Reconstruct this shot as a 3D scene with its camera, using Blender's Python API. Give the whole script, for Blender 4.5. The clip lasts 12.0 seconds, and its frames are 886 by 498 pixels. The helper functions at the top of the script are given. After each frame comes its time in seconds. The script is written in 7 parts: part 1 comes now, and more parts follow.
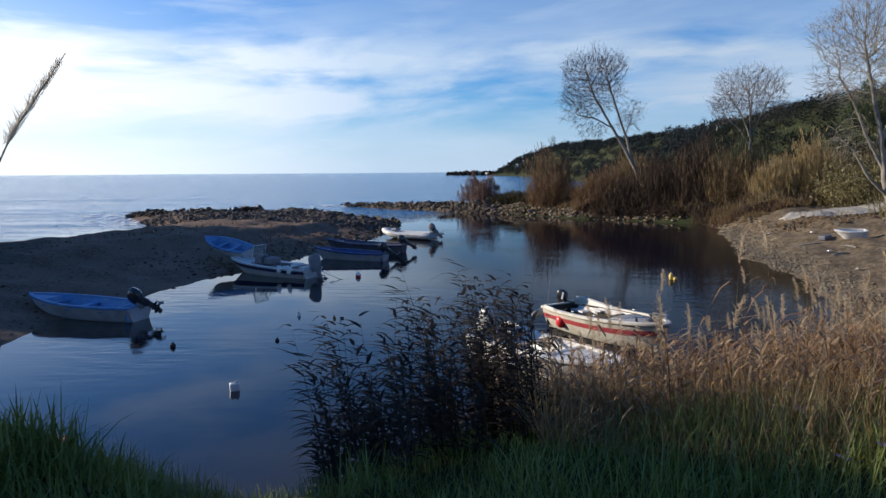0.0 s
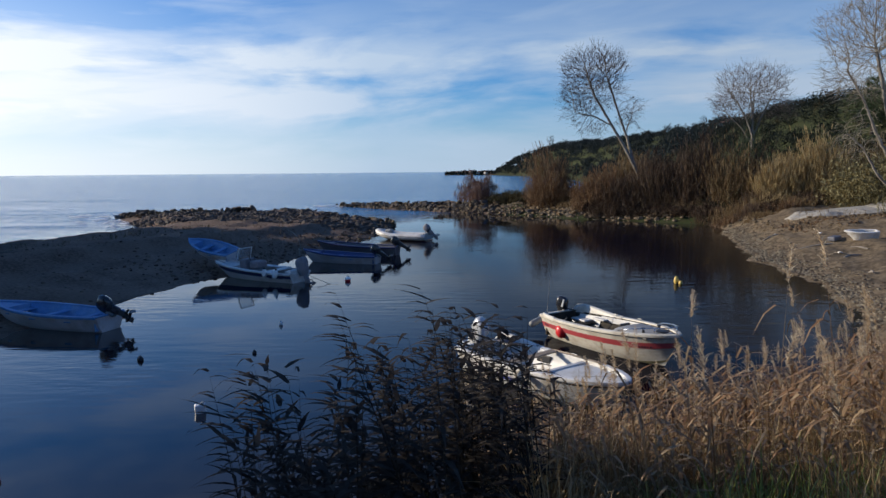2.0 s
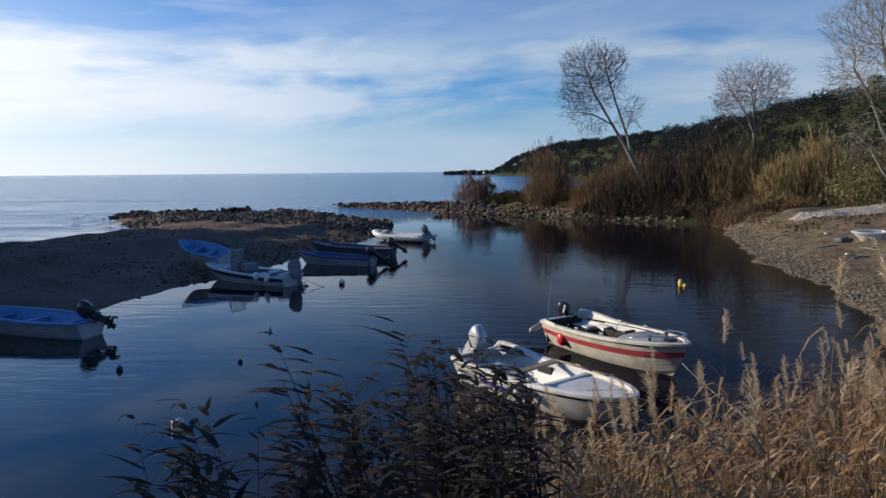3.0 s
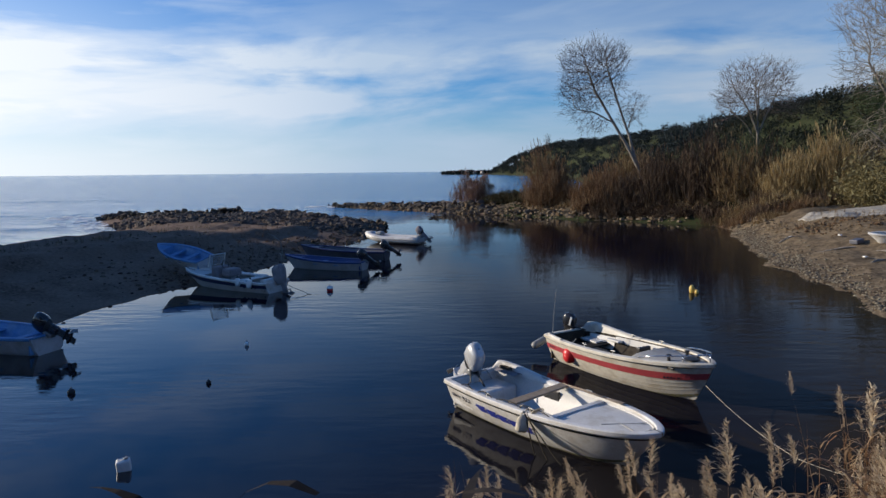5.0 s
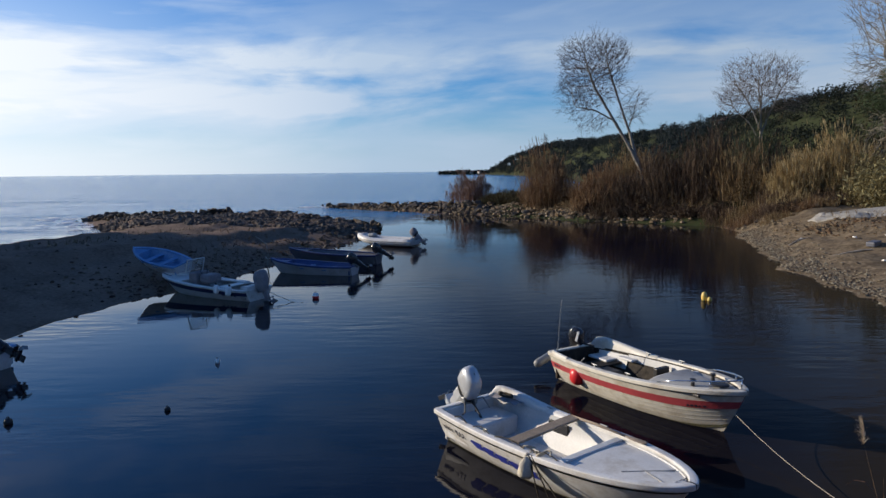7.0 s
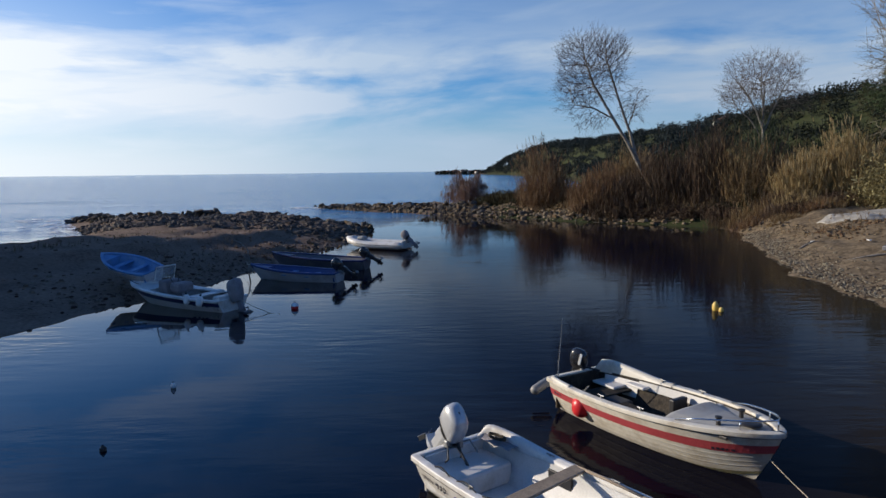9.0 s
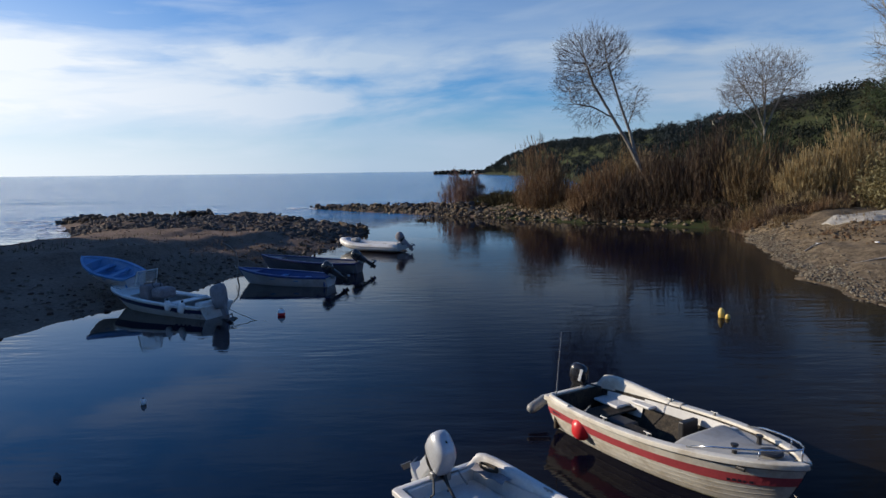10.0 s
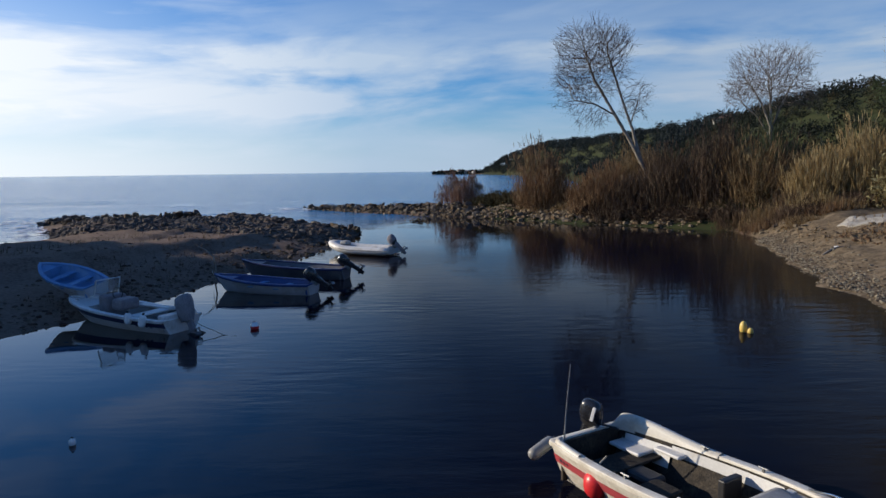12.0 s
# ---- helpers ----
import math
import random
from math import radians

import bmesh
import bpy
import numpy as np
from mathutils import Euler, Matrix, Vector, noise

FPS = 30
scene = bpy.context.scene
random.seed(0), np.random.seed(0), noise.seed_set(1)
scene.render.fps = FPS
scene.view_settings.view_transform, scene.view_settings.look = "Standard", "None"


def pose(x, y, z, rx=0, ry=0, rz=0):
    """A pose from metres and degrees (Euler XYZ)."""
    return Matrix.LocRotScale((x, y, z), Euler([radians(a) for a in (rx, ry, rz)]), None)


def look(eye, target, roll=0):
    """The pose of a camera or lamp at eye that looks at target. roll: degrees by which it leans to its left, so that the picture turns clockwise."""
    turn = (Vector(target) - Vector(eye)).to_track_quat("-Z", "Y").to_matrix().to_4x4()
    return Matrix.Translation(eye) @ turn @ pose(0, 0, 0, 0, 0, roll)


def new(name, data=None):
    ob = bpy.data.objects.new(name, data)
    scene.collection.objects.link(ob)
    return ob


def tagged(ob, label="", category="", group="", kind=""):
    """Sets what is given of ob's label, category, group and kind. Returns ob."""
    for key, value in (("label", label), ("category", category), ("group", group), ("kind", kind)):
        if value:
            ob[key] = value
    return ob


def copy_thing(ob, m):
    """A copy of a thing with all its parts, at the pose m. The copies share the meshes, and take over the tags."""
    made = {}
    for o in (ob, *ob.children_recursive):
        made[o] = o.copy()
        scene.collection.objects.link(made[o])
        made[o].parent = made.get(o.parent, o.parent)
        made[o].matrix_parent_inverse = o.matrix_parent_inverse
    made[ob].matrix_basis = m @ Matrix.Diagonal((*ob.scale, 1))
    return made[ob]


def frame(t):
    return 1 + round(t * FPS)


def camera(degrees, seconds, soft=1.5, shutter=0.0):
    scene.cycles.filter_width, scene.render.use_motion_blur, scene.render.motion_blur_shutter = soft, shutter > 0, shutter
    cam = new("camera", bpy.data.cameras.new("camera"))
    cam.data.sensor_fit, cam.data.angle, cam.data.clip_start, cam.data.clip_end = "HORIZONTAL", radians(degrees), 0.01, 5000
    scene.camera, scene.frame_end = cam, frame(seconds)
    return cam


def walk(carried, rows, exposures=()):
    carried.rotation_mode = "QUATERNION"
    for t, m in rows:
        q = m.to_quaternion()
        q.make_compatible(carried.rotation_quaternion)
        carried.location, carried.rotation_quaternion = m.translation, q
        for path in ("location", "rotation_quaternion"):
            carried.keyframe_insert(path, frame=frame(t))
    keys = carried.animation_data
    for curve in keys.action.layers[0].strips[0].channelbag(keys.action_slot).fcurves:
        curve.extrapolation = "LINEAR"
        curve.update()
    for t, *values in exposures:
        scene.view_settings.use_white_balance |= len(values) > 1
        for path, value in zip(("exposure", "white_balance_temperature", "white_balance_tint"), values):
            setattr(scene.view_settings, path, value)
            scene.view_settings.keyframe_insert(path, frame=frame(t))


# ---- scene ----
import collections

cam = camera(66.31, 12.0)
PATH = [
    (0.0, pose(-0.005, 0.019, 4.483, 83.506, 0.396, 0.000)),
    (0.5, pose(0.039, 0.301, 4.467, 83.502, 0.422, -0.027)),
    (1.0, pose(0.090, 0.633, 4.459, 83.495, 0.448, -0.058)),
    (1.5, pose(0.143, 1.001, 4.454, 83.486, 0.473, -0.093)),
    (2.0, pose(0.194, 1.396, 4.451, 83.478, 0.497, -0.132)),
    (2.5, pose(0.239, 1.807, 4.447, 83.469, 0.519, -0.173)),
    (3.0, pose(0.279, 2.229, 4.442, 83.462, 0.539, -0.218)),
    (3.5, pose(0.313, 2.656, 4.434, 83.456, 0.558, -0.265)),
    (4.0, pose(0.341, 3.085, 4.424, 83.452, 0.575, -0.314)),
    (4.5, pose(0.367, 3.515, 4.412, 83.449, 0.589, -0.366)),
    (5.0, pose(0.391, 3.943, 4.398, 83.447, 0.603, -0.420)),
    (5.5, pose(0.416, 4.370, 4.385, 83.446, 0.615, -0.476)),
    (6.0, pose(0.445, 4.797, 4.371, 83.445, 0.627, -0.534)),
    (6.5, pose(0.480, 5.224, 4.360, 83.445, 0.638, -0.592)),
    (7.0, pose(0.523, 5.655, 4.350, 83.445, 0.648, -0.652)),
    (7.5, pose(0.575, 6.091, 4.344, 83.444, 0.658, -0.711)),
    (8.0, pose(0.638, 6.533, 4.341, 83.442, 0.669, -0.770)),
    (8.5, pose(0.711, 6.984, 4.341, 83.440, 0.679, -0.828)),
    (9.0, pose(0.794, 7.446, 4.343, 83.437, 0.690, -0.884)),
    (9.5, pose(0.883, 7.920, 4.347, 83.434, 0.700, -0.937)),
    (10.0, pose(0.976, 8.405, 4.350, 83.430, 0.710, -0.985)),
    (10.5, pose(1.065, 8.901, 4.350, 83.427, 0.719, -1.028)),
    (11.0, pose(1.143, 9.408, 4.343, 83.425, 0.726, -1.064)),
    (11.5, pose(1.201, 9.922, 4.325, 83.426, 0.731, -1.092)),
    (12.0, pose(1.227, 10.438, 4.290, 83.430, 0.732, -1.109)),
]
walk(cam, PATH, ((0.0, 0.22), (0.5, 0.16), (1.0, 0.10), (2.0, 0.0), (5.0, -0.06), (12.0, -0.06)))

# ---- world, sun, exposure ----
SUN_ELEV, SUN_AZ = radians(16.5), radians(-74.0)      # azimuth from +y, positive towards +x
sun_dir = Vector((math.sin(SUN_AZ) * math.cos(SUN_ELEV), math.cos(SUN_AZ) * math.cos(SUN_ELEV), math.sin(SUN_ELEV)))
sun = new("sun", bpy.data.lights.new("sun", "SUN"))
sun.data.energy, sun.data.angle, sun.data.color = 5.6, radians(0.6), (1.0, 0.87, 0.70)
sun.matrix_world = look(sun_dir * 50, (0, 0, 0))


def link(nt, a, b):
    nt.links.new(a, b)


def build_world():
    w = bpy.data.worlds.new("sky")
    scene.world = w
    w.use_nodes = True
    nt = w.node_tree
    nt.nodes.clear()
    out = nt.nodes.new("ShaderNodeOutputWorld")
    bg = nt.nodes.new("ShaderNodeBackground")
    bg.inputs["Strength"].default_value = 0.085
    sky = nt.nodes.new("ShaderNodeTexSky")
    sky.sky_type = "NISHITA"
    sky.sun_disc = False
    sky.sun_elevation = SUN_ELEV
    sky.sun_rotation = SUN_AZ
    sky.air_density, sky.dust_density, sky.ozone_density = 1.0, 0.3, 3.0
    blue = nt.nodes.new("ShaderNodeMix")
    blue.data_type = "RGBA"
    blue.blend_type = "MULTIPLY"
    blue.inputs[0].default_value = 1.0
    blue.inputs[7].default_value = SKY_TINT
    link(nt, sky.outputs[0], blue.inputs[6])
    # thin cirrus: stretched noise over the dome, streaks rising gently to the right
    tc = nt.nodes.new("ShaderNodeTexCoord")
    sep = nt.nodes.new("ShaderNodeSeparateXYZ")
    link(nt, tc.outputs["Generated"], sep.inputs[0])
    tilt = nt.nodes.new("ShaderNodeMapping")
    tilt.inputs["Rotation"].default_value = (0, radians(3.0), 0)
    link(nt, tc.outputs["Generated"], tilt.inputs[0])

    def clouds(scale, detail, lo, hi, shift):
        mp = nt.nodes.new("ShaderNodeMapping")
        mp.inputs["Scale"].default_value = scale
        mp.inputs["Location"].default_value = shift
        link(nt, tilt.outputs[0], mp.inputs[0])
        n = nt.nodes.new("ShaderNodeTexNoise")
        n.inputs["Scale"].default_value = 1.0
        n.inputs["Detail"].default_value = detail
        n.inputs["Roughness"].default_value = 0.55
        n.inputs["Distortion"].default_value = 0.4
        link(nt, mp.outputs[0], n.inputs[0])
        r = nt.nodes.new("ShaderNodeMapRange")
        r.interpolation_type = "SMOOTHSTEP"
        r.inputs["From Min"].default_value = lo
        r.inputs["From Max"].default_value = hi
        link(nt, n.outputs[0], r.inputs[0])
        return r.outputs[0]

    soft = clouds((2.2, 2.2, 11.0), 7, 0.33, 0.60, CLOUD_SHIFT)
    wisp = clouds((5.5, 5.5, 30.0), 6, 0.42, 0.74, (3.1, 0.4, 1.7))
    both = nt.nodes.new("ShaderNodeMath")
    both.operation = "MULTIPLY_ADD"
    both.inputs[1].default_value = 0.5
    link(nt, wisp, both.inputs[0])
    link(nt, soft, both.inputs[2])
    # the veil is thickest a little above the horizon
    belt = nt.nodes.new("ShaderNodeValToRGB")
    e = belt.color_ramp.elements
    e[0].position, e[0].color = 0.0, (0.42, 0.42, 0.42, 1)
    e[1].position, e[1].color = 1.0, (0.05, 0.05, 0.05, 1)
    for pos, val in ((0.05, 0.50), (0.10, 1.0), (0.16, 0.9), (0.20, 0.48), (0.25, 0.24), (0.30, 0.28), (0.38, 0.19), (0.48, 0.14), (0.65, 0.06)):
        q = e.new(pos)
        q.color = (val, val, val, 1)
    link(nt, sep.outputs[2], belt.inputs[0])
    amt = nt.nodes.new("ShaderNodeMath")
    amt.operation = "MULTIPLY"
    amt.use_clamp = True
    link(nt, both.outputs[0], amt.inputs[0])
    link(nt, belt.outputs[0], amt.inputs[1])
    # hazy glow on the side of the sun, low down
    dot = nt.nodes.new("ShaderNodeVectorMath")
    dot.operation = "DOT_PRODUCT"
    dot.inputs[1].default_value = (math.sin(SUN_AZ + 0.3), math.cos(SUN_AZ + 0.3), 0)
    link(nt, tc.outputs["Generated"], dot.inputs[0])
    glow = nt.nodes.new("ShaderNodeValToRGB")
    g = glow.color_ramp.elements
    g[0].position, g[0].color = 0.25, (*[c * 0.76 for c in HAZE], 1)
    g[1].position, g[1].color = 0.95, (*[c * 1.33 for c in HAZE_WARM], 1)
    q = g.new(0.62)
    q.color = (*[c * 0.9 for c in HAZE], 1)
    link(nt, dot.outputs["Value"], glow.inputs[0])
    bright = nt.nodes.new("ShaderNodeMix")
    bright.data_type = "RGBA"
    bright.blend_type = "MULTIPLY"
    bright.inputs[0].default_value = 1.0
    bright.inputs[7].default_value = (10, 10, 10, 1)
    link(nt, glow.outputs[0], bright.inputs[6])
    veil = nt.nodes.new("ShaderNodeMapRange")
    veil.interpolation_type = "SMOOTHSTEP"
    veil.inputs["From Min"].default_value = 0.55
    veil.inputs["From Max"].default_value = 0.98
    veil.inputs["To Max"].default_value = 0.42
    link(nt, dot.outputs["Value"], veil.inputs[0])
    fade = nt.nodes.new("ShaderNodeMapRange")
    fade.inputs["From Min"].default_value = 0.18
    fade.inputs["From Max"].default_value = 0.30
    fade.inputs["To Min"].default_value = 1.0
    fade.inputs["To Max"].default_value = 0.0
    link(nt, sep.outputs[2], fade.inputs[0])
    thin = nt.nodes.new("ShaderNodeMath")
    thin.operation = "MULTIPLY"
    link(nt, veil.outputs[0], thin.inputs[0])
    link(nt, fade.outputs[0], thin.inputs[1])
    thick = nt.nodes.new("ShaderNodeMath")
    thick.operation = "MAXIMUM"
    link(nt, amt.outputs[0], thick.inputs[0])
    link(nt, thin.outputs[0], thick.inputs[1])
    low = nt.nodes.new("ShaderNodeMapRange")
    low.interpolation_type = "SMOOTHSTEP"
    low.inputs["From Min"].default_value = 0.0
    low.inputs["From Max"].default_value = 0.13
    low.inputs["To Min"].default_value = 0.85
    low.inputs["To Max"].default_value = 0.0
    link(nt, sep.outputs[2], low.inputs[0])
    mx = nt.nodes.new("ShaderNodeMix")
    mx.data_type = "RGBA"
    link(nt, low.outputs[0], mx.inputs[0])
    link(nt, blue.outputs[2], mx.inputs[6])
    link(nt, bright.outputs[2], mx.inputs[7])
    mx2 = nt.nodes.new("ShaderNodeMix")
    mx2.data_type = "RGBA"
    link(nt, thick.outputs[0], mx2.inputs[0])
    link(nt, mx.outputs[2], mx2.inputs[6])
    link(nt, bright.outputs[2], mx2.inputs[7])
    link(nt, mx2.outputs[2], bg.inputs[0])
    link(nt, bg.outputs[0], out.inputs[0])


SKY_TINT = (0.365, 0.97, 1.65, 1)
HAZE, HAZE_WARM = (0.65, 0.82, 1.05), (0.93, 0.97, 1.02)
CLOUD_SHIFT = (0.9, 0.3, 0.55)
build_world()

# ---- materials ----
def material(name, col, rough=0.6, var=0.25, scale=5.0, bump=0.15, bscale=40.0, metal=0.0, island=0.0, translucent=0.0, dirt=None, coat=0.0, dirt_scale=1.3, dirt_at=0.58, spec=None):
    """A procedural surface: two scales of colour variation, stains, fine relief."""
    spec = (0.12 if rough > 0.7 else 0.5) if spec is None else spec
    m = bpy.data.materials.new(name)
    m.use_nodes = True
    nt = m.node_tree
    p = nt.nodes["Principled BSDF"]
    out = nt.nodes["Material Output"]
    p.inputs["Roughness"].default_value = rough
    p.inputs["Metallic"].default_value = metal
    if coat:
        p.inputs["Coat Weight"].default_value = coat
    tc = nt.nodes.new("ShaderNodeTexCoord")
    big = nt.nodes.new("ShaderNodeTexNoise")
    big.inputs["Scale"].default_value = scale
    big.inputs["Detail"].default_value = 5
    link(nt, tc.outputs["Object"], big.inputs["Vector"])
    fine = nt.nodes.new("ShaderNodeTexNoise")
    fine.inputs["Scale"].default_value = bscale
    fine.inputs["Detail"].default_value = 3
    link(nt, tc.outputs["Object"], fine.inputs["Vector"])
    add = nt.nodes.new("ShaderNodeMath")
    add.operation = "ADD"
    link(nt, big.outputs[0], add.inputs[0])
    link(nt, fine.outputs[0], add.inputs[1])
    mr = nt.nodes.new("ShaderNodeMapRange")
    mr.inputs["From Min"].default_value = 0.7
    mr.inputs["From Max"].default_value = 1.3
    mr.inputs["To Min"].default_value = 1 - var
    mr.inputs["To Max"].default_value = 1 + var
    link(nt, add.outputs[0], mr.inputs[0])
    mul = nt.nodes.new("ShaderNodeMix")
    mul.data_type = "RGBA"
    mul.blend_type = "MULTIPLY"
    mul.inputs[0].default_value = 1.0
    mul.inputs[6].default_value = (*col, 1)
    link(nt, mr.outputs[0], mul.inputs[7])
    colour = mul.outputs[2]
    if island:
        geo = nt.nodes.new("ShaderNodeNewGeometry")
        oi = nt.nodes.new("ShaderNodeObjectInfo")
        both = nt.nodes.new("ShaderNodeMath")
        both.operation = "ADD"
        link(nt, geo.outputs["Random Per Island"], both.inputs[0])
        link(nt, oi.outputs["Random"], both.inputs[1])
        fr = nt.nodes.new("ShaderNodeMath")
        fr.operation = "FRACT"
        link(nt, both.outputs[0], fr.inputs[0])
        hs = nt.nodes.new("ShaderNodeHueSaturation")
        for key, lo, hi in (("Value", 1 - island, 1 + island), ("Hue", 0.5 - island * 0.05, 0.5 + island * 0.03), ("Saturation", 1.15, 0.8)):
            q = nt.nodes.new("ShaderNodeMapRange")
            q.inputs["To Min"].default_value = lo
            q.inputs["To Max"].default_value = hi
            link(nt, fr.outputs[0], q.inputs[0])
            link(nt, q.outputs[0], hs.inputs[key])
        link(nt, colour, hs.inputs["Color"])
        colour = hs.outputs[0]
    if dirt:
        st = nt.nodes.new("ShaderNodeTexNoise")
        st.inputs["Scale"].default_value = dirt_scale
        st.inputs["Detail"].default_value = 8
        st.inputs["Roughness"].default_value = 0.7
        link(nt, tc.outputs["Object"], st.inputs["Vector"])
        rp = nt.nodes.new("ShaderNodeMapRange")
        rp.inputs["From Min"].default_value = dirt_at - 0.08
        rp.inputs["From Max"].default_value = dirt_at + 0.12
        rp.inputs["To Max"].default_value = 0.75
        link(nt, st.outputs[0], rp.inputs[0])
        dm = nt.nodes.new("ShaderNodeMix")
        dm.data_type = "RGBA"
        dm.inputs[7].default_value = (*dirt, 1)
        link(nt, rp.outputs[0], dm.inputs[0])
        link(nt, colour, dm.inputs[6])
        colour = dm.outputs[2]
    link(nt, colour, p.inputs["Base Color"])
    if bump:
        b = nt.nodes.new("ShaderNodeBump")
        b.inputs["Strength"].default_value = bump
        b.inputs["Distance"].default_value = 0.02
        link(nt, add.outputs[0], b.inputs["Height"])
        link(nt, b.outputs[0], p.inputs["Normal"])
    if translucent:
        tr = nt.nodes.new("ShaderNodeBsdfTranslucent")
        link(nt, colour, tr.inputs[0])
        ms = nt.nodes.new("ShaderNodeMixShader")
        ms.inputs[0].default_value = translucent
        link(nt, p.outputs[0], ms.inputs[1])
        link(nt, tr.outputs[0], ms.inputs[2])
        link(nt, ms.outputs[0], out.inputs[0])
    p.inputs["Specular IOR Level"].default_value = spec
    return m


def ground_material():
    """Soil, with path, gravel beach and turf laid over it by the ground's zones."""
    m = material("ground_soil", (0.170, 0.118, 0.088), 0.95, 0.45, 0.7, 0.9, 9.0, dirt=(0.135, 0.095, 0.07), dirt_scale=0.35, dirt_at=0.55)
    nt = m.node_tree
    p = nt.nodes["Principled BSDF"]
    base = p.inputs["Base Color"].links[0].from_socket
    at = nt.nodes.new("ShaderNodeAttribute")
    at.attribute_name = "zone"
    sp = nt.nodes.new("ShaderNodeSeparateColor")
    link(nt, at.outputs["Color"], sp.inputs[0])
    tc = nt.nodes.new("ShaderNodeTexCoord")
    n = nt.nodes.new("ShaderNodeTexNoise")
    n.inputs["Scale"].default_value = 1.6
    n.inputs["Detail"].default_value = 9
    n.inputs["Roughness"].default_value = 0.65
    link(nt, tc.outputs["Object"], n.inputs["Vector"])
    vo = nt.nodes.new("ShaderNodeTexVoronoi")
    vo.inputs["Scale"].default_value = 7.0
    link(nt, tc.outputs["Object"], vo.inputs["Vector"])
    cols = ((0, (0.12, 0.096, 0.072), (0.075, 0.06, 0.045)), (1, (0.26, 0.20, 0.13), (0.14, 0.105, 0.068)), (2, (0.03, 0.042, 0.015), (0.045, 0.046, 0.02)))
    for k, a, b in cols:
        mixc = nt.nodes.new("ShaderNodeMix")
        mixc.data_type = "RGBA"
        mixc.inputs[6].default_value = (*a, 1)
        mixc.inputs[7].default_value = (*b, 1)
        rr = nt.nodes.new("ShaderNodeMapRange")
        rr.inputs["From Min"].default_value = 0.38
        rr.inputs["From Max"].default_value = 0.62
        link(nt, n.outputs[0], rr.inputs[0])
        link(nt, rr.outputs[0], mixc.inputs[0])
        src = mixc.outputs[2]
        if k == 1:
            peb = nt.nodes.new("ShaderNodeMix")
            peb.data_type = "RGBA"
            peb.blend_type = "MULTIPLY"
            peb.inputs[0].default_value = 0.55
            link(nt, src, peb.inputs[6])
            bw = nt.nodes.new("ShaderNodeRGBToBW")
            link(nt, vo.outputs["Color"], bw.inputs[0])
            link(nt, bw.outputs[0], peb.inputs[7])
            src = peb.outputs[2]
        # ragged edge between the zones
        w = nt.nodes.new("ShaderNodeMath")
        w.operation = "ADD"
        link(nt, sp.outputs[k], w.inputs[0])
        link(nt, n.outputs[0], w.inputs[1])
        wr = nt.nodes.new("ShaderNodeMapRange")
        wr.inputs["From Min"].default_value = 0.85
        wr.inputs["From Max"].default_value = 1.1
        link(nt, w.outputs[0], wr.inputs[0])
        mm = nt.nodes.new("ShaderNodeMix")
        mm.data_type = "RGBA"
        link(nt, wr.outputs[0], mm.inputs[0])
        link(nt, base, mm.inputs[6])
        link(nt, src, mm.inputs[7])
        base = mm.outputs[2]
    link(nt, base, p.inputs["Base Color"])
    return m


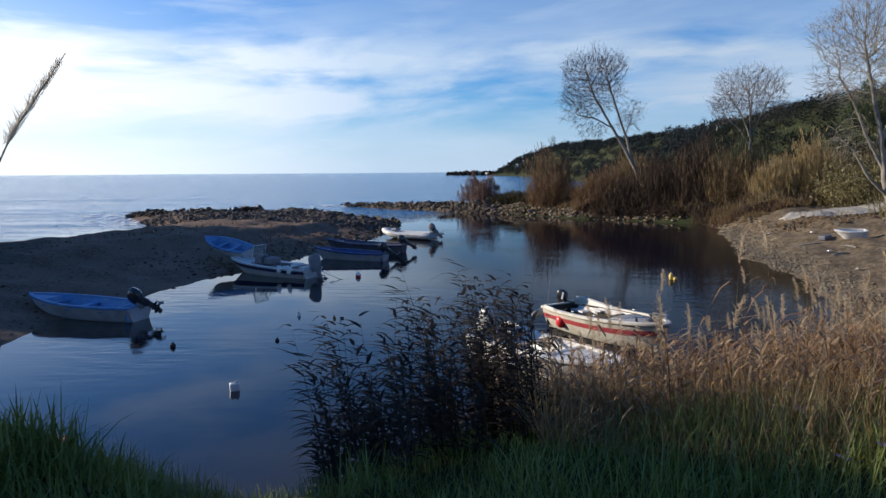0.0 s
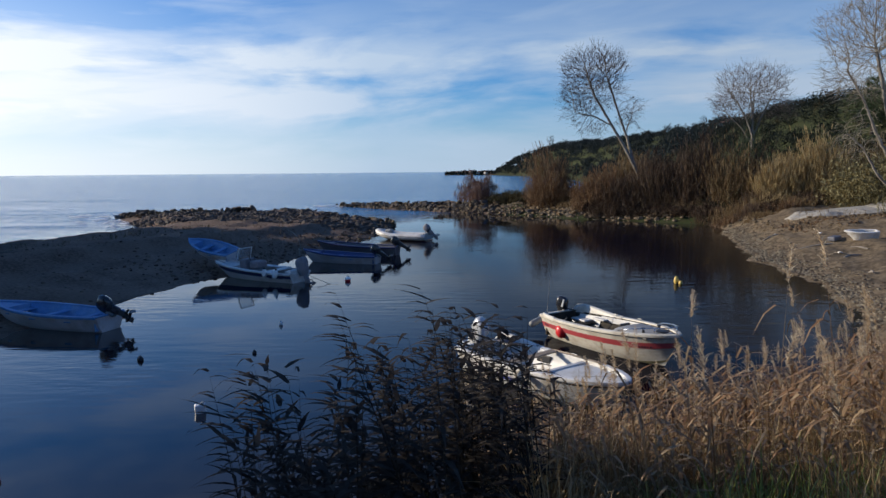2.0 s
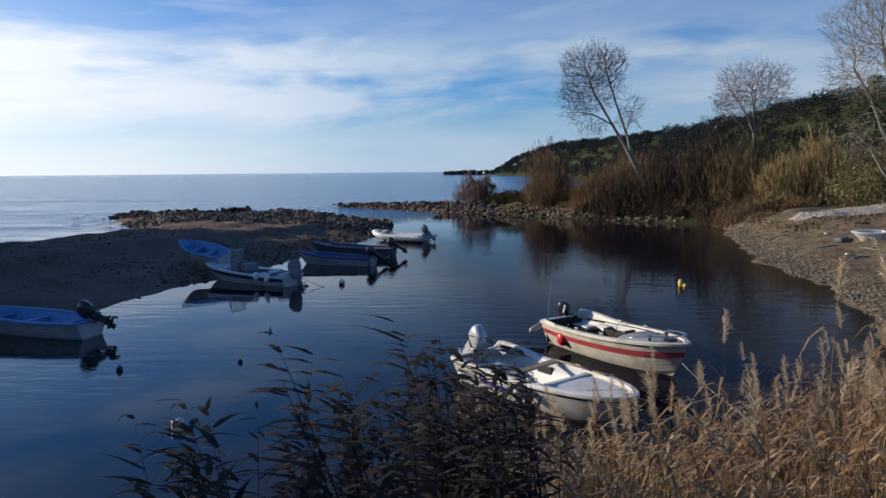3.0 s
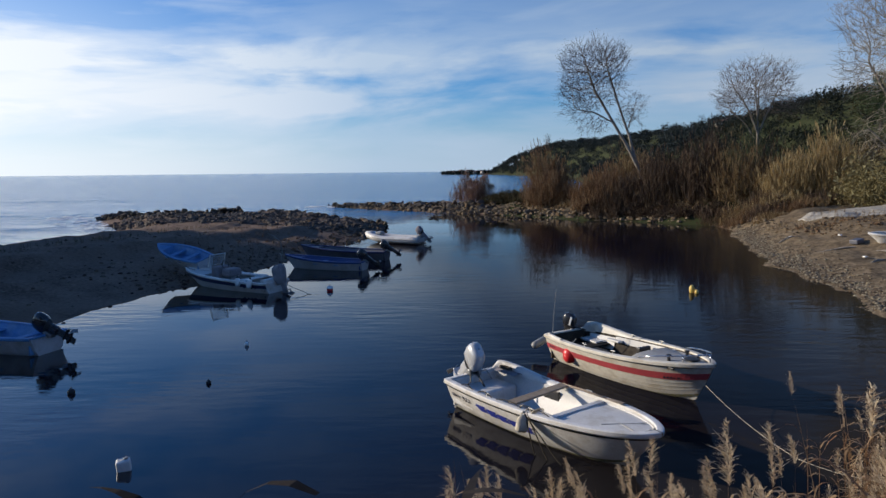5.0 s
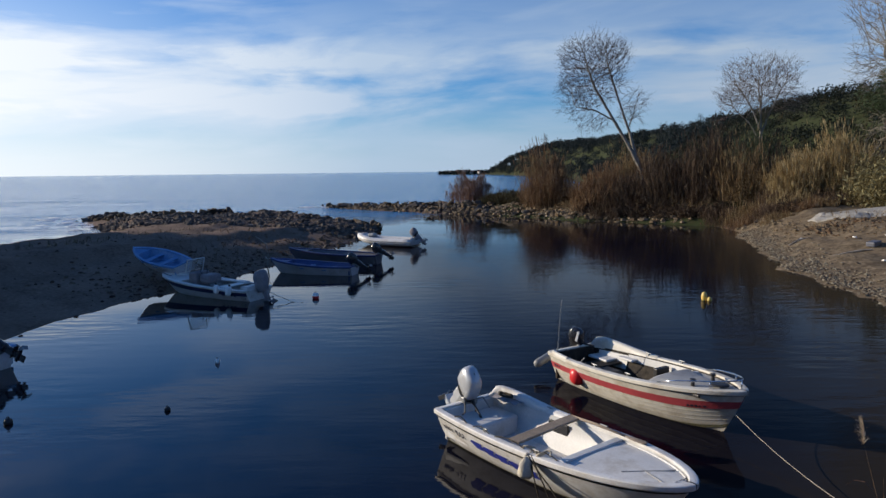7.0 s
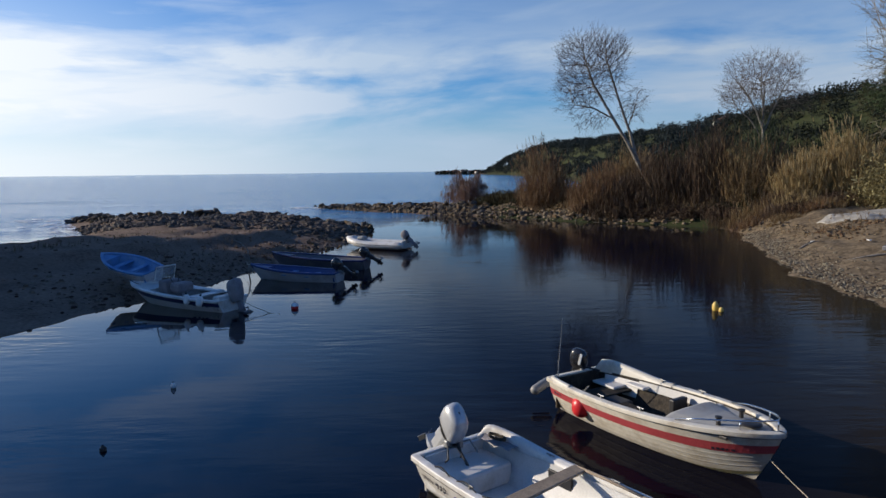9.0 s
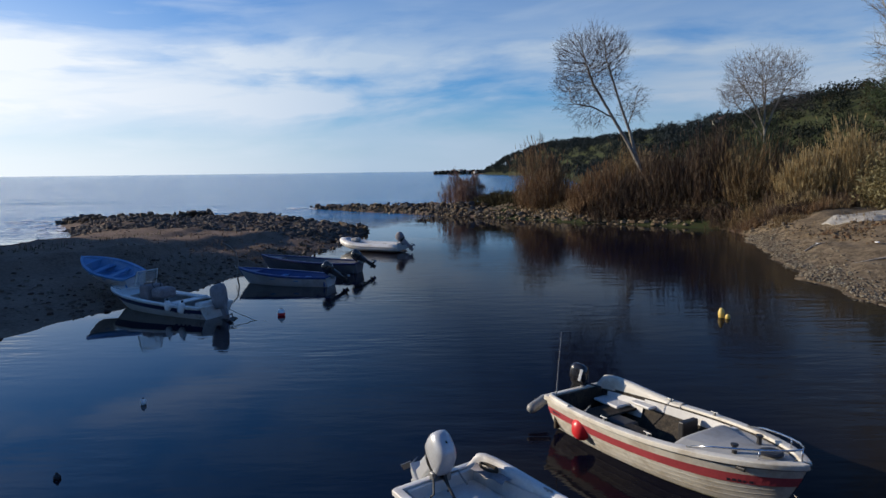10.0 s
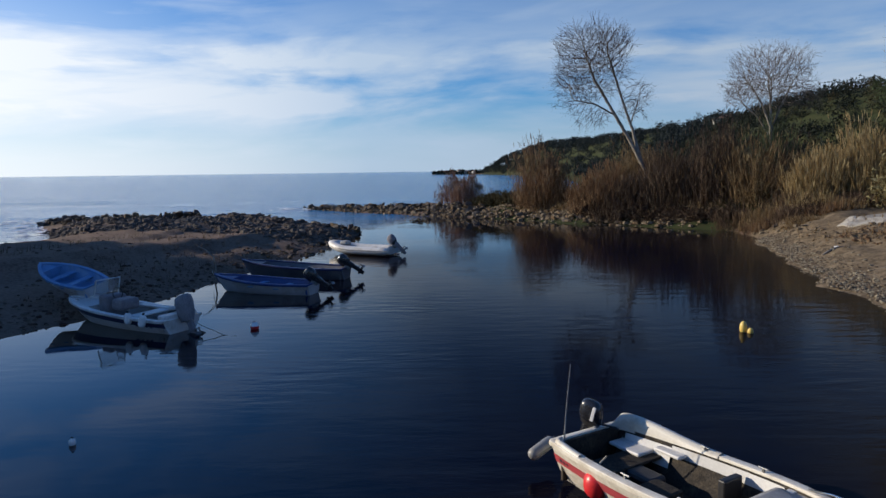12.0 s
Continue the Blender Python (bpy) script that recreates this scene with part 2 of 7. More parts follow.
def water_material():
    """Murky water: dark body, browner over the shallows, ripples that grow towards the open sea."""
    m = bpy.data.materials.new("water_surface")
    m.use_nodes = True
    nt = m.node_tree
    p = nt.nodes["Principled BSDF"]
    p.inputs["IOR"].default_value = 1.333
    p.inputs["Specular IOR Level"].default_value = 0.28
    p.inputs["Roughness"].default_value = 0.03
    at = nt.nodes.new("ShaderNodeAttribute")
    at.attribute_name = "depth"
    sp = nt.nodes.new("ShaderNodeSeparateColor")
    link(nt, at.outputs["Color"], sp.inputs[0])
    tc = nt.nodes.new("ShaderNodeTexCoord")
    cm = nt.nodes.new("ShaderNodeMix")
    cm.data_type = "RGBA"
    cm.inputs[6].default_value = (0.029, 0.024, 0.018, 1)
    # clouds of silt over the deep blue
    silt = nt.nodes.new("ShaderNodeTexNoise")
    silt.inputs["Scale"].default_value = 0.16
    silt.inputs["Detail"].default_value = 5
    link(nt, tc.outputs["Object"], silt.inputs["Vector"])
    sr = nt.nodes.new("ShaderNodeMapRange")
    sr.interpolation_type = "SMOOTHSTEP"
    sr.inputs["From Min"].default_value = 0.46
    sr.inputs["From Max"].default_value = 0.66
    link(nt, silt.outputs[0], sr.inputs[0])
    deep = nt.nodes.new("ShaderNodeMix")
    deep.data_type = "RGBA"
    deep.inputs[6].default_value = (0.0025, 0.0042, 0.0105, 1)
    deep.inputs[7].default_value = (0.016, 0.015, 0.021, 1)
    link(nt, sr.outputs[0], deep.inputs[0])
    # the body colour is darkened along with the dimmed reflection
    still = nt.nodes.new("ShaderNodeMix")
    still.data_type = "RGBA"
    drift = nt.nodes.new("ShaderNodeMix")
    drift.data_type = "RGBA"
    drift.inputs[6].default_value = (0.0020, 0.0028, 0.0100, 1)
    drift.inputs[7].default_value = (0.0095, 0.0080, 0.0078, 1)
    link(nt, sr.outputs[0], drift.inputs[0])
    link(nt, drift.outputs[2], still.inputs[7])
    link(nt, sp.outputs[2], still.inputs[0])
    link(nt, deep.outputs[2], still.inputs[6])
    link(nt, still.outputs[2], cm.inputs[7])
    link(nt, sp.outputs[0], cm.inputs[0])
    # reflection dimmed by hand over the right of the cove, where it falls darker
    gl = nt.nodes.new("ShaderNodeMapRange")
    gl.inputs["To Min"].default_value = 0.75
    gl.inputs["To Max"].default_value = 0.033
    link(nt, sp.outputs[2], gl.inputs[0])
    sea = nt.nodes.new("ShaderNodeMix")
    sea.data_type = "RGBA"
    sea.inputs[7].default_value = (0.04, 0.17, 0.36, 1)
    link(nt, sp.outputs[1], sea.inputs[0])
    link(nt, cm.outputs[2], sea.inputs[6])
    link(nt, sea.outputs[2], p.inputs["Base Color"])
    mp = nt.nodes.new("ShaderNodeMapping")
    mp.inputs["Rotation"].default_value = (0, 0, radians(8))
    mp.inputs["Scale"].default_value = (0.45, 1.5, 1)
    link(nt, tc.outputs["Object"], mp.inputs[0])
    rip = nt.nodes.new("ShaderNodeTexNoise")
    rip.inputs["Scale"].default_value = 1.6
    rip.inputs["Detail"].default_value = 4
    link(nt, mp.outputs[0], rip.inputs["Vector"])
    # calm and ruffled patches
    patch = nt.nodes.new("ShaderNodeTexNoise")
    patch.inputs["Scale"].default_value = 0.15
    patch.inputs["Detail"].default_value = 2
    link(nt, tc.outputs["Object"], patch.inputs["Vector"])
    pr = nt.nodes.new("ShaderNodeMapRange")
    pr.inputs["From Min"].default_value = 0.50
    pr.inputs["From Max"].default_value = 0.64
    pr.inputs["To Min"].default_value = 0.01
    pr.inputs["To Max"].default_value = 0.12
    link(nt, patch.outputs[0], pr.inputs[0])
    st = nt.nodes.new("ShaderNodeMix")
    st.inputs[3].default_value = 0.5
    link(nt, sp.outputs[1], st.inputs[0])
    live = nt.nodes.new("ShaderNodeMath")
    live.operation = "MULTIPLY_ADD"
    live.inputs[1].default_value = 0.05
    link(nt, sp.outputs[2], live.inputs[0])
    link(nt, pr.outputs[0], live.inputs[2])
    link(nt, live.outputs[0], st.inputs[2])
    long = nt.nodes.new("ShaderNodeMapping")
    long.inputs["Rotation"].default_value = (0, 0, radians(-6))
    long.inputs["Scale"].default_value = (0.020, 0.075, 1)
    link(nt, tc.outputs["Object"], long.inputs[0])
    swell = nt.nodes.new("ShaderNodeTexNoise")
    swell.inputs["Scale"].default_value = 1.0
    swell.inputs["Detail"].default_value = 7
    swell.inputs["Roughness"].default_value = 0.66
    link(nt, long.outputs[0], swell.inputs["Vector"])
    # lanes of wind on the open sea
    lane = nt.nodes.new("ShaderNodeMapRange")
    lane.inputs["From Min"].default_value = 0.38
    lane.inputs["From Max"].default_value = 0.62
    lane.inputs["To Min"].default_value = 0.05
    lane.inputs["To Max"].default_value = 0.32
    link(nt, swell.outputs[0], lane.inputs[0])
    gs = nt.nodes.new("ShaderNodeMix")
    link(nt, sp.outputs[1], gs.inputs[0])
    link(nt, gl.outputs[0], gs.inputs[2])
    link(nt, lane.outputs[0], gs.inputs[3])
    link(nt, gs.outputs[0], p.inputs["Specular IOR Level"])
    b1 = nt.nodes.new("ShaderNodeBump")
    b1.inputs["Distance"].default_value = 0.12
    link(nt, st.outputs[0], b1.inputs["Strength"])
    link(nt, rip.outputs[0], b1.inputs["Height"])
    b2 = nt.nodes.new("ShaderNodeBump")
    b2.inputs["Distance"].default_value = 3.0
    sw = nt.nodes.new("ShaderNodeMath")
    sw.operation = "MULTIPLY"
    sw.inputs[1].default_value = 0.85
    link(nt, sp.outputs[1], sw.inputs[0])
    link(nt, sw.outputs[0], b2.inputs["Strength"])
    link(nt, swell.outputs[0], b2.inputs["Height"])
    link(nt, b1.outputs[0], b2.inputs["Normal"])
    link(nt, b2.outputs[0], p.inputs["Normal"])
    ro = nt.nodes.new("ShaderNodeMapRange")
    ro.inputs["To Min"].default_value = 0.03
    ro.inputs["To Max"].default_value = 0.12
    link(nt, sp.outputs[1], ro.inputs[0])
    link(nt, ro.outputs[0], p.inputs["Roughness"])
    return m


M_GROUND = ground_material()
M_WATER = water_material()
M_ROCK = material("grey_rock", (0.085, 0.073, 0.064), 0.85, 0.4, 2.5, 0.9, 14, island=0.35, dirt=(0.09, 0.07, 0.05))
M_ROCK_PALE = material("pale_rock", (0.155, 0.118, 0.075), 0.85, 0.35, 2.5, 0.8, 14, island=0.3, dirt=(0.15, 0.11, 0.06))
M_EARTH = material("brown_earth_clod", (0.12, 0.082, 0.048), 0.9, 0.35, 4, 0.5, 20, island=0.4)
M_PEBBLE = material("beach_pebble", (0.155, 0.128, 0.088), 0.8, 0.3, 8, 0.3, 40, island=0.65)
M_CONC = material("weathered_concrete", (0.36, 0.34, 0.30), 0.9, 0.25, 1.2, 0.5, 25, dirt=(0.16, 0.13, 0.09))
M_BARK = material("pale_plane_bark", (0.25, 0.225, 0.195), 0.85, 0.35, 3, 0.5, 22, dirt=(0.17, 0.14, 0.11), dirt_scale=2.5)
# twigs of the beach tree, paled so the colour carries the sun on them
M_TWIG_SUNLIT = material("sunlit_twig", (0.23, 0.205, 0.165), 0.9, 0.3, 3, 0.0, 20)
M_TWIG_GREY = material("grey_twig", (0.14, 0.118, 0.105), 0.9, 0.25, 3, 0.0, 20)
M_TWIG = material("brown_twig", (0.062, 0.048, 0.042), 0.9, 0.25, 3, 0.0, 20)
M_CANE = material("dry_cane", (0.194, 0.138, 0.071), 0.75, 0.3, 0.35, 0.0, 6, island=0.4, translucent=0.3)
M_CANE_BRIGHT = material("straw_cane", (0.310, 0.237, 0.116), 0.75, 0.3, 0.35, 0.0, 6, island=0.4, translucent=0.3)
M_CANE_RUST = material("rusty_cane", (0.194, 0.125, 0.069), 0.75, 0.3, 0.35, 0.0, 6, island=0.4, translucent=0.3)
M_CANE_BROWN = material("brown_cane", (0.107, 0.076, 0.052), 0.8, 0.4, 0.3, 0.0, 6, island=0.45, translucent=0.25)
M_CANE_RED = material("reddish_cane", (0.181, 0.116, 0.090), 0.8, 0.3, 0.35, 0.0, 6, island=0.4, translucent=0.35)
M_CANE_GREEN = material("green_cane", (0.052, 0.073, 0.026), 0.7, 0.3, 0.4, 0.0, 6, island=0.4, translucent=0.3)
M_SCRUB = material("dark_scrub_leaf", (0.016, 0.022, 0.018), 0.8, 0.35, 0.06, 0.0, 2, island=0.25, translucent=0.15)
# leaf of the far woods, tinted bluish: the haze of distance is in the colour
M_SCRUB_HAZE = material("hazy_wood_leaf", (0.024, 0.033, 0.034), 0.85, 0.3, 0.03, 0.0, 2, island=0.3, translucent=0.15)
M_SCRUB2 = material("olive_scrub_leaf", (0.060, 0.052, 0.027), 0.8, 0.35, 0.08, 0.0, 2, island=0.5, translucent=0.2)
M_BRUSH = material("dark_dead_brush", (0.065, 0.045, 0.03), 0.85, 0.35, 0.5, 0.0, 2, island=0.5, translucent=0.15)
M_OLIVE = material("pale_olive_leaf", (0.19, 0.165, 0.078), 0.8, 0.3, 0.3, 0.0, 2, island=0.45, translucent=0.25)
M_GREEN_TREE = material("fresh_green_leaf", (0.04, 0.065, 0.02), 0.7, 0.3, 0.3, 0.0, 4, island=0.45, translucent=0.25)
M_GRASS = material("green_grass_blade", (0.185, 0.225, 0.060), 0.75, 0.25, 1.2, 0.0, 10, island=0.4, translucent=0.4)
M_DRYGRASS = material("dry_grass_blade", (0.295, 0.200, 0.088), 0.7, 0.3, 1.0, 0.0, 10, island=0.4, translucent=0.35)
M_REED = material("straw_reed_stem", (0.255, 0.160, 0.074), 0.6, 0.25, 2, 0.0, 20, island=0.35, translucent=0.2)
M_PLUME = material("tawny_reed_plume", (0.55, 0.44, 0.29), 0.85, 0.25, 4, 0.0, 20, island=0.3, translucent=0.4)
M_PLUME_GREY = material("silver_reed_plume", (0.56, 0.53, 0.47), 0.85, 0.2, 4, 0.0, 20, island=0.25, translucent=0.45)
# near-black leaf: the shade on the reed clump is put into its colour
M_SHADELEAF = material("shaded_reed_leaf", (0.038, 0.032, 0.028), 0.85, 0.3, 3, 0.0, 20, island=0.5, translucent=0.12)
M_WHITE = material("white_gelcoat", (0.66, 0.655, 0.64), 0.45, 0.07, 1.5, 0.03, 30, dirt=(0.40, 0.36, 0.30), dirt_at=0.56, dirt_scale=2.2, coat=0.08)
M_WHITE_IN = material("white_liner", (0.58, 0.58, 0.57), 0.5, 0.09, 2.5, 0.05, 40, dirt=(0.36, 0.33, 0.28), dirt_at=0.58, dirt_scale=2.6)
M_CREAM = material("cream_gelcoat", (0.66, 0.63, 0.55), 0.45, 0.07, 1.5, 0.03, 30, dirt=(0.38, 0.32, 0.24), dirt_at=0.55, dirt_scale=2.2, coat=0.08)
M_RED = material("faded_red_paint", (0.43, 0.07, 0.082), 0.4, 0.15, 3, 0.05, 30)
M_BLUE = material("sky_blue_paint", (0.085, 0.235, 0.46), 0.55, 0.18, 3, 0.08, 30, dirt=(0.20, 0.33, 0.48), dirt_scale=2.5, dirt_at=0.55)
M_BLUE_DEEP = material("deep_blue_paint", (0.024, 0.055, 0.185), 0.45, 0.15, 3, 0.08, 30)
M_NAVY = material("navy_stripe_paint", (0.02, 0.03, 0.10), 0.4, 0.12, 3, 0.03, 30)
M_HULL_WORN = material("worn_white_paint", (0.52, 0.51, 0.52), 0.5, 0.12, 2, 0.1, 30, dirt=(0.30, 0.26, 0.22), dirt_at=0.56)
M_HULL_DARK = material("dark_grey_paint", (0.10, 0.105, 0.13), 0.5, 0.2, 2, 0.1, 30, dirt=(0.2, 0.18, 0.16))
M_SLIME = material("waterline_growth", (0.17, 0.16, 0.09), 0.7, 0.4, 6, 0.3, 40, dirt=(0.10, 0.10, 0.05), dirt_scale=5)
M_GREYBED = material("grey_nonskid", (0.36, 0.36, 0.35), 0.7, 0.12, 3, 0.2, 60, dirt=(0.2, 0.17, 0.13))
M_DARKFLOOR = material("dark_boat_floor", (0.036, 0.032, 0.028), 0.8, 0.4, 4, 0.3, 40, dirt=(0.11, 0.088, 0.06), dirt_scale=5)
M_BLACK = material("black_rubber", (0.018, 0.018, 0.02), 0.5, 0.2, 4, 0.1, 40)
M_COWL_BLACK = material("black_motor_cowl", (0.02, 0.021, 0.025), 0.25, 0.15, 4, 0.02, 40, coat=0.5)
M_COWL_SILVER = material("silver_motor_cowl", (0.52, 0.53, 0.54), 0.3, 0.1, 3, 0.03, 40, metal=0.25, coat=0.4)
M_COVER = material("grey_cloth_cover", (0.24, 0.23, 0.245), 0.9, 0.25, 5, 0.4, 30)
M_SEAT = material("grey_vinyl_cushion", (0.20, 0.18, 0.19), 0.7, 0.25, 4, 0.2, 30, dirt=(0.32, 0.28, 0.28), dirt_scale=3)
M_ALLOY = material("grey_alloy", (0.24, 0.245, 0.25), 0.5, 0.15, 6, 0.05, 60, metal=0.8)
M_CHROME = material("stainless_steel", (0.65, 0.65, 0.66), 0.18, 0.05, 4, 0.0, 50, metal=1.0)
M_WOOD = material("weathered_board", (0.27, 0.22, 0.17), 0.8, 0.3, 6, 0.25, 50)
M_ROPE = material("pale_rope", (0.48, 0.43, 0.34), 0.9, 0.2, 20, 0.4, 120)
M_FENDER = material("grey_fender_vinyl", (0.22, 0.23, 0.235), 0.45, 0.1, 4, 0.05, 40, dirt=(0.25, 0.23, 0.2))
M_REDBALL = material("red_fender_vinyl", (0.62, 0.03, 0.035), 0.35, 0.1, 4, 0.03, 40)
M_YELLOW = material("yellow_buoy_plastic", (0.66, 0.47, 0.12), 0.4, 0.12, 5, 0.05, 40)
M_PLASTIC = material("white_plastic", (0.78, 0.78, 0.76), 0.4, 0.06, 5, 0.05, 40)
M_BAG = material("cream_canvas", (0.60, 0.55, 0.45), 0.9, 0.15, 6, 0.3, 40)
M_INK = material("dark_lettering", (0.03, 0.03, 0.05), 0.5, 0.1, 5, 0.0, 40)
M_BLUEINK = material("blue_decal", (0.03, 0.045, 0.30), 0.4, 0.1, 5, 0.0, 40)
M_HOUSE = material("house_plaster", (0.50, 0.47, 0.41), 0.9, 0.1, 0.5, 0.1, 6)
M_TILE = material("red_roof_tile", (0.17, 0.10, 0.075), 0.85, 0.2, 0.8, 0.2, 6)
M_GLASSDARK = material("dark_window", (0.03, 0.035, 0.04), 0.12, 0.1, 2, 0.0, 6)
M_PURPLE = material("violet_petal", (0.22, 0.17, 0.42), 0.7, 0.2, 5, 0.0, 40, translucent=0.3)
M_FOAM = material("white_sea_foam", (0.82, 0.84, 0.86), 0.9, 0.08, 3, 0.6, 12)


def acrylic():
    m = bpy.data.materials.new("clear_acrylic")
    m.use_nodes = True
    p = m.node_tree.nodes["Principled BSDF"]
    p.inputs["Base Color"].default_value = (0.8, 0.85, 0.88, 1)
    p.inputs["Roughness"].default_value = 0.08
    p.inputs["Transmission Weight"].default_value = 0.85
    p.inputs["IOR"].default_value = 1.1
    return m


M_ACRYLIC = acrylic()
M_CLOD = material("dark_clod", (0.115, 0.082, 0.062), 0.95, 0.4, 2, 0.5, 14, island=0.6)
M_RED_DEEP = material("deep_red_paint", (0.30, 0.018, 0.028), 0.45, 0.15, 3, 0.05, 30)
M_WETROPE = material("dark_wet_rope", (0.06, 0.052, 0.04), 0.8, 0.25, 20, 0.4, 120)

# ---- mesh helpers ----
class Geo:
    """Vertices and faces gathered for one mesh."""

    def __init__(self):
        self.v, self.f = [], []

    def add(self, v, f):
        n = len(self.v)
        self.v.extend(tuple(p) for p in v)
        self.f.extend(tuple(i + n for i in q) for q in f)
        return self


def mesh(name, v, f, mat, smooth=False):
    me = bpy.data.meshes.new(name)
    me.from_pydata([tuple(p) for p in v], [], [tuple(q) for q in f])
    me.materials.append(mat)
    if smooth:
        me.polygons.foreach_set("use_smooth", [True] * len(me.polygons))
    me.update()
    return me


def part(name, geo, mat, parent=None, label="", smooth=False, at=None):
    v, f = (geo.v, geo.f) if isinstance(geo, Geo) else geo
    ob = new(name, mesh(name, v, f, mat, smooth))
    if parent:
        ob.parent = parent
    if at is not None:
        ob.matrix_basis = at
    if label:
        ob["label"] = label
    return ob


def quick(name, nv, quads, mat, smooth=False):
    """A large mesh from arrays of vertices and of faces of one size."""
    me = bpy.data.meshes.new(name)
    k = quads.shape[1]
    me.vertices.add(len(nv))
    me.vertices.foreach_set("co", nv.astype(np.float32).ravel())
    me.loops.add(quads.size)
    me.loops.foreach_set("vertex_index", quads.astype(np.int32).ravel())
    me.polygons.add(len(quads))
    me.polygons.foreach_set("loop_start", np.arange(0, quads.size, k, dtype=np.int32))
    me.polygons.foreach_set("use_smooth", np.full(len(quads), smooth))
    me.materials.append(mat)
    me.update(calc_edges=True)
    return me


def tube(pts, radii, sides=6, cap=True):
    pts = [Vector(p) for p in pts]
    if not hasattr(radii, "__len__"):
        radii = [radii] * len(pts)
    v, f = [], []
    for i, p in enumerate(pts):
        d = (pts[min(i + 1, len(pts) - 1)] - pts[max(i - 1, 0)]).normalized()
        a = d.orthogonal().normalized() if i == 0 else (a - d * a.dot(d)).normalized()
        b = d.cross(a)
        for k in range(sides):
            t = 2 * math.pi * k / sides
            v.append(p + (a * math.cos(t) + b * math.sin(t)) * radii[i])
    for i in range(len(pts) - 1):
        for k in range(sides):
            k2 = (k + 1) % sides
            f.append((i * sides + k, i * sides + k2, (i + 1) * sides + k2, (i + 1) * sides + k))
    if cap:
        f.append(tuple(range(sides - 1, -1, -1)))
        n = (len(pts) - 1) * sides
        f.append(tuple(range(n, n + sides)))
    return v, f


def box(c, s, bevel=0.01, m=None):
    bm = bmesh.new()
    bmesh.ops.create_cube(bm, size=1)
    bmesh.ops.scale(bm, vec=s, verts=bm.verts)
    if bevel:
        bmesh.ops.bevel(bm, geom=bm.edges[:], offset=min(bevel, min(s) * 0.45), segments=2, affect="EDGES", profile=0.5)
    bmesh.ops.translate(bm, vec=c, verts=bm.verts)
    if m:
        bmesh.ops.transform(bm, matrix=m, verts=bm.verts)
    bm.verts.index_update()
    v = [p.co.copy() for p in bm.verts]
    f = [tuple(q.index for q in g.verts) for g in bm.faces]
    bm.free()
    return v, f


def lathe(profile, seg=16, m=None):
    v, f = [], []
    for r, z in profile:
        for k in range(seg):
            t = 2 * math.pi * k / seg
            p = Vector((r * math.cos(t), r * math.sin(t), z))
            v.append(m @ p if m else p)
    for i in range(len(profile) - 1):
        for k in range(seg):
            k2 = (k + 1) % seg
            f.append((i * seg + k, i * seg + k2, (i + 1) * seg + k2, (i + 1) * seg + k))
    return v, f


def grid_faces(nu, nv, close=False):
    f = []
    for i in range(nu - 1):
        for j in range(nv if close else nv - 1):
            j2 = (j + 1) % nv
            f.append((i * nv + j, i * nv + j2, (i + 1) * nv + j2, (i + 1) * nv + j))
    return f


def empty(name, m, label, category, group="", kind=""):
    ob = new(name)
    ob.empty_display_size = 0.2
    ob.matrix_basis = m
    return tagged(ob, label, category, group, kind)


def smoothstep(a, b, x):
    t = np.clip((x - a) / (b - a), 0, 1)
    return t * t * (3 - 2 * t)


def value_noise(x, y, seed=0):
    """Cheap smooth noise over the plan, -1 to 1."""
    r = np.random.RandomState(seed)
    tab = r.rand(64, 64) * 2 - 1
    xi, yi = np.floor(x).astype(int), np.floor(y).astype(int)
    fx, fy = x - xi, y - yi
    fx, fy = fx * fx * (3 - 2 * fx), fy * fy * (3 - 2 * fy)
    g = lambda a, b: tab[a % 64, b % 64]
    return (g(xi, yi) * (1 - fx) + g(xi + 1, yi) * fx) * (1 - fy) + (g(xi, yi + 1) * (1 - fx) + g(xi + 1, yi + 1) * fx) * fy


# ---- ground and water ----
# waterlines, part by part, going round the land: x, y, width and height of the bank
SPIT_INNER = (  # the inner side of the spit, up to its tip
    (-11.4, 13.5, 7.5, 1.3), (-11.8, 17.4, 7.5, 1.25), (-11.8, 20.4, 7.5, 1.2), (-11.0, 25.2, 7.5, 1.2), (-9.9, 28.6, 7.5, 1.15),
    (-8.2, 33.4, 7.5, 1.15), (-7.0, 37.5, 6.5, 1.1), (-5.5, 45.0, 5.0, 0.95), (-4.6, 50.5, 4.0, 0.8), (-3.7, 56.5, 3.0, 0.6),
    (-4.4, 59.0, 3.0, 0.6), (-10.6, 64.8, 3.0, 1.0),
)
SPIT_SEAWARD = (  # the sea side of the spit, back to the land
    (-21.0, 71.0, 3.0, 0.45), (-31.0, 75.0, 3.0, 0.3), (-34.0, 73.0, 3.0, 0.3), (-31.0, 67.0, 3.0, 0.35), (-26.5, 60.5, 3.0, 0.7),
    (-22.5, 53.5, 2.5, 0.95), (-20.6, 48.0, 2.5, 1.05), (-20.8, 43.0, 2.5, 1.1), (-22.2, 38.0, 2.5, 1.1), (-24.8, 32.0, 3, 1.15),
    # this row is land out of view, added to carry the shading grove
    (-29.0, 27.0, 3, 1.3), (-33.5, 31.0, 4, 1.5), (-35.5, 50.0, 4, 1.5), (-50.0, 54.0, 5, 1.8), (-60.0, 30.0, 5, 1.8),
)
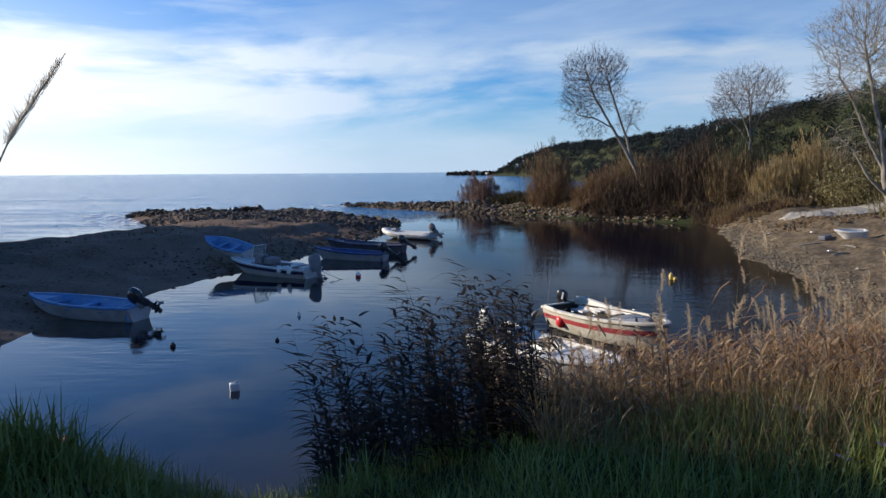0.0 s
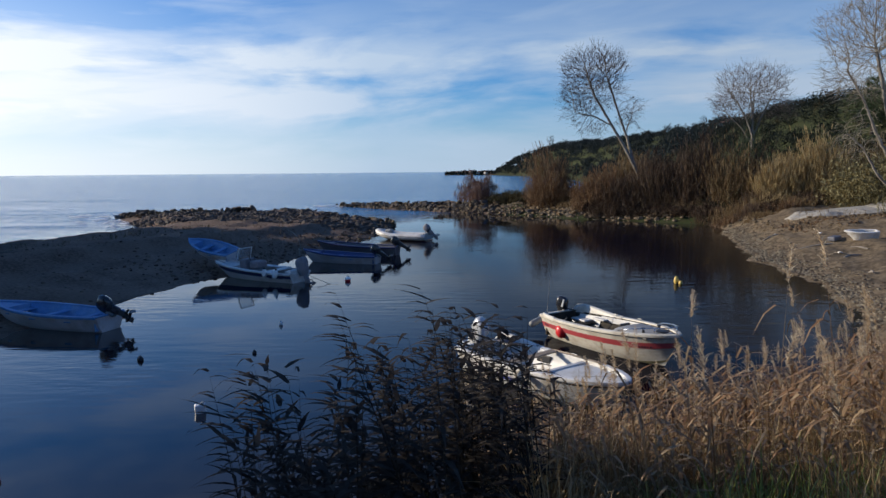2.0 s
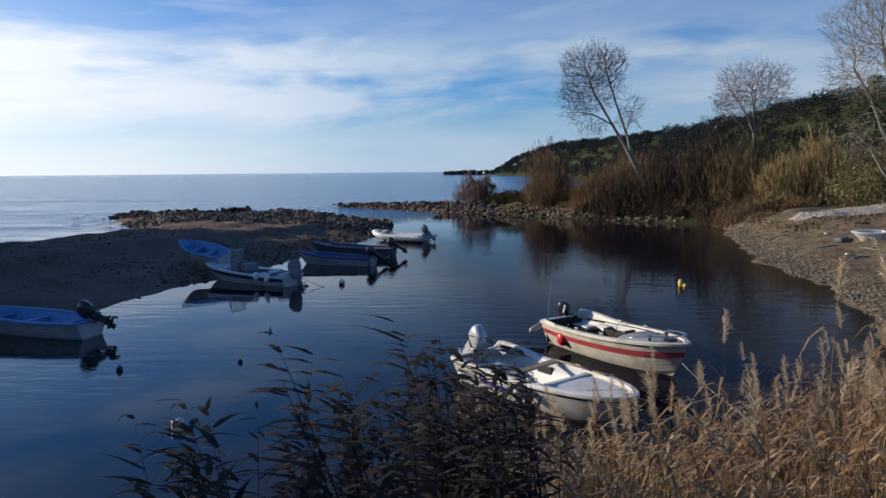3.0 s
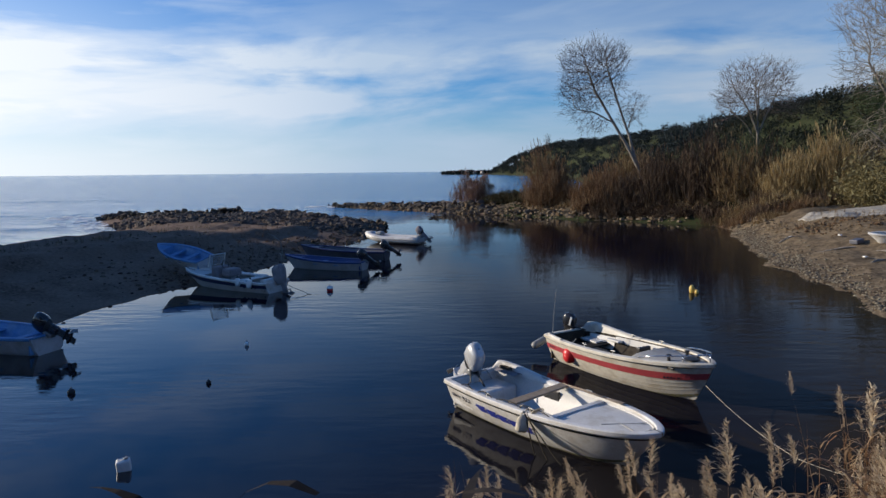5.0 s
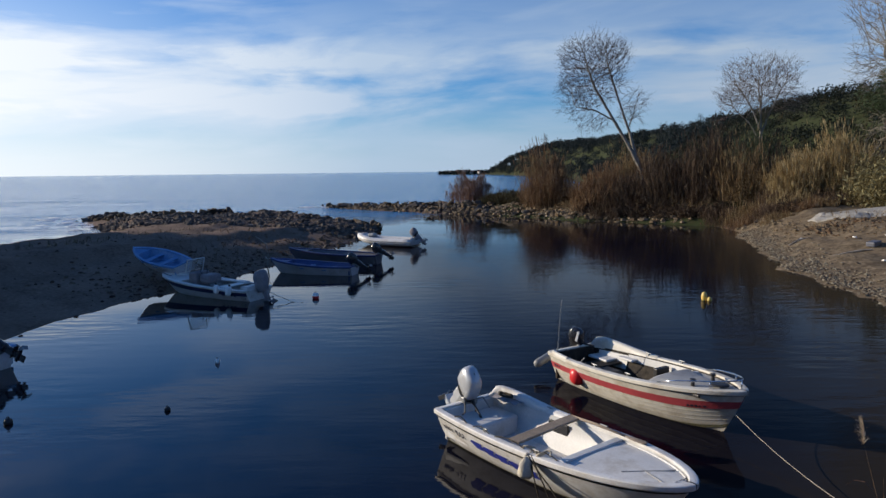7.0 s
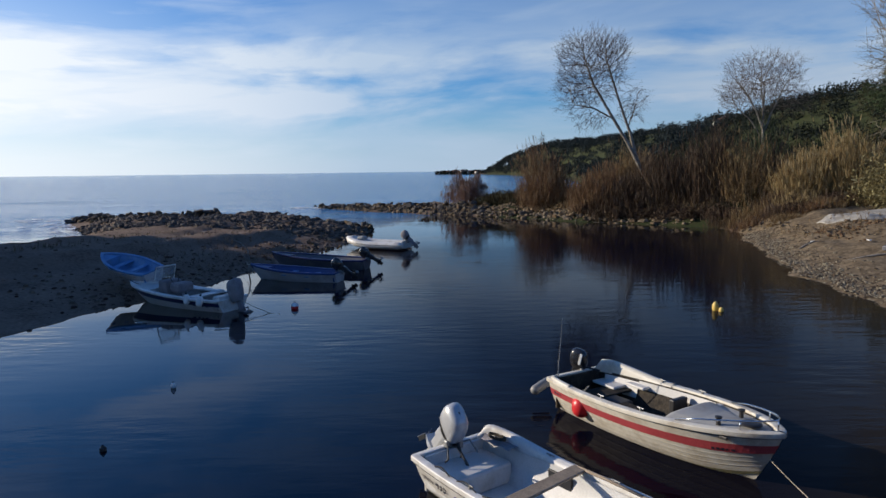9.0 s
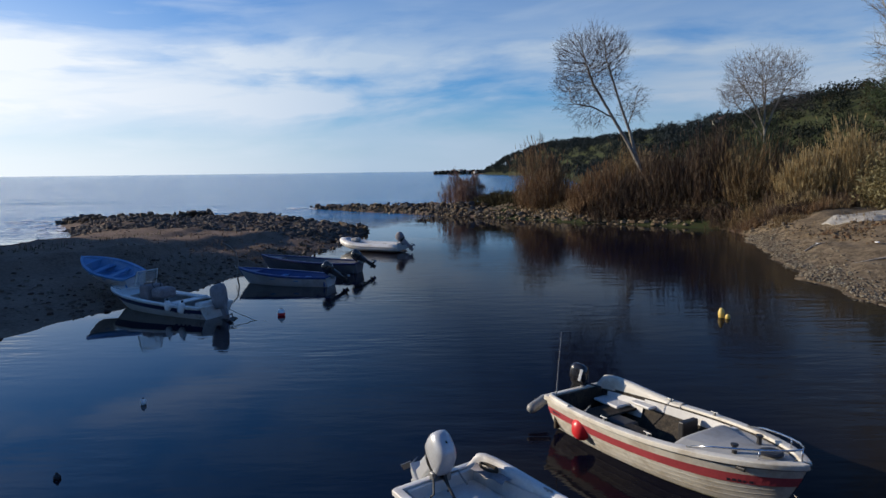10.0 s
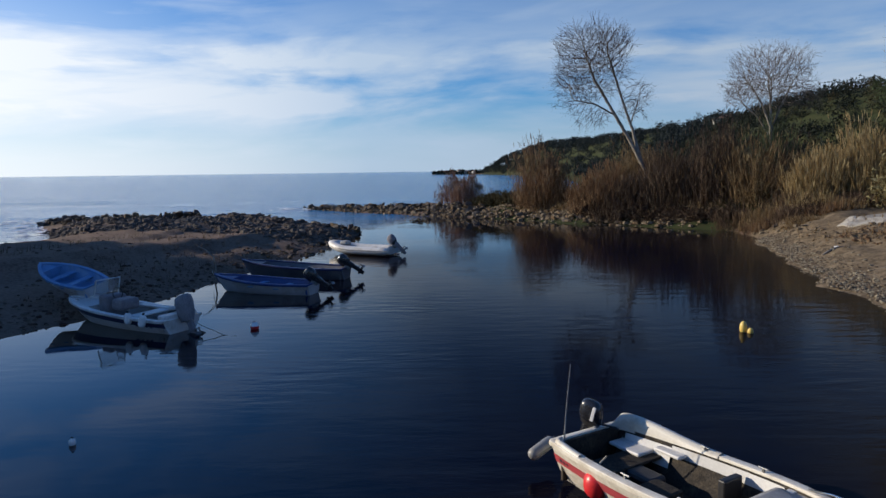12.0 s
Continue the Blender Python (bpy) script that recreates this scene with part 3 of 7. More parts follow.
OUTER_COAST = (  # the coast beyond view and under the headland
    (-70.0, -40.0, 6, 2.4), (-110.0, -120.0, 8, 2.4), (400.0, -120.0, 8, 2.6), (420.0, 900.0, 10, 3), (62.0, 900.0, 10, 3),
    (56.0, 760.0, 10, 3), (66.0, 640.0, 10, 3), (72.0, 480.0, 8, 3), (60.0, 300.0, 8, 3), (42.0, 190.0, 6, 2.5),
)
JETTY_SHORE = (  # both sides of the jetty
    (26.0, 120.0, 5, 2), (15.0, 96.0, 4, 1.4), (9.0, 86.5, 3, 0.9), (3.0, 83.5, 3, 0.8), (-4.0, 87.0, 3, 0.5),
    (-10.5, 91.5, 2.5, 0.35), (-13.0, 91.0, 2.5, 0.3), (-11.5, 88.8, 2.5, 0.35), (-5.9, 82.0, 3, 0.5), (1.9, 74.9, 3, 0.8),
    (6.2, 71.2, 3, 1.0), (9.4, 68.4, 3, 1.1),
)
BEACH_SHORE = (  # the far corner of the cove and the beach
    (12.3, 64.0, 3, 1.2), (16.3, 60.9, 3, 1.3), (21.5, 56.2, 3.5, 1.6), (21.6, 53.0, 4, 1.6), (20.4, 49.7, 4.5, 1.5),
    (17.2, 40.2, 7.5, 1.5), (15.7, 34.6, 11, 1.25), (15.0, 30.4, 12, 1.2), (14.4, 26.4, 12, 1.3), (13.2, 22.4, 10, 1.5),
    (11.6, 18.9, 8, 1.7), (9.4, 15.6, 6, 2.0), (7.5, 13.0, 6, 2.3), (5.0, 11.6, 6, 2.4),
)
NEAR_BANK = (  # the bank below the path
    (3.0, 10.2, 5.5, 2.45), (0.5, 9.3, 5.0, 2.45), (-2.0, 8.9, 5.0, 2.45), (-4.0, 8.4, 4.6, 2.4), (-6.5, 7.4, 4.0, 2.4),
    (-9.0, 7.6, 4.5, 2.2), (-10.6, 9.8, 6, 1.8),
)
SHORE = SPIT_INNER + SPIT_SEAWARD + OUTER_COAST + JETTY_SHORE + BEACH_SHORE + NEAR_BANK
# the ridge of the hillside: x, y, height
RIDGE = ((60, 20, 11.0), (62, 95, 12.5), (64, 115, 13.0), (71, 150, 13.0), (85, 220, 14.0), (92, 350, 16.5), (88, 500, 18.5), (84, 600, 18.0), (74, 700, 12.5), (64, 755, 5.5), (60, 790, 1.5))


def shore_distance(x, y):
    """Signed distance to the waterline (positive on land), and the bank's width and height there."""
    s = np.array(SHORE)
    best = np.full(x.shape, 1e9)
    w, h, inside = np.zeros(x.shape), np.zeros(x.shape), np.zeros(x.shape, bool)
    for a, b in zip(s, np.roll(s, -1, 0)):
        dx, dy = b[0] - a[0], b[1] - a[1]
        t = np.clip(((x - a[0]) * dx + (y - a[1]) * dy) / (dx * dx + dy * dy), 0, 1)
        d = np.hypot(x - a[0] - t * dx, y - a[1] - t * dy)
        near = d < best
        best = np.where(near, d, best)
        w = np.where(near, a[2] + t * (b[2] - a[2]), w)
        h = np.where(near, a[3] + t * (b[3] - a[3]), h)
        cross = ((a[1] > y) != (b[1] > y)) & (x < (b[0] - a[0]) * (y - a[1]) / (b[1] - a[1] + 1e-12) + a[0])
        inside ^= cross
    return np.where(inside, best, -best), w, h


def hill_height(x, y):
    r = np.array(RIDGE, float)
    top = np.interp(y, r[:, 1], r[:, 2])
    xr = np.interp(y, r[:, 1], r[:, 0])
    foot = xr - np.interp(y, [0, 60, 120, 250, 700, 800], [34, 32, 30, 34, 22, 14])
    up = smoothstep(foot, xr, x) * (1 + 0.10 * value_noise(x / 17 + 3, y / 23, 5))
    back = np.where(x > xr, np.clip(1 - (x - xr) / 260, 0.4, 1), 1)
    fade = np.where(y > 790, np.clip(1 - (y - 790) / 40, 0, 1), 1) * np.where(y < 20, np.clip(1 + (y - 20) / 60, 0, 1), 1)
    return top * up * back * fade


def ground_height(x, y):
    x, y = np.asarray(x, float), np.asarray(y, float)
    wob = 0.35 * value_noise(x / 1.9, y / 1.9, 1) + 0.15 * value_noise(x / 0.7, y / 0.7, 2)
    sd, w, h = shore_distance(x, y)
    sd = sd + wob
    q = sd / w
    land = h * smoothstep(-0.15, 1.0, q)
    bank = h * (0.50 * smoothstep(-0.05, 0.6, q) + 0.50 * smoothstep(0.62, 0.92, q))
    spit = smoothstep(-4.0, -7.0, x) * smoothstep(12, 16, y) * (1 - smoothstep(46, 56, y))
    land = land + (bank - land) * spit
    # a worn gap in the near bank, where one looks down to the water
    land = land - 0.5 * np.exp(-((x + 1.5) / 0.9) ** 2) * smoothstep(2.5, 4.0, y) * (1 - smoothstep(7.5, 9.0, y))
    land = land + 0.36 * np.exp(-((x + 2.9) / 0.7) ** 2 - ((y - 4.2) / 0.9) ** 2)
    z = np.where(sd > 0, land + 0.02 * np.minimum(sd, 4), np.maximum(-2.5, sd * 0.22))
    rough = (0.14 * value_noise(x / 1.3, y / 1.3, 3) + 0.10 * value_noise(x / 0.6, y / 0.6, 4)) * (1 - 0.45 * spit)
    z = z + np.where(sd > 0.3, rough * np.clip(sd / 2, 0, 1), 0)
    hill = np.where(sd > 0, hill_height(x, y) * np.clip(sd / 15, 0, 1), 0)
    return z + hill


def axis(core, lo, hi, grow=1.22):
    """Grid lines: even in the core, ever wider out to lo and hi."""
    g = list(core)
    step = core[1] - core[0]
    a, s = core[0], step
    left = []
    while a > lo:
        s *= grow
        a -= s
        left.append(max(a, lo))
    b, s = core[-1], core[-1] - core[-2]
    right = []
    while b < hi:
        s *= grow
        b += s
        right.append(min(b, hi))
    return np.array(left[::-1] + g + right)


def plan_sheet(name, xs, ys, fz, mat, smooth=True):
    X, Y = np.meshgrid(xs, ys)
    Z = fz(X, Y)
    nv = np.stack([X, Y, Z], -1).reshape(-1, 3)
    ny, nx = X.shape
    i = np.arange(ny * nx).reshape(ny, nx)
    q = np.stack([i[:-1, :-1], i[:-1, 1:], i[1:, 1:], i[1:, :-1]], -1).reshape(-1, 4)
    return quick(name, nv, q, mat, smooth), X, Y, Z


def colour_layer(me, name, rgb):
    a = me.color_attributes.new(name, "FLOAT_COLOR", "POINT")
    c = np.ones((len(me.vertices), 4), np.float32)
    c[:, :3] = rgb
    a.data.foreach_set("color", c.ravel())


def build_ground():
    xs = axis(np.arange(-40, 40.01, 0.4), -5000, 5000)
    ys = axis(np.concatenate([np.arange(-8, 14, 0.3), np.arange(14, 100.1, 0.45)]), -5000, 5000)
    me, X, Y, Z = plan_sheet("ground", xs, ys, ground_height, M_GROUND)
    sd, w, h = shore_distance(X, Y)
    spit = smoothstep(-8.5, -10.5, X) * (Y > 12) * (Y < 80)
    path = spit * smoothstep(0.95, 1.1, Z) * smoothstep(-18.5, -20.0, X + 0.35 * (Y - 34)) * (1 - smoothstep(42, 50, Y)) * 0.7
    sand = smoothstep(9.5, 12.5, X) * smoothstep(13, 17, Y) * (1 - smoothstep(51, 56, Y)) * (1 - smoothstep(1.7, 2.0, Z)) * 0.75
    turf = (1 - smoothstep(8.6, 10.5, Y - 0.35 * np.maximum(X - 2, 0))) * smoothstep(1.0, 1.6, Z) * 0.8
    far = smoothstep(60, 75, Y) * smoothstep(2.0, 4.0, Z) * 0.6 + smoothstep(30, 40, X) * smoothstep(3.0, 4.5, Z) * 0.6
    turf = np.clip(turf + 1.3 * far + smoothstep(54, 58, Y) * smoothstep(4, 8, X), 0, 0.8)
    colour_layer(me, "zone", np.stack([path, sand, turf], -1).reshape(-1, 3))
    tagged(new("ground", me), "brown earth bank, gravel beach and turf around a cove", "ground", kind="structure")


def build_water():
    xs = axis(np.arange(-40, 40.1, 1.0), -5000, 5000, 1.3)
    ys = axis(np.arange(0, 100.1, 1.0), -5000, 5000, 1.3)
    me, X, Y, Z = plan_sheet("water", xs, ys, lambda a, b: a * 0, M_WATER)
    sd, w, h = shore_distance(X, Y)
    deep = smoothstep(0.0, 5.5, -sd)
    line = np.interp(X, [-60, -40, -26, -3.5, 0, 15, 60], [20, 30, 66, 60, 72, 88, 88])
    sea = smoothstep(-4, 16, Y - line)
    sea = np.maximum(sea, smoothstep(-20, -34, X + 0.25 * (Y - 38) * (Y < 38)) * (Y < 60))
    # how far the sky's reflection is dimmed by hand, growing to the right
    dimmed = smoothstep(-6.0, 3.5, X + 0.16 * (Y - 18)) * (1 - smoothstep(44, 66, Y))
    colour_layer(me, "depth", np.stack([deep, sea, dimmed], -1).reshape(-1, 3))
    tagged(new("water", me), "calm dark blue cove water opening to the pale sea", "water", kind="structure")


build_ground()
build_water()


def on_ground(x, y):
    return float(ground_height(np.array([x]), np.array([y]))[0])

# ---- boats ----
class Hull:
    """The lines of an open boat: x from stern to bow, y to port, z above the waterline."""

    def __init__(self, L, B, tw, zs, zb, draft=0.16, rake=0.45, full=2.3, sm=0.42, wall=0.07, sheer=1.8, blunt=1.15):
        self.L, self.B, self.tw, self.zs, self.zb, self.draft, self.rake, self.full, self.sm, self.wall, self.sheer, self.blunt = L, B, tw, zs, zb, draft, rake, full, sm, wall, sheer, blunt

    def half(self, s):
        if s < self.sm:
            t = (self.sm - s) / self.sm
            return self.B / 2 * (1 - (1 - self.tw) * t ** 1.8)
        t = (s - self.sm) / (1 - self.sm)
        return max(0.012, self.B / 2 * (1 - t ** self.full) ** (1 / self.blunt))

    def rim(self, s):
        return self.zs + (self.zb - self.zs) * s ** self.sheer

    def keel(self, s):
        return -self.draft + (self.draft + 0.02) * max(0, (s - 0.72) / 0.28) ** 2

    def outer(self, s, v, side):
        k = 0.25 + 0.75 * s ** 2.5
        b, zk, zg = self.half(s), self.keel(s), self.rim(s)
        y = b * ((1 - k) * v ** 0.24 + k * v ** 0.8)
        x = s * self.L - self.rake * s ** 3 * (1 - v) ** 1.2
        return Vector((x, side * y, zk + (zg - zk) * v))

    def inner(self, s, v, side, floor):
        p = self.outer(s, 1.0, side)
        zg, zk = self.rim(s), self.keel(s)
        z = zg + (max(floor, zk + 0.03) - zg) * v
        u = (z - zk) / (zg - zk)
        o = self.outer(s, u, side)
        y = max(min(abs(p.y) - self.wall, abs(o.y) - 0.06), 0.003)
        return Vector((min(o.x, self.L - self.wall * 1.6), side * y, z - 0.004))

    def normal(self, s):
        """Outward direction of the rim in plan: ahead, and to the side."""
        a, b = max(s - 0.004, 0.0), min(s + 0.004, 1.0)
        tx, ty = (b - a) * self.L, self.half(b) - self.half(a)
        if s > 0.998:
            return 1.0, 0.0
        m = math.hypot(tx, ty)
        return -ty / m, tx / m

    def at(self, s, off=0.0, dz=0.0, side=1):
        p = self.outer(s, 1.0, side)
        return Vector((p.x, side * max(abs(p.y) - off, 0.0), p.z + dz))


def hull_parts(boat, h, m_hull, m_in, m_rim, floor=0.06, stripe=None, fore=0.66, fore_mat=None, rim_w=0.10, rim_h=0.035, floor_mat=None):
    n, k = 30, 9
    st = [1 - (1 - i / n) ** 1.7 for i in range(n + 1)]
    g = Geo()
    for side in (1, -1):
        v = [h.outer(s, j / (k - 1), side) for s in st for j in range(k)]
        f = grid_faces(n + 1, k)
        g.add(v, [q[::-1] for q in f] if side > 0 else f)
    tr = [h.outer(0, j / (k - 1), 1) for j in range(k)] + [h.outer(0, j / (k - 1), -1) for j in range(k - 1, -1, -1)]
    g.add(tr, [tuple(range(len(tr)))])
    part("hull", g, m_hull, boat, smooth=False)
    for poly in boat.children[0].data.polygons[:-1]:
        poly.use_smooth = True
    # inside: side walls and sole
    g = Geo()
    e = 0.985
    for side in (1, -1):
        v = [h.inner(max(0.02, i / n * e), j / 4, side, floor) for i in range(n + 1) for j in range(5)]
        f = grid_faces(n + 1, 5)
        g.add(v, f if side > 0 else [q[::-1] for q in f])
    part("inner_side", g, m_in, boat, smooth=True)
    v = []
    for i in range(n + 1):
        for side in (1, 0.5, 0, -0.5, -1):
            p = h.inner(max(0.02, i / n * e), 1, 1, floor)
            v.append((p.x, p.y * side, max(floor, p.z) + 0.006))
    part("sole", (v, grid_faces(n + 1, 5)), floor_mat or m_in, boat)
    p = h.inner(0.02, 0, 1, floor)
    part("transom_board", box((p.x + 0.02, 0, (h.zs + floor) / 2 - 0.02), (0.05, 2 * p.y - 0.01, h.zs - floor + 0.05), 0.012), m_in, boat)
    # gunwale: a rounded cap that runs round the rim
    g = Geo()
    for side in (1, -1):
        r = rim_h
        prof = ((0.012, -0.055), (0.026, -0.045), (0.030, -0.03), (0.030, r * 0.5), (0.022, r * 0.85), (0.008, r), (-rim_w * 0.5, r * 1.04), (-rim_w * 0.86, r), (-rim_w * 0.97, r * 0.75), (-rim_w, r * 0.3), (-rim_w, -0.03))
        v = []
        for s in st:
            c = h.outer(s, 1, side)
            nx, ny = h.normal(s)
            for o, z in prof:
                v.append((c.x + nx * o, side * max(abs(c.y) + ny * o, 0.0), c.z + z))
        f = grid_faces(n + 1, len(prof))
        g.add(v, [q[::-1] for q in f] if side > 0 else f)
    hw = h.half(0)
    g.add(*box((0.02, 0, h.zs + rim_h / 2 - 0.01), (0.09, 2 * hw, rim_h + 0.02), 0.01))
    part("gunwale", g, m_rim, boat, smooth=True).data.set_sharp_from_angle(angle=radians(24))
    # rubbing strake along the side
    if stripe:
        for name, v0, v1, mat in stripe:
            g = Geo()
            for side in (1, -1):
                v = []
                for s in st:
                    nx, ny = h.normal(s)
                    for vv in (v0, v1):
                        p = h.outer(s, vv, side)
                        v.append((p.x + 0.007 * nx, p.y + side * 0.007 * ny, p.z))
                f = grid_faces(n + 1, 2)
                g.add(v, [q[::-1] for q in f] if side > 0 else f)
            part(name, g, mat, boat)
    if fore:
        v = []
        m = 10
        for i in range(m + 1):
            s = fore + (0.985 - fore) * i / m
            w = max(h.half(s) - h.wall * 0.9, 0.01)
            for t in (1, 0.5, 0, -0.5, -1):
                v.append((min(s * h.L, h.L - h.wall), w * t, h.rim(s) - 0.03 + 0.02 * (1 - t * t)))
        f = grid_faces(m + 1, 5)
        nb = len(v)
        for t in (1, 0.5, 0, -0.5, -1):
            w = max(h.half(fore) - h.wall * 0.9, 0.01)
            q = h.inner(fore, 1, 1, floor)
            v.append((fore * h.L - 0.01, (q.y - 0.03) * t, floor + 0.05))
        f += [(j, j + 1, nb + j + 1, nb + j) for j in range(4)]
        part("foredeck", (v, [q[::-1] for q in f]), fore_mat or m_in, boat)


def quarter_rail(boat, h, side, s0, s1, rise, width, mat, name):
    """A moulded hump that rises along the quarter and turns in over the transom."""
    m = 22
    v = []
    for i in range(m + 1):
        t = i / m
        s = s0 + (s1 - s0) * t
        up = rise * min(1, t / 0.05) ** 0.7 * (1 - smooth01(0.10, 1.0, t))
        turn_in = 0.10 * max(0, 1 - t / 0.10) ** 2
        c = h.outer(s, 1, side)
        x = c.x + (0.04 if t < 0.2 else 0.0)
        y = abs(c.y) - turn_in
        for o, z in ((0.012, -0.01), (0.014, up), (-0.008, up + 0.022), (-width * 0.7, up + 0.022), (-width, up), (-width - 0.02, up * 0.45), (-width - 0.03, -0.06)):
            v.append((x, side * (y + o), c.z + z + 0.025))
    f = grid_faces(m + 1, 7)
    part(name, (v, [q[::-1] for q in f] if side > 0 else f), mat, boat, smooth=True)


def smooth01(a, b, t):
    q = min(1, max(0, (t - a) / (b - a)))
    return q * q * (3 - 2 * q)


def thwart(boat, h, s, width, z, mat, name="thwart", thick=0.04):
    hw = h.half(s) - h.wall
    part(name, box((s * h.L, 0, z), (width, 2 * hw, thick), 0.012), mat, boat)


def outboard(boat, x, z, cowl, tilt=35, turn=0, size=1.0, panel=None, cover=False, y=0.0):
    """An outboard on the transom, tilted up about its clamp."""
    em = new("outboard_motor")
    em.parent = boat
    em.matrix_basis = pose(x, y, z, 0, 0, turn) @ pose(0, 0, 0, 0, tilt, 0)
    em["label"] = "outboard motor tilted up on the transom"
    k = size
    # cowl: rounded box narrowing upwards
    rings = ((0.16, 0.12, -0.18), (0.21, 0.15, -0.05), (0.24, 0.16, 0.12), (0.25, 0.16, 0.28), (0.22, 0.14, 0.40), (0.13, 0.085, 0.455), (0.02, 0.012, 0.465)) if cover else ((0.20, 0.10, 0.12), (0.235, 0.135, 0.18), (0.24, 0.14, 0.27), (0.225, 0.135, 0.36), (0.19, 0.115, 0.43), (0.11, 0.07, 0.465), (0.02, 0.012, 0.47))
    v = []
    for a, b, zz in rings:
        zz = 0.12 + (zz - 0.12) * (1.0 if cover else 1.22)
        for j in range(14):
            t = 2 * math.pi * j / 14
            ct, st = math.cos(t), math.sin(t)
            v.append(((-0.12 + a * math.copysign(abs(ct) ** 0.65, ct) - 0.12 * (zz - 0.12)) * k, b * math.copysign(abs(st) ** 0.65, st) * k, zz * k))
    f = grid_faces(len(rings), 14, True)
    part("cowl", (v, f), M_COVER if cover else cowl, em, smooth=True)
    if not cover:
        pan = [((-0.12 + a * math.cos(t)) * k, b * math.sin(t) * k, zz * k) for a, b, zz in ((0.12, 0.08, 0.02), (0.19, 0.105, 0.06), (0.222, 0.128, 0.135)) for t in np.linspace(0, 2 * math.pi, 13)[:-1]]
        part("cowl_pan", (pan, grid_faces(3, 12, True)), M_BLACK, em, smooth=True)
    if panel:
        part("cowl_panel", box((-0.06 * k, -0.14 * k, 0.33 * k), (0.07 * k, 0.014, 0.30 * k), 0.006), panel, em)
        part("cowl_panel", box((-0.06 * k, 0.14 * k, 0.33 * k), (0.07 * k, 0.014, 0.30 * k), 0.006), panel, em)
    part("motor_bracket", Geo().add(*box((0.02, 0, -0.02), (0.10 * k, 0.2 * k, 0.26 * k), 0.02)).add(*box((-0.10 * k, 0, 0.09 * k), (0.26 * k, 0.17 * k, 0.08 * k), 0.02)), M_ALLOY, em)
    leg = Geo()
    leg.add(*box((-0.15 * k, 0, -0.06 * k), (0.23 * k, 0.15 * k, 0.34 * k), 0.05))
    leg.add(*box((-0.15 * k, 0, -0.24 * k), (0.18 * k, 0.10 * k, 0.6 * k), 0.035))
    leg.add(*box((-0.19 * k, 0, -0.44 * k), (0.30 * k, 0.17 * k, 0.02 * k), 0.006))
    leg.add(*lathe(((0.0, -0.2), (0.04, -0.17), (0.055, -0.05), (0.055, 0.12), (0.03, 0.18), (0, 0.19)), 10, pose(-0.17 * k, 0, -0.56 * k, 0, 90, 0) @ Matrix.Scale(k, 4)))
    leg.add(*box((-0.13 * k, 0, -0.65 * k), (0.17 * k, 0.022 * k, 0.19 * k), 0.006))
    part("motor_leg", leg, cowl if not panel else M_COWL_BLACK, em)
    pr = Geo()
    for j in range(3):
        m = pose(-0.37 * k, 0, -0.56 * k, 120 * j, 0, 0) @ pose(0, 0, 0.07 * k, 0, 0, 30)
        pr.add(*box((0, 0, 0), (0.016 * k, 0.10 * k, 0.14 * k), 0.005, m))
    part("propeller", pr, M_ALLOY, em)
    part("tiller", tube(((0.02 * k, 0, 0.13 * k), (0.28 * k, 0.02, 0.17 * k), (0.45 * k, 0.03, 0.18 * k)), (0.018, 0.016, 0.022), 8), M_BLACK, em)
    return em


def boat_at(name, stern, bow, label, group="", pitch=0, roll=0, z=0.0):
    a = math.degrees(math.atan2(bow[1] - stern[1], bow[0] - stern[0]))
    return empty(name, pose(stern[0], stern[1], z, 0, 0, a) @ pose(0, 0, 0, roll, pitch, 0), label, "boat", group)


def cleat(boat, p, mat):
    g = Geo().add(*box((p[0], p[1], p[2] + 0.02), (0.03, 0.03, 0.05), 0.005)).add(*box((p[0], p[1], p[2] + 0.045), (0.14, 0.025, 0.02), 0.008))
    part("cleat", g, mat, boat)


def side_patch(boat, h, side, s0, s1, v0, v1, mat, name, lean=0.0):
    """A thin painted patch that follows the curve of the side."""
    v = []
    for i in range(4):
        t = i / 3
        for vv in (v0, (v0 + v1) / 2, v1):
            p = h.outer(s0 + (s1 - s0) * t + lean * (vv - v0), vv, side)
            v.append((p.x, p.y + side * 0.010, p.z))
    f = grid_faces(4, 3)
    part(name, (v, [q[::-1] for q in f] if side > 0 else f), mat, boat)


def bar_row(boat, h, side, s0, s1, v, hgt, n, mat, seed, name="letter_bar"):
    """A row of small dark bars on the side, where writing stands that cannot be read."""
    r = random.Random(seed)
    for i in range(n):
        s = s0 + (s1 - s0) * i / n
        side_patch(boat, h, side, s, s + (s1 - s0) / n * r.uniform(0.4, 0.75), v, v + hgt * r.uniform(0.7, 1.0), mat, name)


MOORED = "small boats moored in the cove"


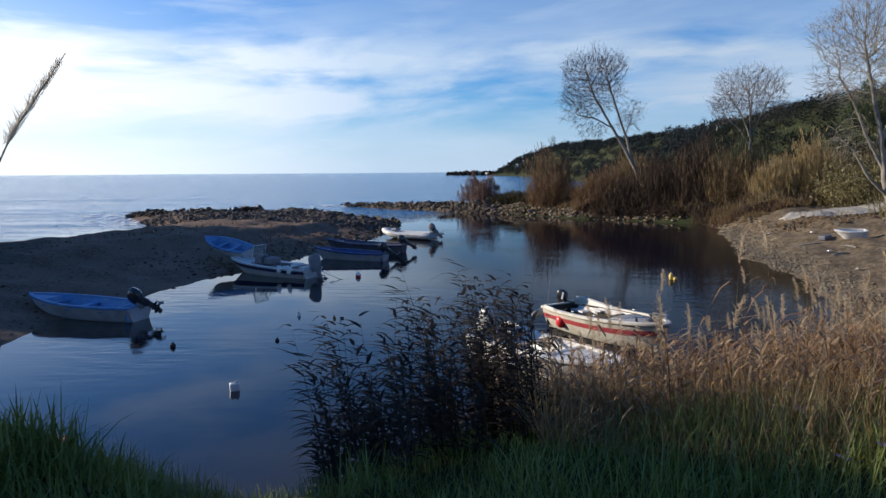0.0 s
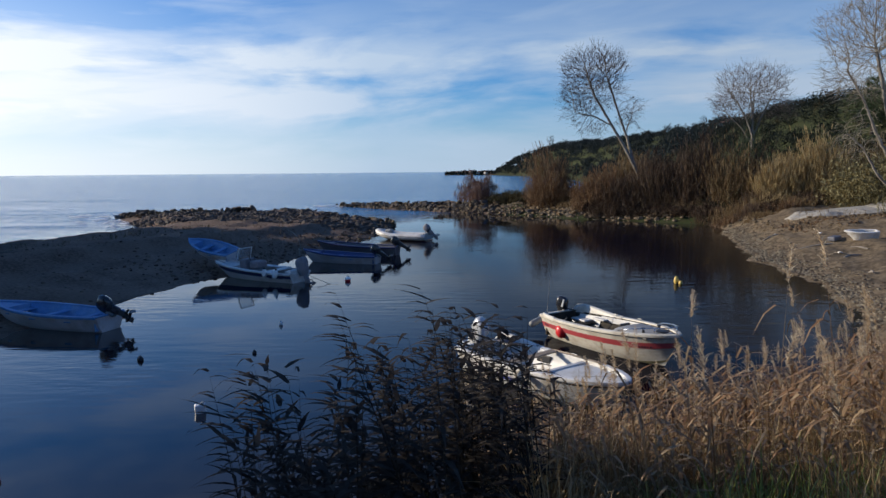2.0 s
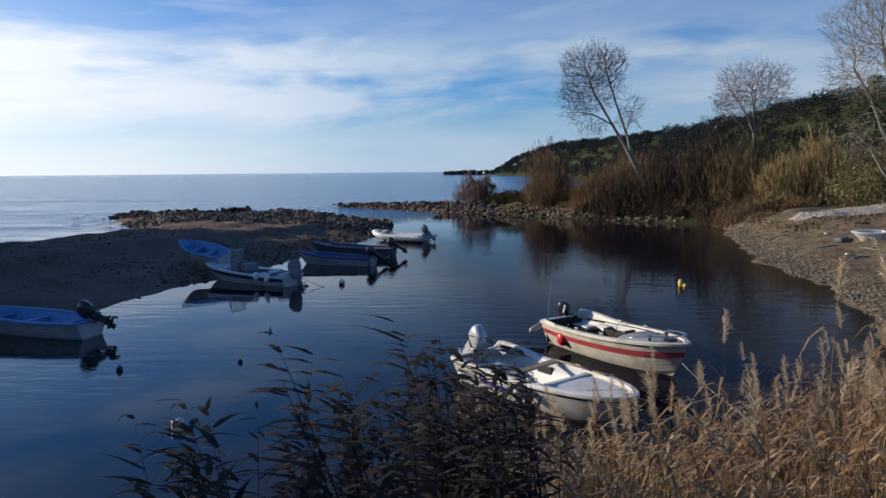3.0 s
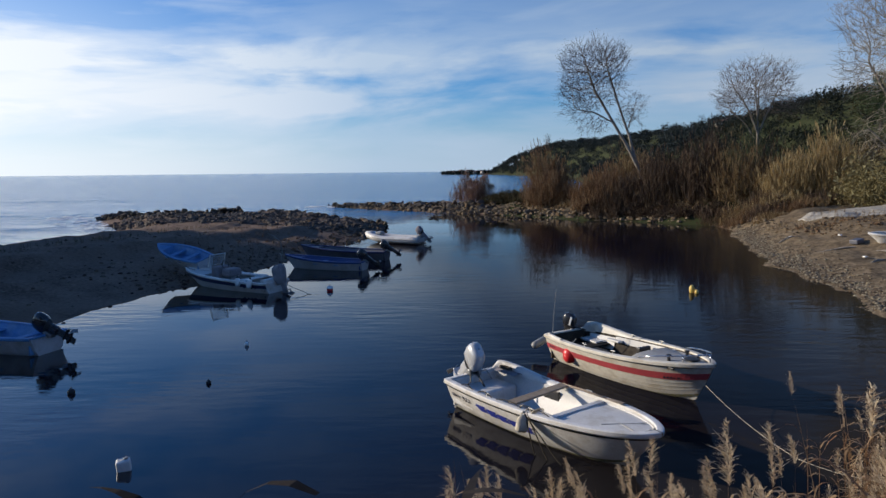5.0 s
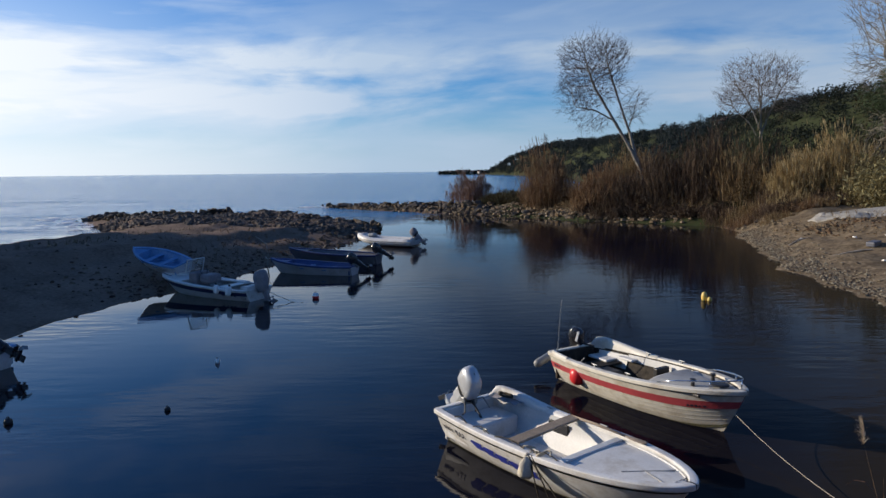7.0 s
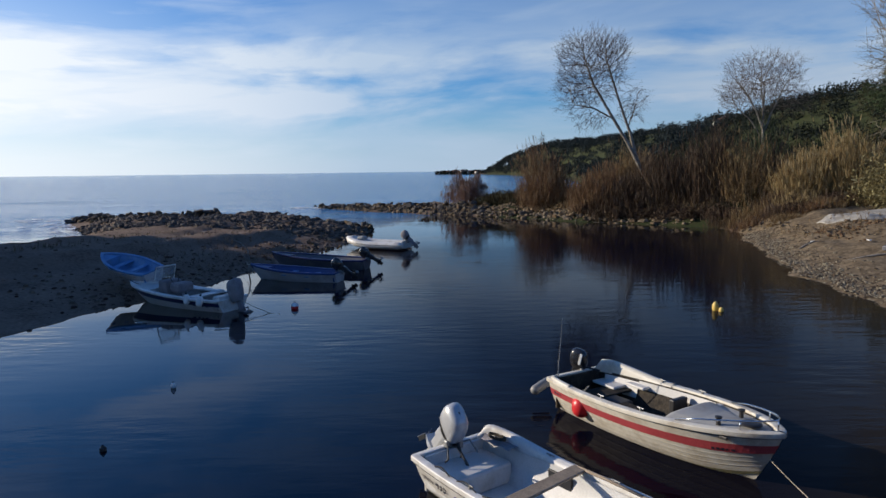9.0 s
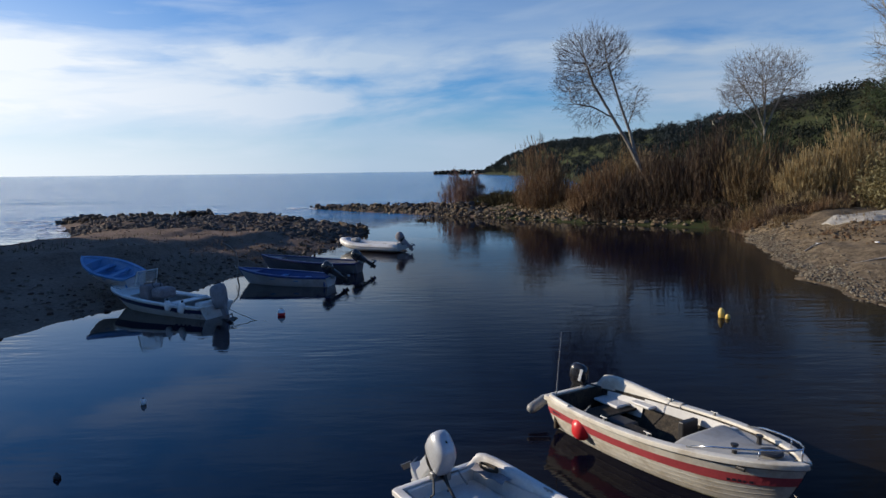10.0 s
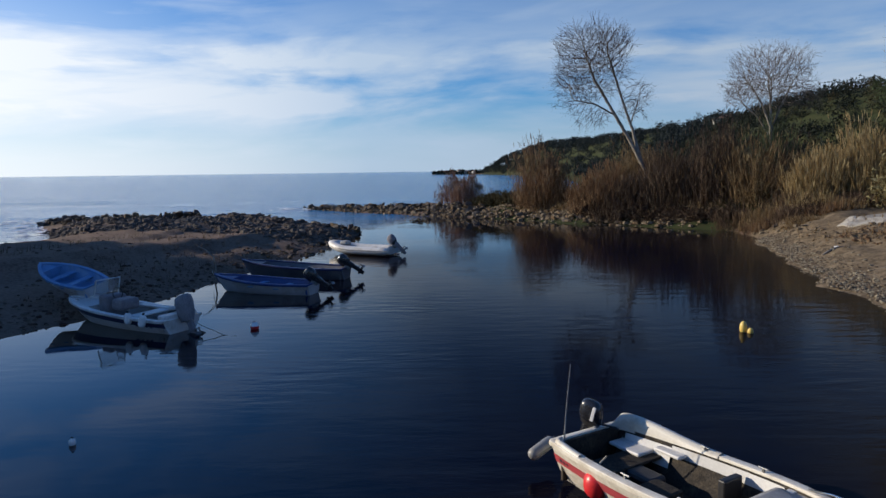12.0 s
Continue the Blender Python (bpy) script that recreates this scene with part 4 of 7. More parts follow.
def white_boat():
    S, Bw = (0.98, 16.50), (3.49, 13.14)
    b = boat_at("motor_boat", S, Bw, "white fibreglass motor boat with blue decals moored near the bank", MOORED)
    L = math.hypot(Bw[0] - S[0], Bw[1] - S[1])
    h = Hull(L, 1.52, 0.82, 0.56, 0.68, 0.14, 0.55, 2.7, 0.42, 0.13, 1.8, 1.6)
    hull_parts(b, h, M_WHITE, M_WHITE_IN, M_WHITE, 0.12, (("rub_rail", 0.845, 0.885, M_BLACK), ("waterline_band", 0.15, 0.235, M_SLIME)), 0.645, M_WHITE_IN, 0.085, 0.028)
    part("bench_board", box((0.43 * L, 0.02, h.rim(0.43) + 0.055), (0.20, 1.38, 0.035), 0.01, Matrix.Translation((0.43 * L, 0, 0)) @ pose(0, 0, 0, 0, 0, 4) @ Matrix.Translation((-0.43 * L, 0, 0))), M_WOOD, b, "weathered grey plank laid across the gunwales")
    thwart(b, h, 0.635, 0.12, h.rim(0.635) - 0.015, M_WHITE_IN, "thwart", 0.05)
    # stern seat lockers, with a raised quarter
    part("side_hatch", box((0.36 * L, h.inner(0.36, 0.4, 1, 0.12).y - 0.012, 0.42), (0.40, 0.03, 0.18), 0.012), M_BLACK, b, "dark side locker opening")
    # moulded seat back on the port quarter, with a coil of rope on it
    quarter_rail(b, h, 1, 0.005, 0.40, 0.15, 0.08, M_WHITE, "quarter_hump")
    part("rope_coil", tube([(0.42 + (0.15 + 0.01 * math.sin(3 * t)) * math.cos(t), 0.50 + 0.06 * math.sin(t), 0.665 + 0.0015 * t) for t in np.linspace(0, 20, 70)], 0.013, 5), M_WETROPE, b)
    tarp = []
    for i in range(9):
        for j in range(5):
            q = noise.noise(Vector((i * 0.6, j * 0.7, 2.0)))
            tarp.append((0.16 + 0.075 * i, 0.42 + 0.05 * j, 0.60 + 0.05 * q + 0.03 * math.sin(math.pi * j / 4)))
    part("folded_tarp", (tarp, [q for q in grid_faces(9, 5)]), M_COVER, b, "crumpled grey tarp on the stern locker", smooth=True)
    part("stern_bench", box((0.40, 0, 0.27), (0.62, 1.04, 0.30), 0.04), M_WHITE_IN, b)
    for y in (0.18, -0.02, -0.2):
        part("fuel_hose", tube(((0.10, y * 0.6, 0.60), (0.22, y, 0.66), (0.30, y * 1.3, 0.52), (0.28, y * 1.5, 0.48)), 0.014, 6), M_BLACK if y < 0.1 else M_FENDER, b)
    # grooves on the foredeck
    dz = lambda x: h.rim(x / L) - 0.012
    for a, c in (((0.80 * L, -0.26), (0.885 * L, 0.16)), ((0.845 * L, -0.04), (0.93 * L, -0.17)), ((0.885 * L, 0.16), (0.90 * L, 0.26))):
        part("deck_moulding", tube(((a[0], a[1], dz(a[0])), (c[0], c[1], dz(c[0]))), 0.010, 6), M_GREYBED, b)
    # zigzag decal on both sides, and the model lettering
    for side in (1, -1):
        for i in range(5):
            lo, a = 0.60 - 0.024 * i, 0.205 + 0.066 * i
            side_patch(b, h, side, a, a + 0.060, lo + 0.03, lo + 0.105, M_BLUEINK, "side_decal", 0.16)
            side_patch(b, h, side, a + 0.026, a + 0.078, lo - 0.07, lo + 0.045, M_BLUEINK, "side_decal", -0.16)
        bar_row(b, h, side, 0.035, 0.10, 0.62, 0.11, 5, M_INK, 3)
    cu = bpy.data.curves.new("model_number", "FONT")
    cu.body = "435"
    cu.size = 0.17
    cu.extrude = 0.002
    cu.materials.append(M_INK)
    tx = new("model_number", cu)
    tx.parent = b
    p, p2 = h.outer(0.11, 0.62, -1), h.outer(0.19, 0.62, -1)
    tx.matrix_basis = Matrix.Translation((p.x, p.y - 0.022, p.z)) @ pose(0, 0, 0, 98, 0, math.degrees(math.atan2(p2.y - p.y, p2.x - p.x)))
    m = outboard(b, 0.0, 0.60, M_COWL_SILVER, 46, -8, 1.0, None)
    for j, (x, y, z, r) in enumerate(((0.06, 0.14, 0.66, 0.05), (0.10, -0.12, 0.64, 0.045), (0.16, 0.05, 0.62, 0.05))):
        part("clamp_fitting", Geo().add(*box((x, y, z), (r * 2, r * 1.4, r * 2.4), 0.02)), M_ALLOY if j else M_PLASTIC, b)
    for s in (0.30, 0.55):
        for side in (1, -1):
            p = h.at(s, 0.06, 0.03, side)
            cleat(b, p, M_ALLOY)
    for sa, sb in ((0.12, 0.20), (0.24, 0.33), (0.36, 0.50), (0.54, 0.64)):
        part("grab_line", tube([h.at(sa + (sb - sa) * t, 0.05, 0.035 + 0.05 * math.sin(math.pi * t), -1) for t in (0, 0.25, 0.5, 0.75, 1)], 0.008, 5), M_WETROPE, b)
    part("bow_plate", box((0.90 * L, -0.26, h.rim(0.9) - 0.10), (0.22, 0.02, 0.06), 0.02), M_GREYBED, b)
    return b, h


def red_boat():
    S, Bw = (3.37, 19.62), (5.44, 16.09)
    b = boat_at("motor_boat", S, Bw, "cream motor boat with faded red stripe and steel bow rail", MOORED)
    L = math.hypot(Bw[0] - S[0], Bw[1] - S[1])
    h = Hull(L, 1.62, 0.78, 0.61, 0.79, 0.16, 0.38, 2.4, 0.42, 0.12, 1.8, 1.35)
    hull_parts(b, h, M_CREAM, M_DARKFLOOR, M_CREAM, 0.10, (("red_stripe", 0.60, 0.77, M_RED), ("rub_rail", 0.90, 0.935, M_FENDER), ("waterline_band", 0.13, 0.20, M_SLIME)), 0.66, M_GREYBED, 0.10, 0.026, M_DARKFLOOR)
    # mouldings along the topsides
    for v0 in (0.30, 0.40, 0.50):
        g = Geo()
        for side in (1, -1):
            v = []
            for i in range(25):
                for vv, o in ((v0, 0.001), (v0 + 0.018, 0.0045), (v0 + 0.036, 0.001)):
                    p = h.outer(0.04 + 0.95 * i / 24, vv, side)
                    v.append((p.x, p.y + side * o, p.z))
            f = grid_faces(25, 3)
            g.add(v, [q[::-1] for q in f] if side > 0 else f)
        part("lapped_strake", g, M_CREAM, b)
    thwart(b, h, 0.655, 0.10, 0.66, M_WHITE_IN, "thwart")
    thwart(b, h, 0.16, 0.42, 0.40, M_DARKFLOOR, "stern_bench")
    part("stern_seat_panel", box((0.45, 0.46, 0.44), (0.55, 0.36, 0.05), 0.02), M_WHITE_IN, b)
    part("stern_seat_panel", box((1.0, 0.60, 0.52), (0.42, 0.2, 0.05), 0.02), M_WHITE_IN, b)
    part("side_box", box((1.50, -0.22, 0.27), (0.42, 0.42, 0.34), 0.03), M_DARKFLOOR, b, "dark storage box on the sole")
    part("fuel_tank", box((1.05, 0.05, 0.26), (0.45, 0.32, 0.28), 0.05), M_BLACK, b, "black fuel tank")
    part("wheel_post", box((2.02, 0.42, 0.42), (0.10, 0.34, 0.40), 0.02), M_BLACK, b)
    part("duckboard", box((1.85, 0.05, 0.125), (0.9, 0.5, 0.03), 0.01), M_WOOD, b)
    part("duckboard", box((2.2, 0.34, 0.15), (0.5, 0.12, 0.03), 0.01), M_WOOD, b)
    quarter_rail(b, h, 1, 0.005, 0.40, 0.15, 0.09, M_CREAM, "quarter_hump")
    quarter_rail(b, h, -1, 0.005, 0.16, 0.02, 0.08, M_CREAM, "quarter_hump")
    # white lining boards along the port side, with gaps between them
    for s0, s1, q0, q1 in ((0.06, 0.24, 0.10, 0.62), (0.24, 0.63, 0.04, 0.30)):
        v = []
        for i in range(7):
            s = s0 + (s1 - s0) * i / 6
            for q in (q0, q1):
                p = h.inner(s, q, 1, 0.10)
                v.append((p.x, p.y - 0.012, p.z))
        part("side_lining", (v, grid_faces(7, 2)), M_WHITE_IN, b)
    # raised breakwater over the fore end of the cockpit, falling away towards the bow
    v = []
    for x, w, up in ((0.628, 0.56, 0.085), (0.64, 0.56, 0.095), (0.72, 0.42, 0.045), (0.82, 0.22, 0.012)):
        for k in range(9):
            t = k / 4 - 1
            v.append((x * L + 0.05 * (1 - t * t), w * t, h.rim(x) - 0.018 + up * (1 - t * t) ** 0.5))
    f = grid_faces(4, 9)
    nb = len(v)
    v += [(0.628 * L + 0.05 * (1 - (k / 4 - 1) ** 2), 0.56 * (k / 4 - 1), h.rim(0.63) - 0.10) for k in range(9)]
    f += [(nb + k, nb + k + 1, k + 1, k) for k in range(8)]
    part("breakwater", (v, f), M_GREYBED, b, "grey raised breakwater over the foredeck")
    # bow rail
    g = Geo()
    pts = []
    for i in range(13):
        t = i / 12
        s = 0.69 + 0.285 * math.sin(math.pi * t)
        side = math.cos(math.pi * t)
        hw = max(h.half(s) - 0.07, 0.02)
        pts.append((s * L + 0.02, hw * (1 if side > 0 else -1) * min(1, abs(side) * 3), h.rim(s) + 0.04 + 0.14 * math.sin(math.pi * t) ** 0.6))
    g.add(*tube(pts, 0.013, 8))
    for i in (3, 6, 9):
        g.add(*tube((pts[i], (pts[i][0], pts[i][1], h.rim(pts[i][0] / L) + 0.01)), 0.011, 6))
    part("bow_rail", g, M_CHROME, b, "stainless bow rail", smooth=True)
    part("bow_roller", Geo().add(*lathe(((0, 0.03), (0.12, 0.03), (0.15, 0.015), (0.15, 0), (0.10, 0.0)), 16, pose(0.885 * L, -0.02, h.rim(0.885) + 0.03))), M_BLACK, b, "black round bow plate")
    for y in (0.26, -0.26):
        part("mooring_post", Geo().add(*lathe(((0.035, 0), (0.03, 0.08), (0.05, 0.1), (0.05, 0.12), (0, 0.125)), 10, pose(0.80 * L, y, h.rim(0.8) - 0.01))), M_BLACK, b)
    part("antenna", tube(((0.12, -0.50, 0.62), (0.15, -0.50, 1.0), (0.24, -0.51, 1.72)), (0.013, 0.008, 0.005), 6), M_FENDER, b)
    bar_row(b, h, -1, 0.82, 0.90, 0.62, 0.05, 5, M_INK, 5)
    bar_row(b, h, -1, 0.03, 0.09, 0.66, 0.07, 3, M_INK, 6)
    part("fairlead", box((0.86 * L, -h.half(0.86) - 0.01, h.rim(0.86) - 0.09), (0.14, 0.03, 0.05), 0.012), M_BLACK, b)
    outboard(b, -0.03, 0.60, M_COWL_BLACK, 14, 24, 0.72, M_PLASTIC, False, 0.2)
    for s in (0.35, 0.55):
        for side in (1, -1):
            cleat(b, h.at(s, 0.08, 0.03, side), M_ALLOY)
    return b, h


def open_boat(S, Bw, label, m_hull, m_in, m_rim, B, zs, zb, motor=None, thwarts=(0.3, 0.62), tilt=40, pitch=0, roll=0, z=0.0, fore=0.78, stripe=None, thwart_mat=None):
    """A plain wooden boat of the kind that lies along the spit."""
    b = boat_at("rowing_boat" if not motor else "motor_boat", S, Bw, label, MOORED, pitch, roll, z)
    L = math.hypot(Bw[0] - S[0], Bw[1] - S[1])
    h = Hull(L, B, 0.72, zs, zb, 0.15, 0.4, 2.1, 0.42, 0.06, 2.0)
    hull_parts(b, h, m_hull, m_in, m_rim, 0.08, stripe, fore, m_in, 0.08, 0.03)
    for s in thwarts:
        thwart(b, h, s, 0.22, h.rim(s) - 0.16, thwart_mat or m_in)
    part("stem_post", tube((h.outer(0.998, 0.45, 1) * 1.0, h.outer(0.998, 1, 1), h.outer(0.998, 1, 1) + Vector((0.01, 0, 0.05))), (0.025, 0.03, 0.022), 6), m_rim, b)
    if motor:
        outboard(b, -0.03, h.zs + 0.05, motor, tilt, 8, 0.95)
    return b, h


def console_boat():
    S, Bw = (-5.62, 28.84), (-9.75, 31.04)
    b = boat_at("motor_boat", S, Bw, "white console motor boat with navy stripe and covered outboard", MOORED)
    L = math.hypot(Bw[0] - S[0], Bw[1] - S[1])
    h = Hull(L, 1.60, 0.82, 0.38, 0.64, 0.18, 0.6, 2.4, 0.42, 0.10, 1.5, 1.3)
    hull_parts(b, h, M_WHITE, M_GREYBED, M_WHITE, 0.12, (("navy_stripe", 0.66, 0.93, M_NAVY),), 0.70, M_WHITE_IN, 0.12, 0.03)
    part("console", box((0.60 * L, 0, 0.48), (0.40, 0.66, 0.72), 0.06), M_SEAT, b, "grey moulded console")
    scr = Geo()
    scr.add(*box((0.655 * L, 0, 1.07), (0.025, 0.78, 0.42), 0.01, Matrix.Translation((0.655 * L, 0, 1.05)) @ pose(0, 0, 0, 0, -14, 0) @ Matrix.Translation((-0.655 * L, 0, -1.05))))
    part("windscreen", scr, M_ACRYLIC, b, "clear acrylic windscreen")
    fr = Geo()
    x0, x1 = 0.655 * L + 0.01, 0.655 * L - 0.12
    fr.add(*tube(((x0, 0.40, 0.80), (x1, 0.39, 1.28), (x1, -0.39, 1.28), (x0, -0.40, 0.80)), 0.02, 6))
    part("windscreen_frame", fr, M_WHITE, b)
    part("seat_cushion", box((0.47 * L, 0.05, 0.62), (0.5, 0.62, 0.34), 0.10), M_SEAT, b, "dark covered helm seat")
    part("wheel", Geo().add(*tube([(0.55 * L + 0.03 * math.sin(t), 0.16 * math.cos(t), 0.88 + 0.16 * math.sin(t)) for t in np.linspace(0, 2 * math.pi, 15)], 0.014, 6)), M_BLACK, b)
    thwart(b, h, 0.25, 0.38, 0.44, M_WHITE_IN, "stern_bench")
    part("side_cushion", box((0.36 * L, -0.55, 0.47), (1.3, 0.26, 0.06), 0.02), M_WHITE_IN, b)
    part("bow_pulpit", tube([(L * (0.80 + 0.19 * math.sin(math.pi * i / 10)), 0.42 * math.cos(math.pi * i / 10), h.rim(0.9) + 0.06 + 0.1 * math.sin(math.pi * i / 10)) for i in range(11)], 0.014, 6), M_CHROME, b)
    bar_row(b, h, 1, 0.10, 0.24, 0.60, 0.08, 4, M_NAVY, 9)
    part("splash_well", box((0.18, 0, 0.42), (0.30, 1.1, 0.2), 0.04), M_WHITE_IN, b)
    outboard(b, -0.05, 0.48, M_COVER, 20, 0, 1.12, None, True)
    return b, h


def inflatable():
    S, Bw = (-0.62, 45.05), (-4.35, 46.85)
    b = boat_at("inflatable_boat", S, Bw, "white inflatable boat with dark outboard tilted out of the water", MOORED)
    L = math.hypot(Bw[0] - S[0], Bw[1] - S[1])
    for side in (1, -1):
        pts, rad = [], []
        for i in range(17):
            t = i / 16
            x = t * (L - 0.22)
            y = 0.62 * (1 - max(0, (t - 0.62) / 0.38) ** 2.2)
            pts.append((x, side * y, 0.27 + 0.28 * max(0, (t - 0.55) / 0.45) ** 1.8))
            rad.append(0.20 if 0 < i < 16 else 0.13)
        g = Geo().add(*tube(pts, rad, 12))
        part("side_tube", g, M_WHITE, b, smooth=True)
        part("rub_strip", tube([(p[0], p[1] + side * 0.19, p[2] + 0.02) for p in pts[:14]], 0.025, 6), M_FENDER, b)
    bottom = []
    for i in range(9):
        t = i / 8
        w = 0.6 * (1 - max(0, (t - 0.6) / 0.4) ** 2)
        for yy in (1, 0, -1):
            bottom.append((t * (L - 0.4), yy * max(w, 0.02), 0.06 - 0.2 * (yy == 0) + 0.35 * max(0, (t - 0.55) / 0.45) ** 2))
    part("hull", (bottom, grid_faces(9, 3)), M_HULL_DARK, b)
    part("transom", box((0.12, 0, 0.30), (0.06, 1.0, 0.42), 0.01), M_WHITE_IN, b)
    part("thwart", box((1.4, 0, 0.34), (0.26, 0.95, 0.05), 0.015), M_GREYBED, b)
    part("sole", box((1.5, 0, 0.12), (2.6, 0.85, 0.03), 0.005), M_GREYBED, b)
    part("bow_bag", box((2.9, 0.1, 0.58), (0.45, 0.5, 0.24), 0.10), M_GREYBED, b)
    outboard(b, 0.05, 0.52, M_COVER, 48, 4, 1.0)
    return b


WHITE, WHITE_LINES = white_boat()
RED, RED_LINES = red_boat()
open_boat((-9.35, 20.55), (-13.45, 21.75), "white rowing boat with sky-blue interior and black outboard", M_HULL_WORN, M_BLUE, M_BLUE, 1.5, 0.46, 0.66, M_COWL_BLACK, (0.22, 0.5, 0.75), 62)
console_boat()
open_boat((-9.05, 31.3), (-11.45, 32.6), "sky-blue wooden rowing boat drawn up on the earth bank", M_HULL_WORN, M_BLUE, M_BLUE, 1.2, 0.40, 0.52, None, (0.35, 0.62), 0, -8, -14, 0.60)
open_boat((-2.95, 34.35), (-6.75, 35.35), "white wooden boat with deep blue gunwale and black outboard", M_HULL_WORN, M_BLUE_DEEP, M_BLUE_DEEP, 1.45, 0.38, 0.62, M_COWL_BLACK, (0.3, 0.55), 55, thwart_mat=M_BLUE)
open_boat((-2.2, 37.75), (-6.7, 38.85), "dark grey wooden boat with black outboard tilted up", M_HULL_DARK, M_HULL_DARK, M_NAVY, 1.55, 0.44, 0.70, M_COWL_BLACK, (0.3, 0.6), 58)
inflatable()
open_boat((-9.4, 9.0), (-5.35, 9.45), "white wooden boat with a red gunwale beside the grassy bank", M_HULL_WORN, M_RED_DEEP, M_RED_DEEP, 1.5, 0.48, 0.66, None, (0.3, 0.6))
open_boat((21.75, 34.75), (20.35, 35.15), "small white dinghy lying on the gravel beach", M_WHITE, M_WHITE_IN, M_WHITE, 0.72, 0.36, 0.46, None, (0.4,), z=on_ground(21.05, 34.98) + 0.08, pitch=4, roll=-8)
open_boat((24.3, 34.6), (22.3, 34.2), "old white dinghy with brown gunwale on the beach", M_WHITE, M_WOOD, M_WOOD, 1.0, 0.45, 0.6, None, (0.4,), z=on_ground(23.2, 34.4) + 0.08, roll=12)

# ---- floats, ropes, small things ----
def ball_float(name, p, r, mat, label, squash=1.0, band=None, group="floats on the water"):
    e = empty(name, pose(*p), label, "buoy", group)
    prof = [(r * math.sin(math.pi * i / 10) + 0.0005, -r * squash * math.cos(math.pi * i / 10)) for i in range(11)]
    part("float", lathe(prof, 16), mat, e, smooth=True)
    part("eye", tube([(0.03 * r / 0.1 * math.cos(t), 0, r * squash + 0.03 * r / 0.1 * math.sin(t)) for t in np.linspace(-0.6, 3.8, 8)], 0.008, 6), M_BLACK, e)
    if band:
        part("band", lathe([(r * math.sin(a) + 0.004, -r * squash * math.cos(a)) for a in np.linspace(1.75, 2.9, 5)], 16), band, e, smooth=True)
    return e


ball_float("buoy", (-3.70, 29.0, 0.06), 0.12, M_REDBALL, "red and white ball buoy floating in the cove", 1.1, M_PLASTIC)
ball_float("buoy", (9.38, 27.7, 0.11), 0.095, M_YELLOW, "yellow float pair standing in the water", 1.9)
ball_float("buoy", (9.50, 27.55, 0.04), 0.075, M_YELLOW, "small yellow float beside a taller one", 1.3)
ball_float("float", (-7.08, 17.30, 0.03), 0.075, M_BLACK, "black ball float on the water")
ball_float("float", (-4.49, 17.85, 0.02), 0.055, M_BLACK, "small black ball float on the water")
ball_float("float", (-4.57, 21.0, 0.04), 0.055, M_PLASTIC, "small white plastic float on the water", 1.3)


def canister():
    e = empty("plastic_canister", pose(-4.36, 13.7, 0.0, 6, -5, 20), "white plastic canister floating as a mooring mark", "canister")
    part("body", box((0, 0, 0.07), (0.20, 0.15, 0.20), 0.03), M_PLASTIC, e)
    part("neck", lathe(((0.03, 0.16), (0.03, 0.195), (0.0, 0.20)), 10, pose(0.05, 0, 0)), M_FENDER, e)
    part("handle", tube(((-0.07, 0, 0.16), (-0.06, 0, 0.185), (0.0, 0, 0.185), (0.015, 0, 0.16)), 0.010, 6), M_PLASTIC, e)


canister()


def hanging_fender(p, r, length, mat, label, rot=(0, 0, 0), rope_to=None):
    e = empty("fender", pose(*p, *rot), label, "fender")
    prof = [(0.0, -length / 2)] + [(r * math.sin(a), -length / 2 + r * (1 - math.cos(a))) for a in np.linspace(0.2, math.pi / 2, 5)] + [(r * math.cos(a), length / 2 - r * (1 - math.sin(a))) for a in np.linspace(0, math.pi / 2 - 0.15, 5)] + [(0, length / 2)]
    part("body", lathe(prof, 16), mat, e, smooth=True)
    part("end_eye", lathe(((0.03, length / 2 - 0.01), (0.035, length / 2 + 0.05), (0.0, length / 2 + 0.06)), 8), M_BLACK, e)
    if rope_to:
        m = e.matrix_basis.inverted()
        part("lanyard", tube(((0, 0, length / 2 + 0.04), m @ Vector(rope_to)), 0.010, 6), M_ROPE, e)
    return e


hanging_fender((3.28, 18.60, 0.32), 0.165, 0.38, M_REDBALL, "red ball fender hanging at the side of the striped boat", rope_to=(3.42, 18.66, 0.66))
hanging_fender((2.78, 19.78, 0.31), 0.09, 0.52, M_FENDER, "grey sausage fender at the stern of the striped boat", (0, 77, 40))
hanging_fender((-7.05, 28.72, 0.40), 0.10, 0.34, M_PLASTIC, "white fender hanging on the console boat", rope_to=(-7.0, 28.8, 0.66))
hanging_fender((-6.55, 28.45, 0.38), 0.10, 0.36, M_PLASTIC, "white fender hanging on the console boat", (0, 12, 0), rope_to=(-6.5, 28.55, 0.62))


def rope(name, pts, r, label, sag=0.0):
    """A rope that hangs in a curve through its points."""
    out = []
    pts = [Vector(p) for p in pts]
    for a, b in zip(pts, pts[1:]):
        for i in range(8):
            t = i / 8
            p = a.lerp(b, t)
            p.z -= sag * 4 * t * (1 - t)
            out.append(p)
    out.append(pts[-1])
    ob = part(name, tube(out, r, 6), M_ROPE, None, smooth=True)
    return tagged(ob, label, "rope")


def on_boat(boat, p):
    return boat.matrix_basis @ Vector(p)


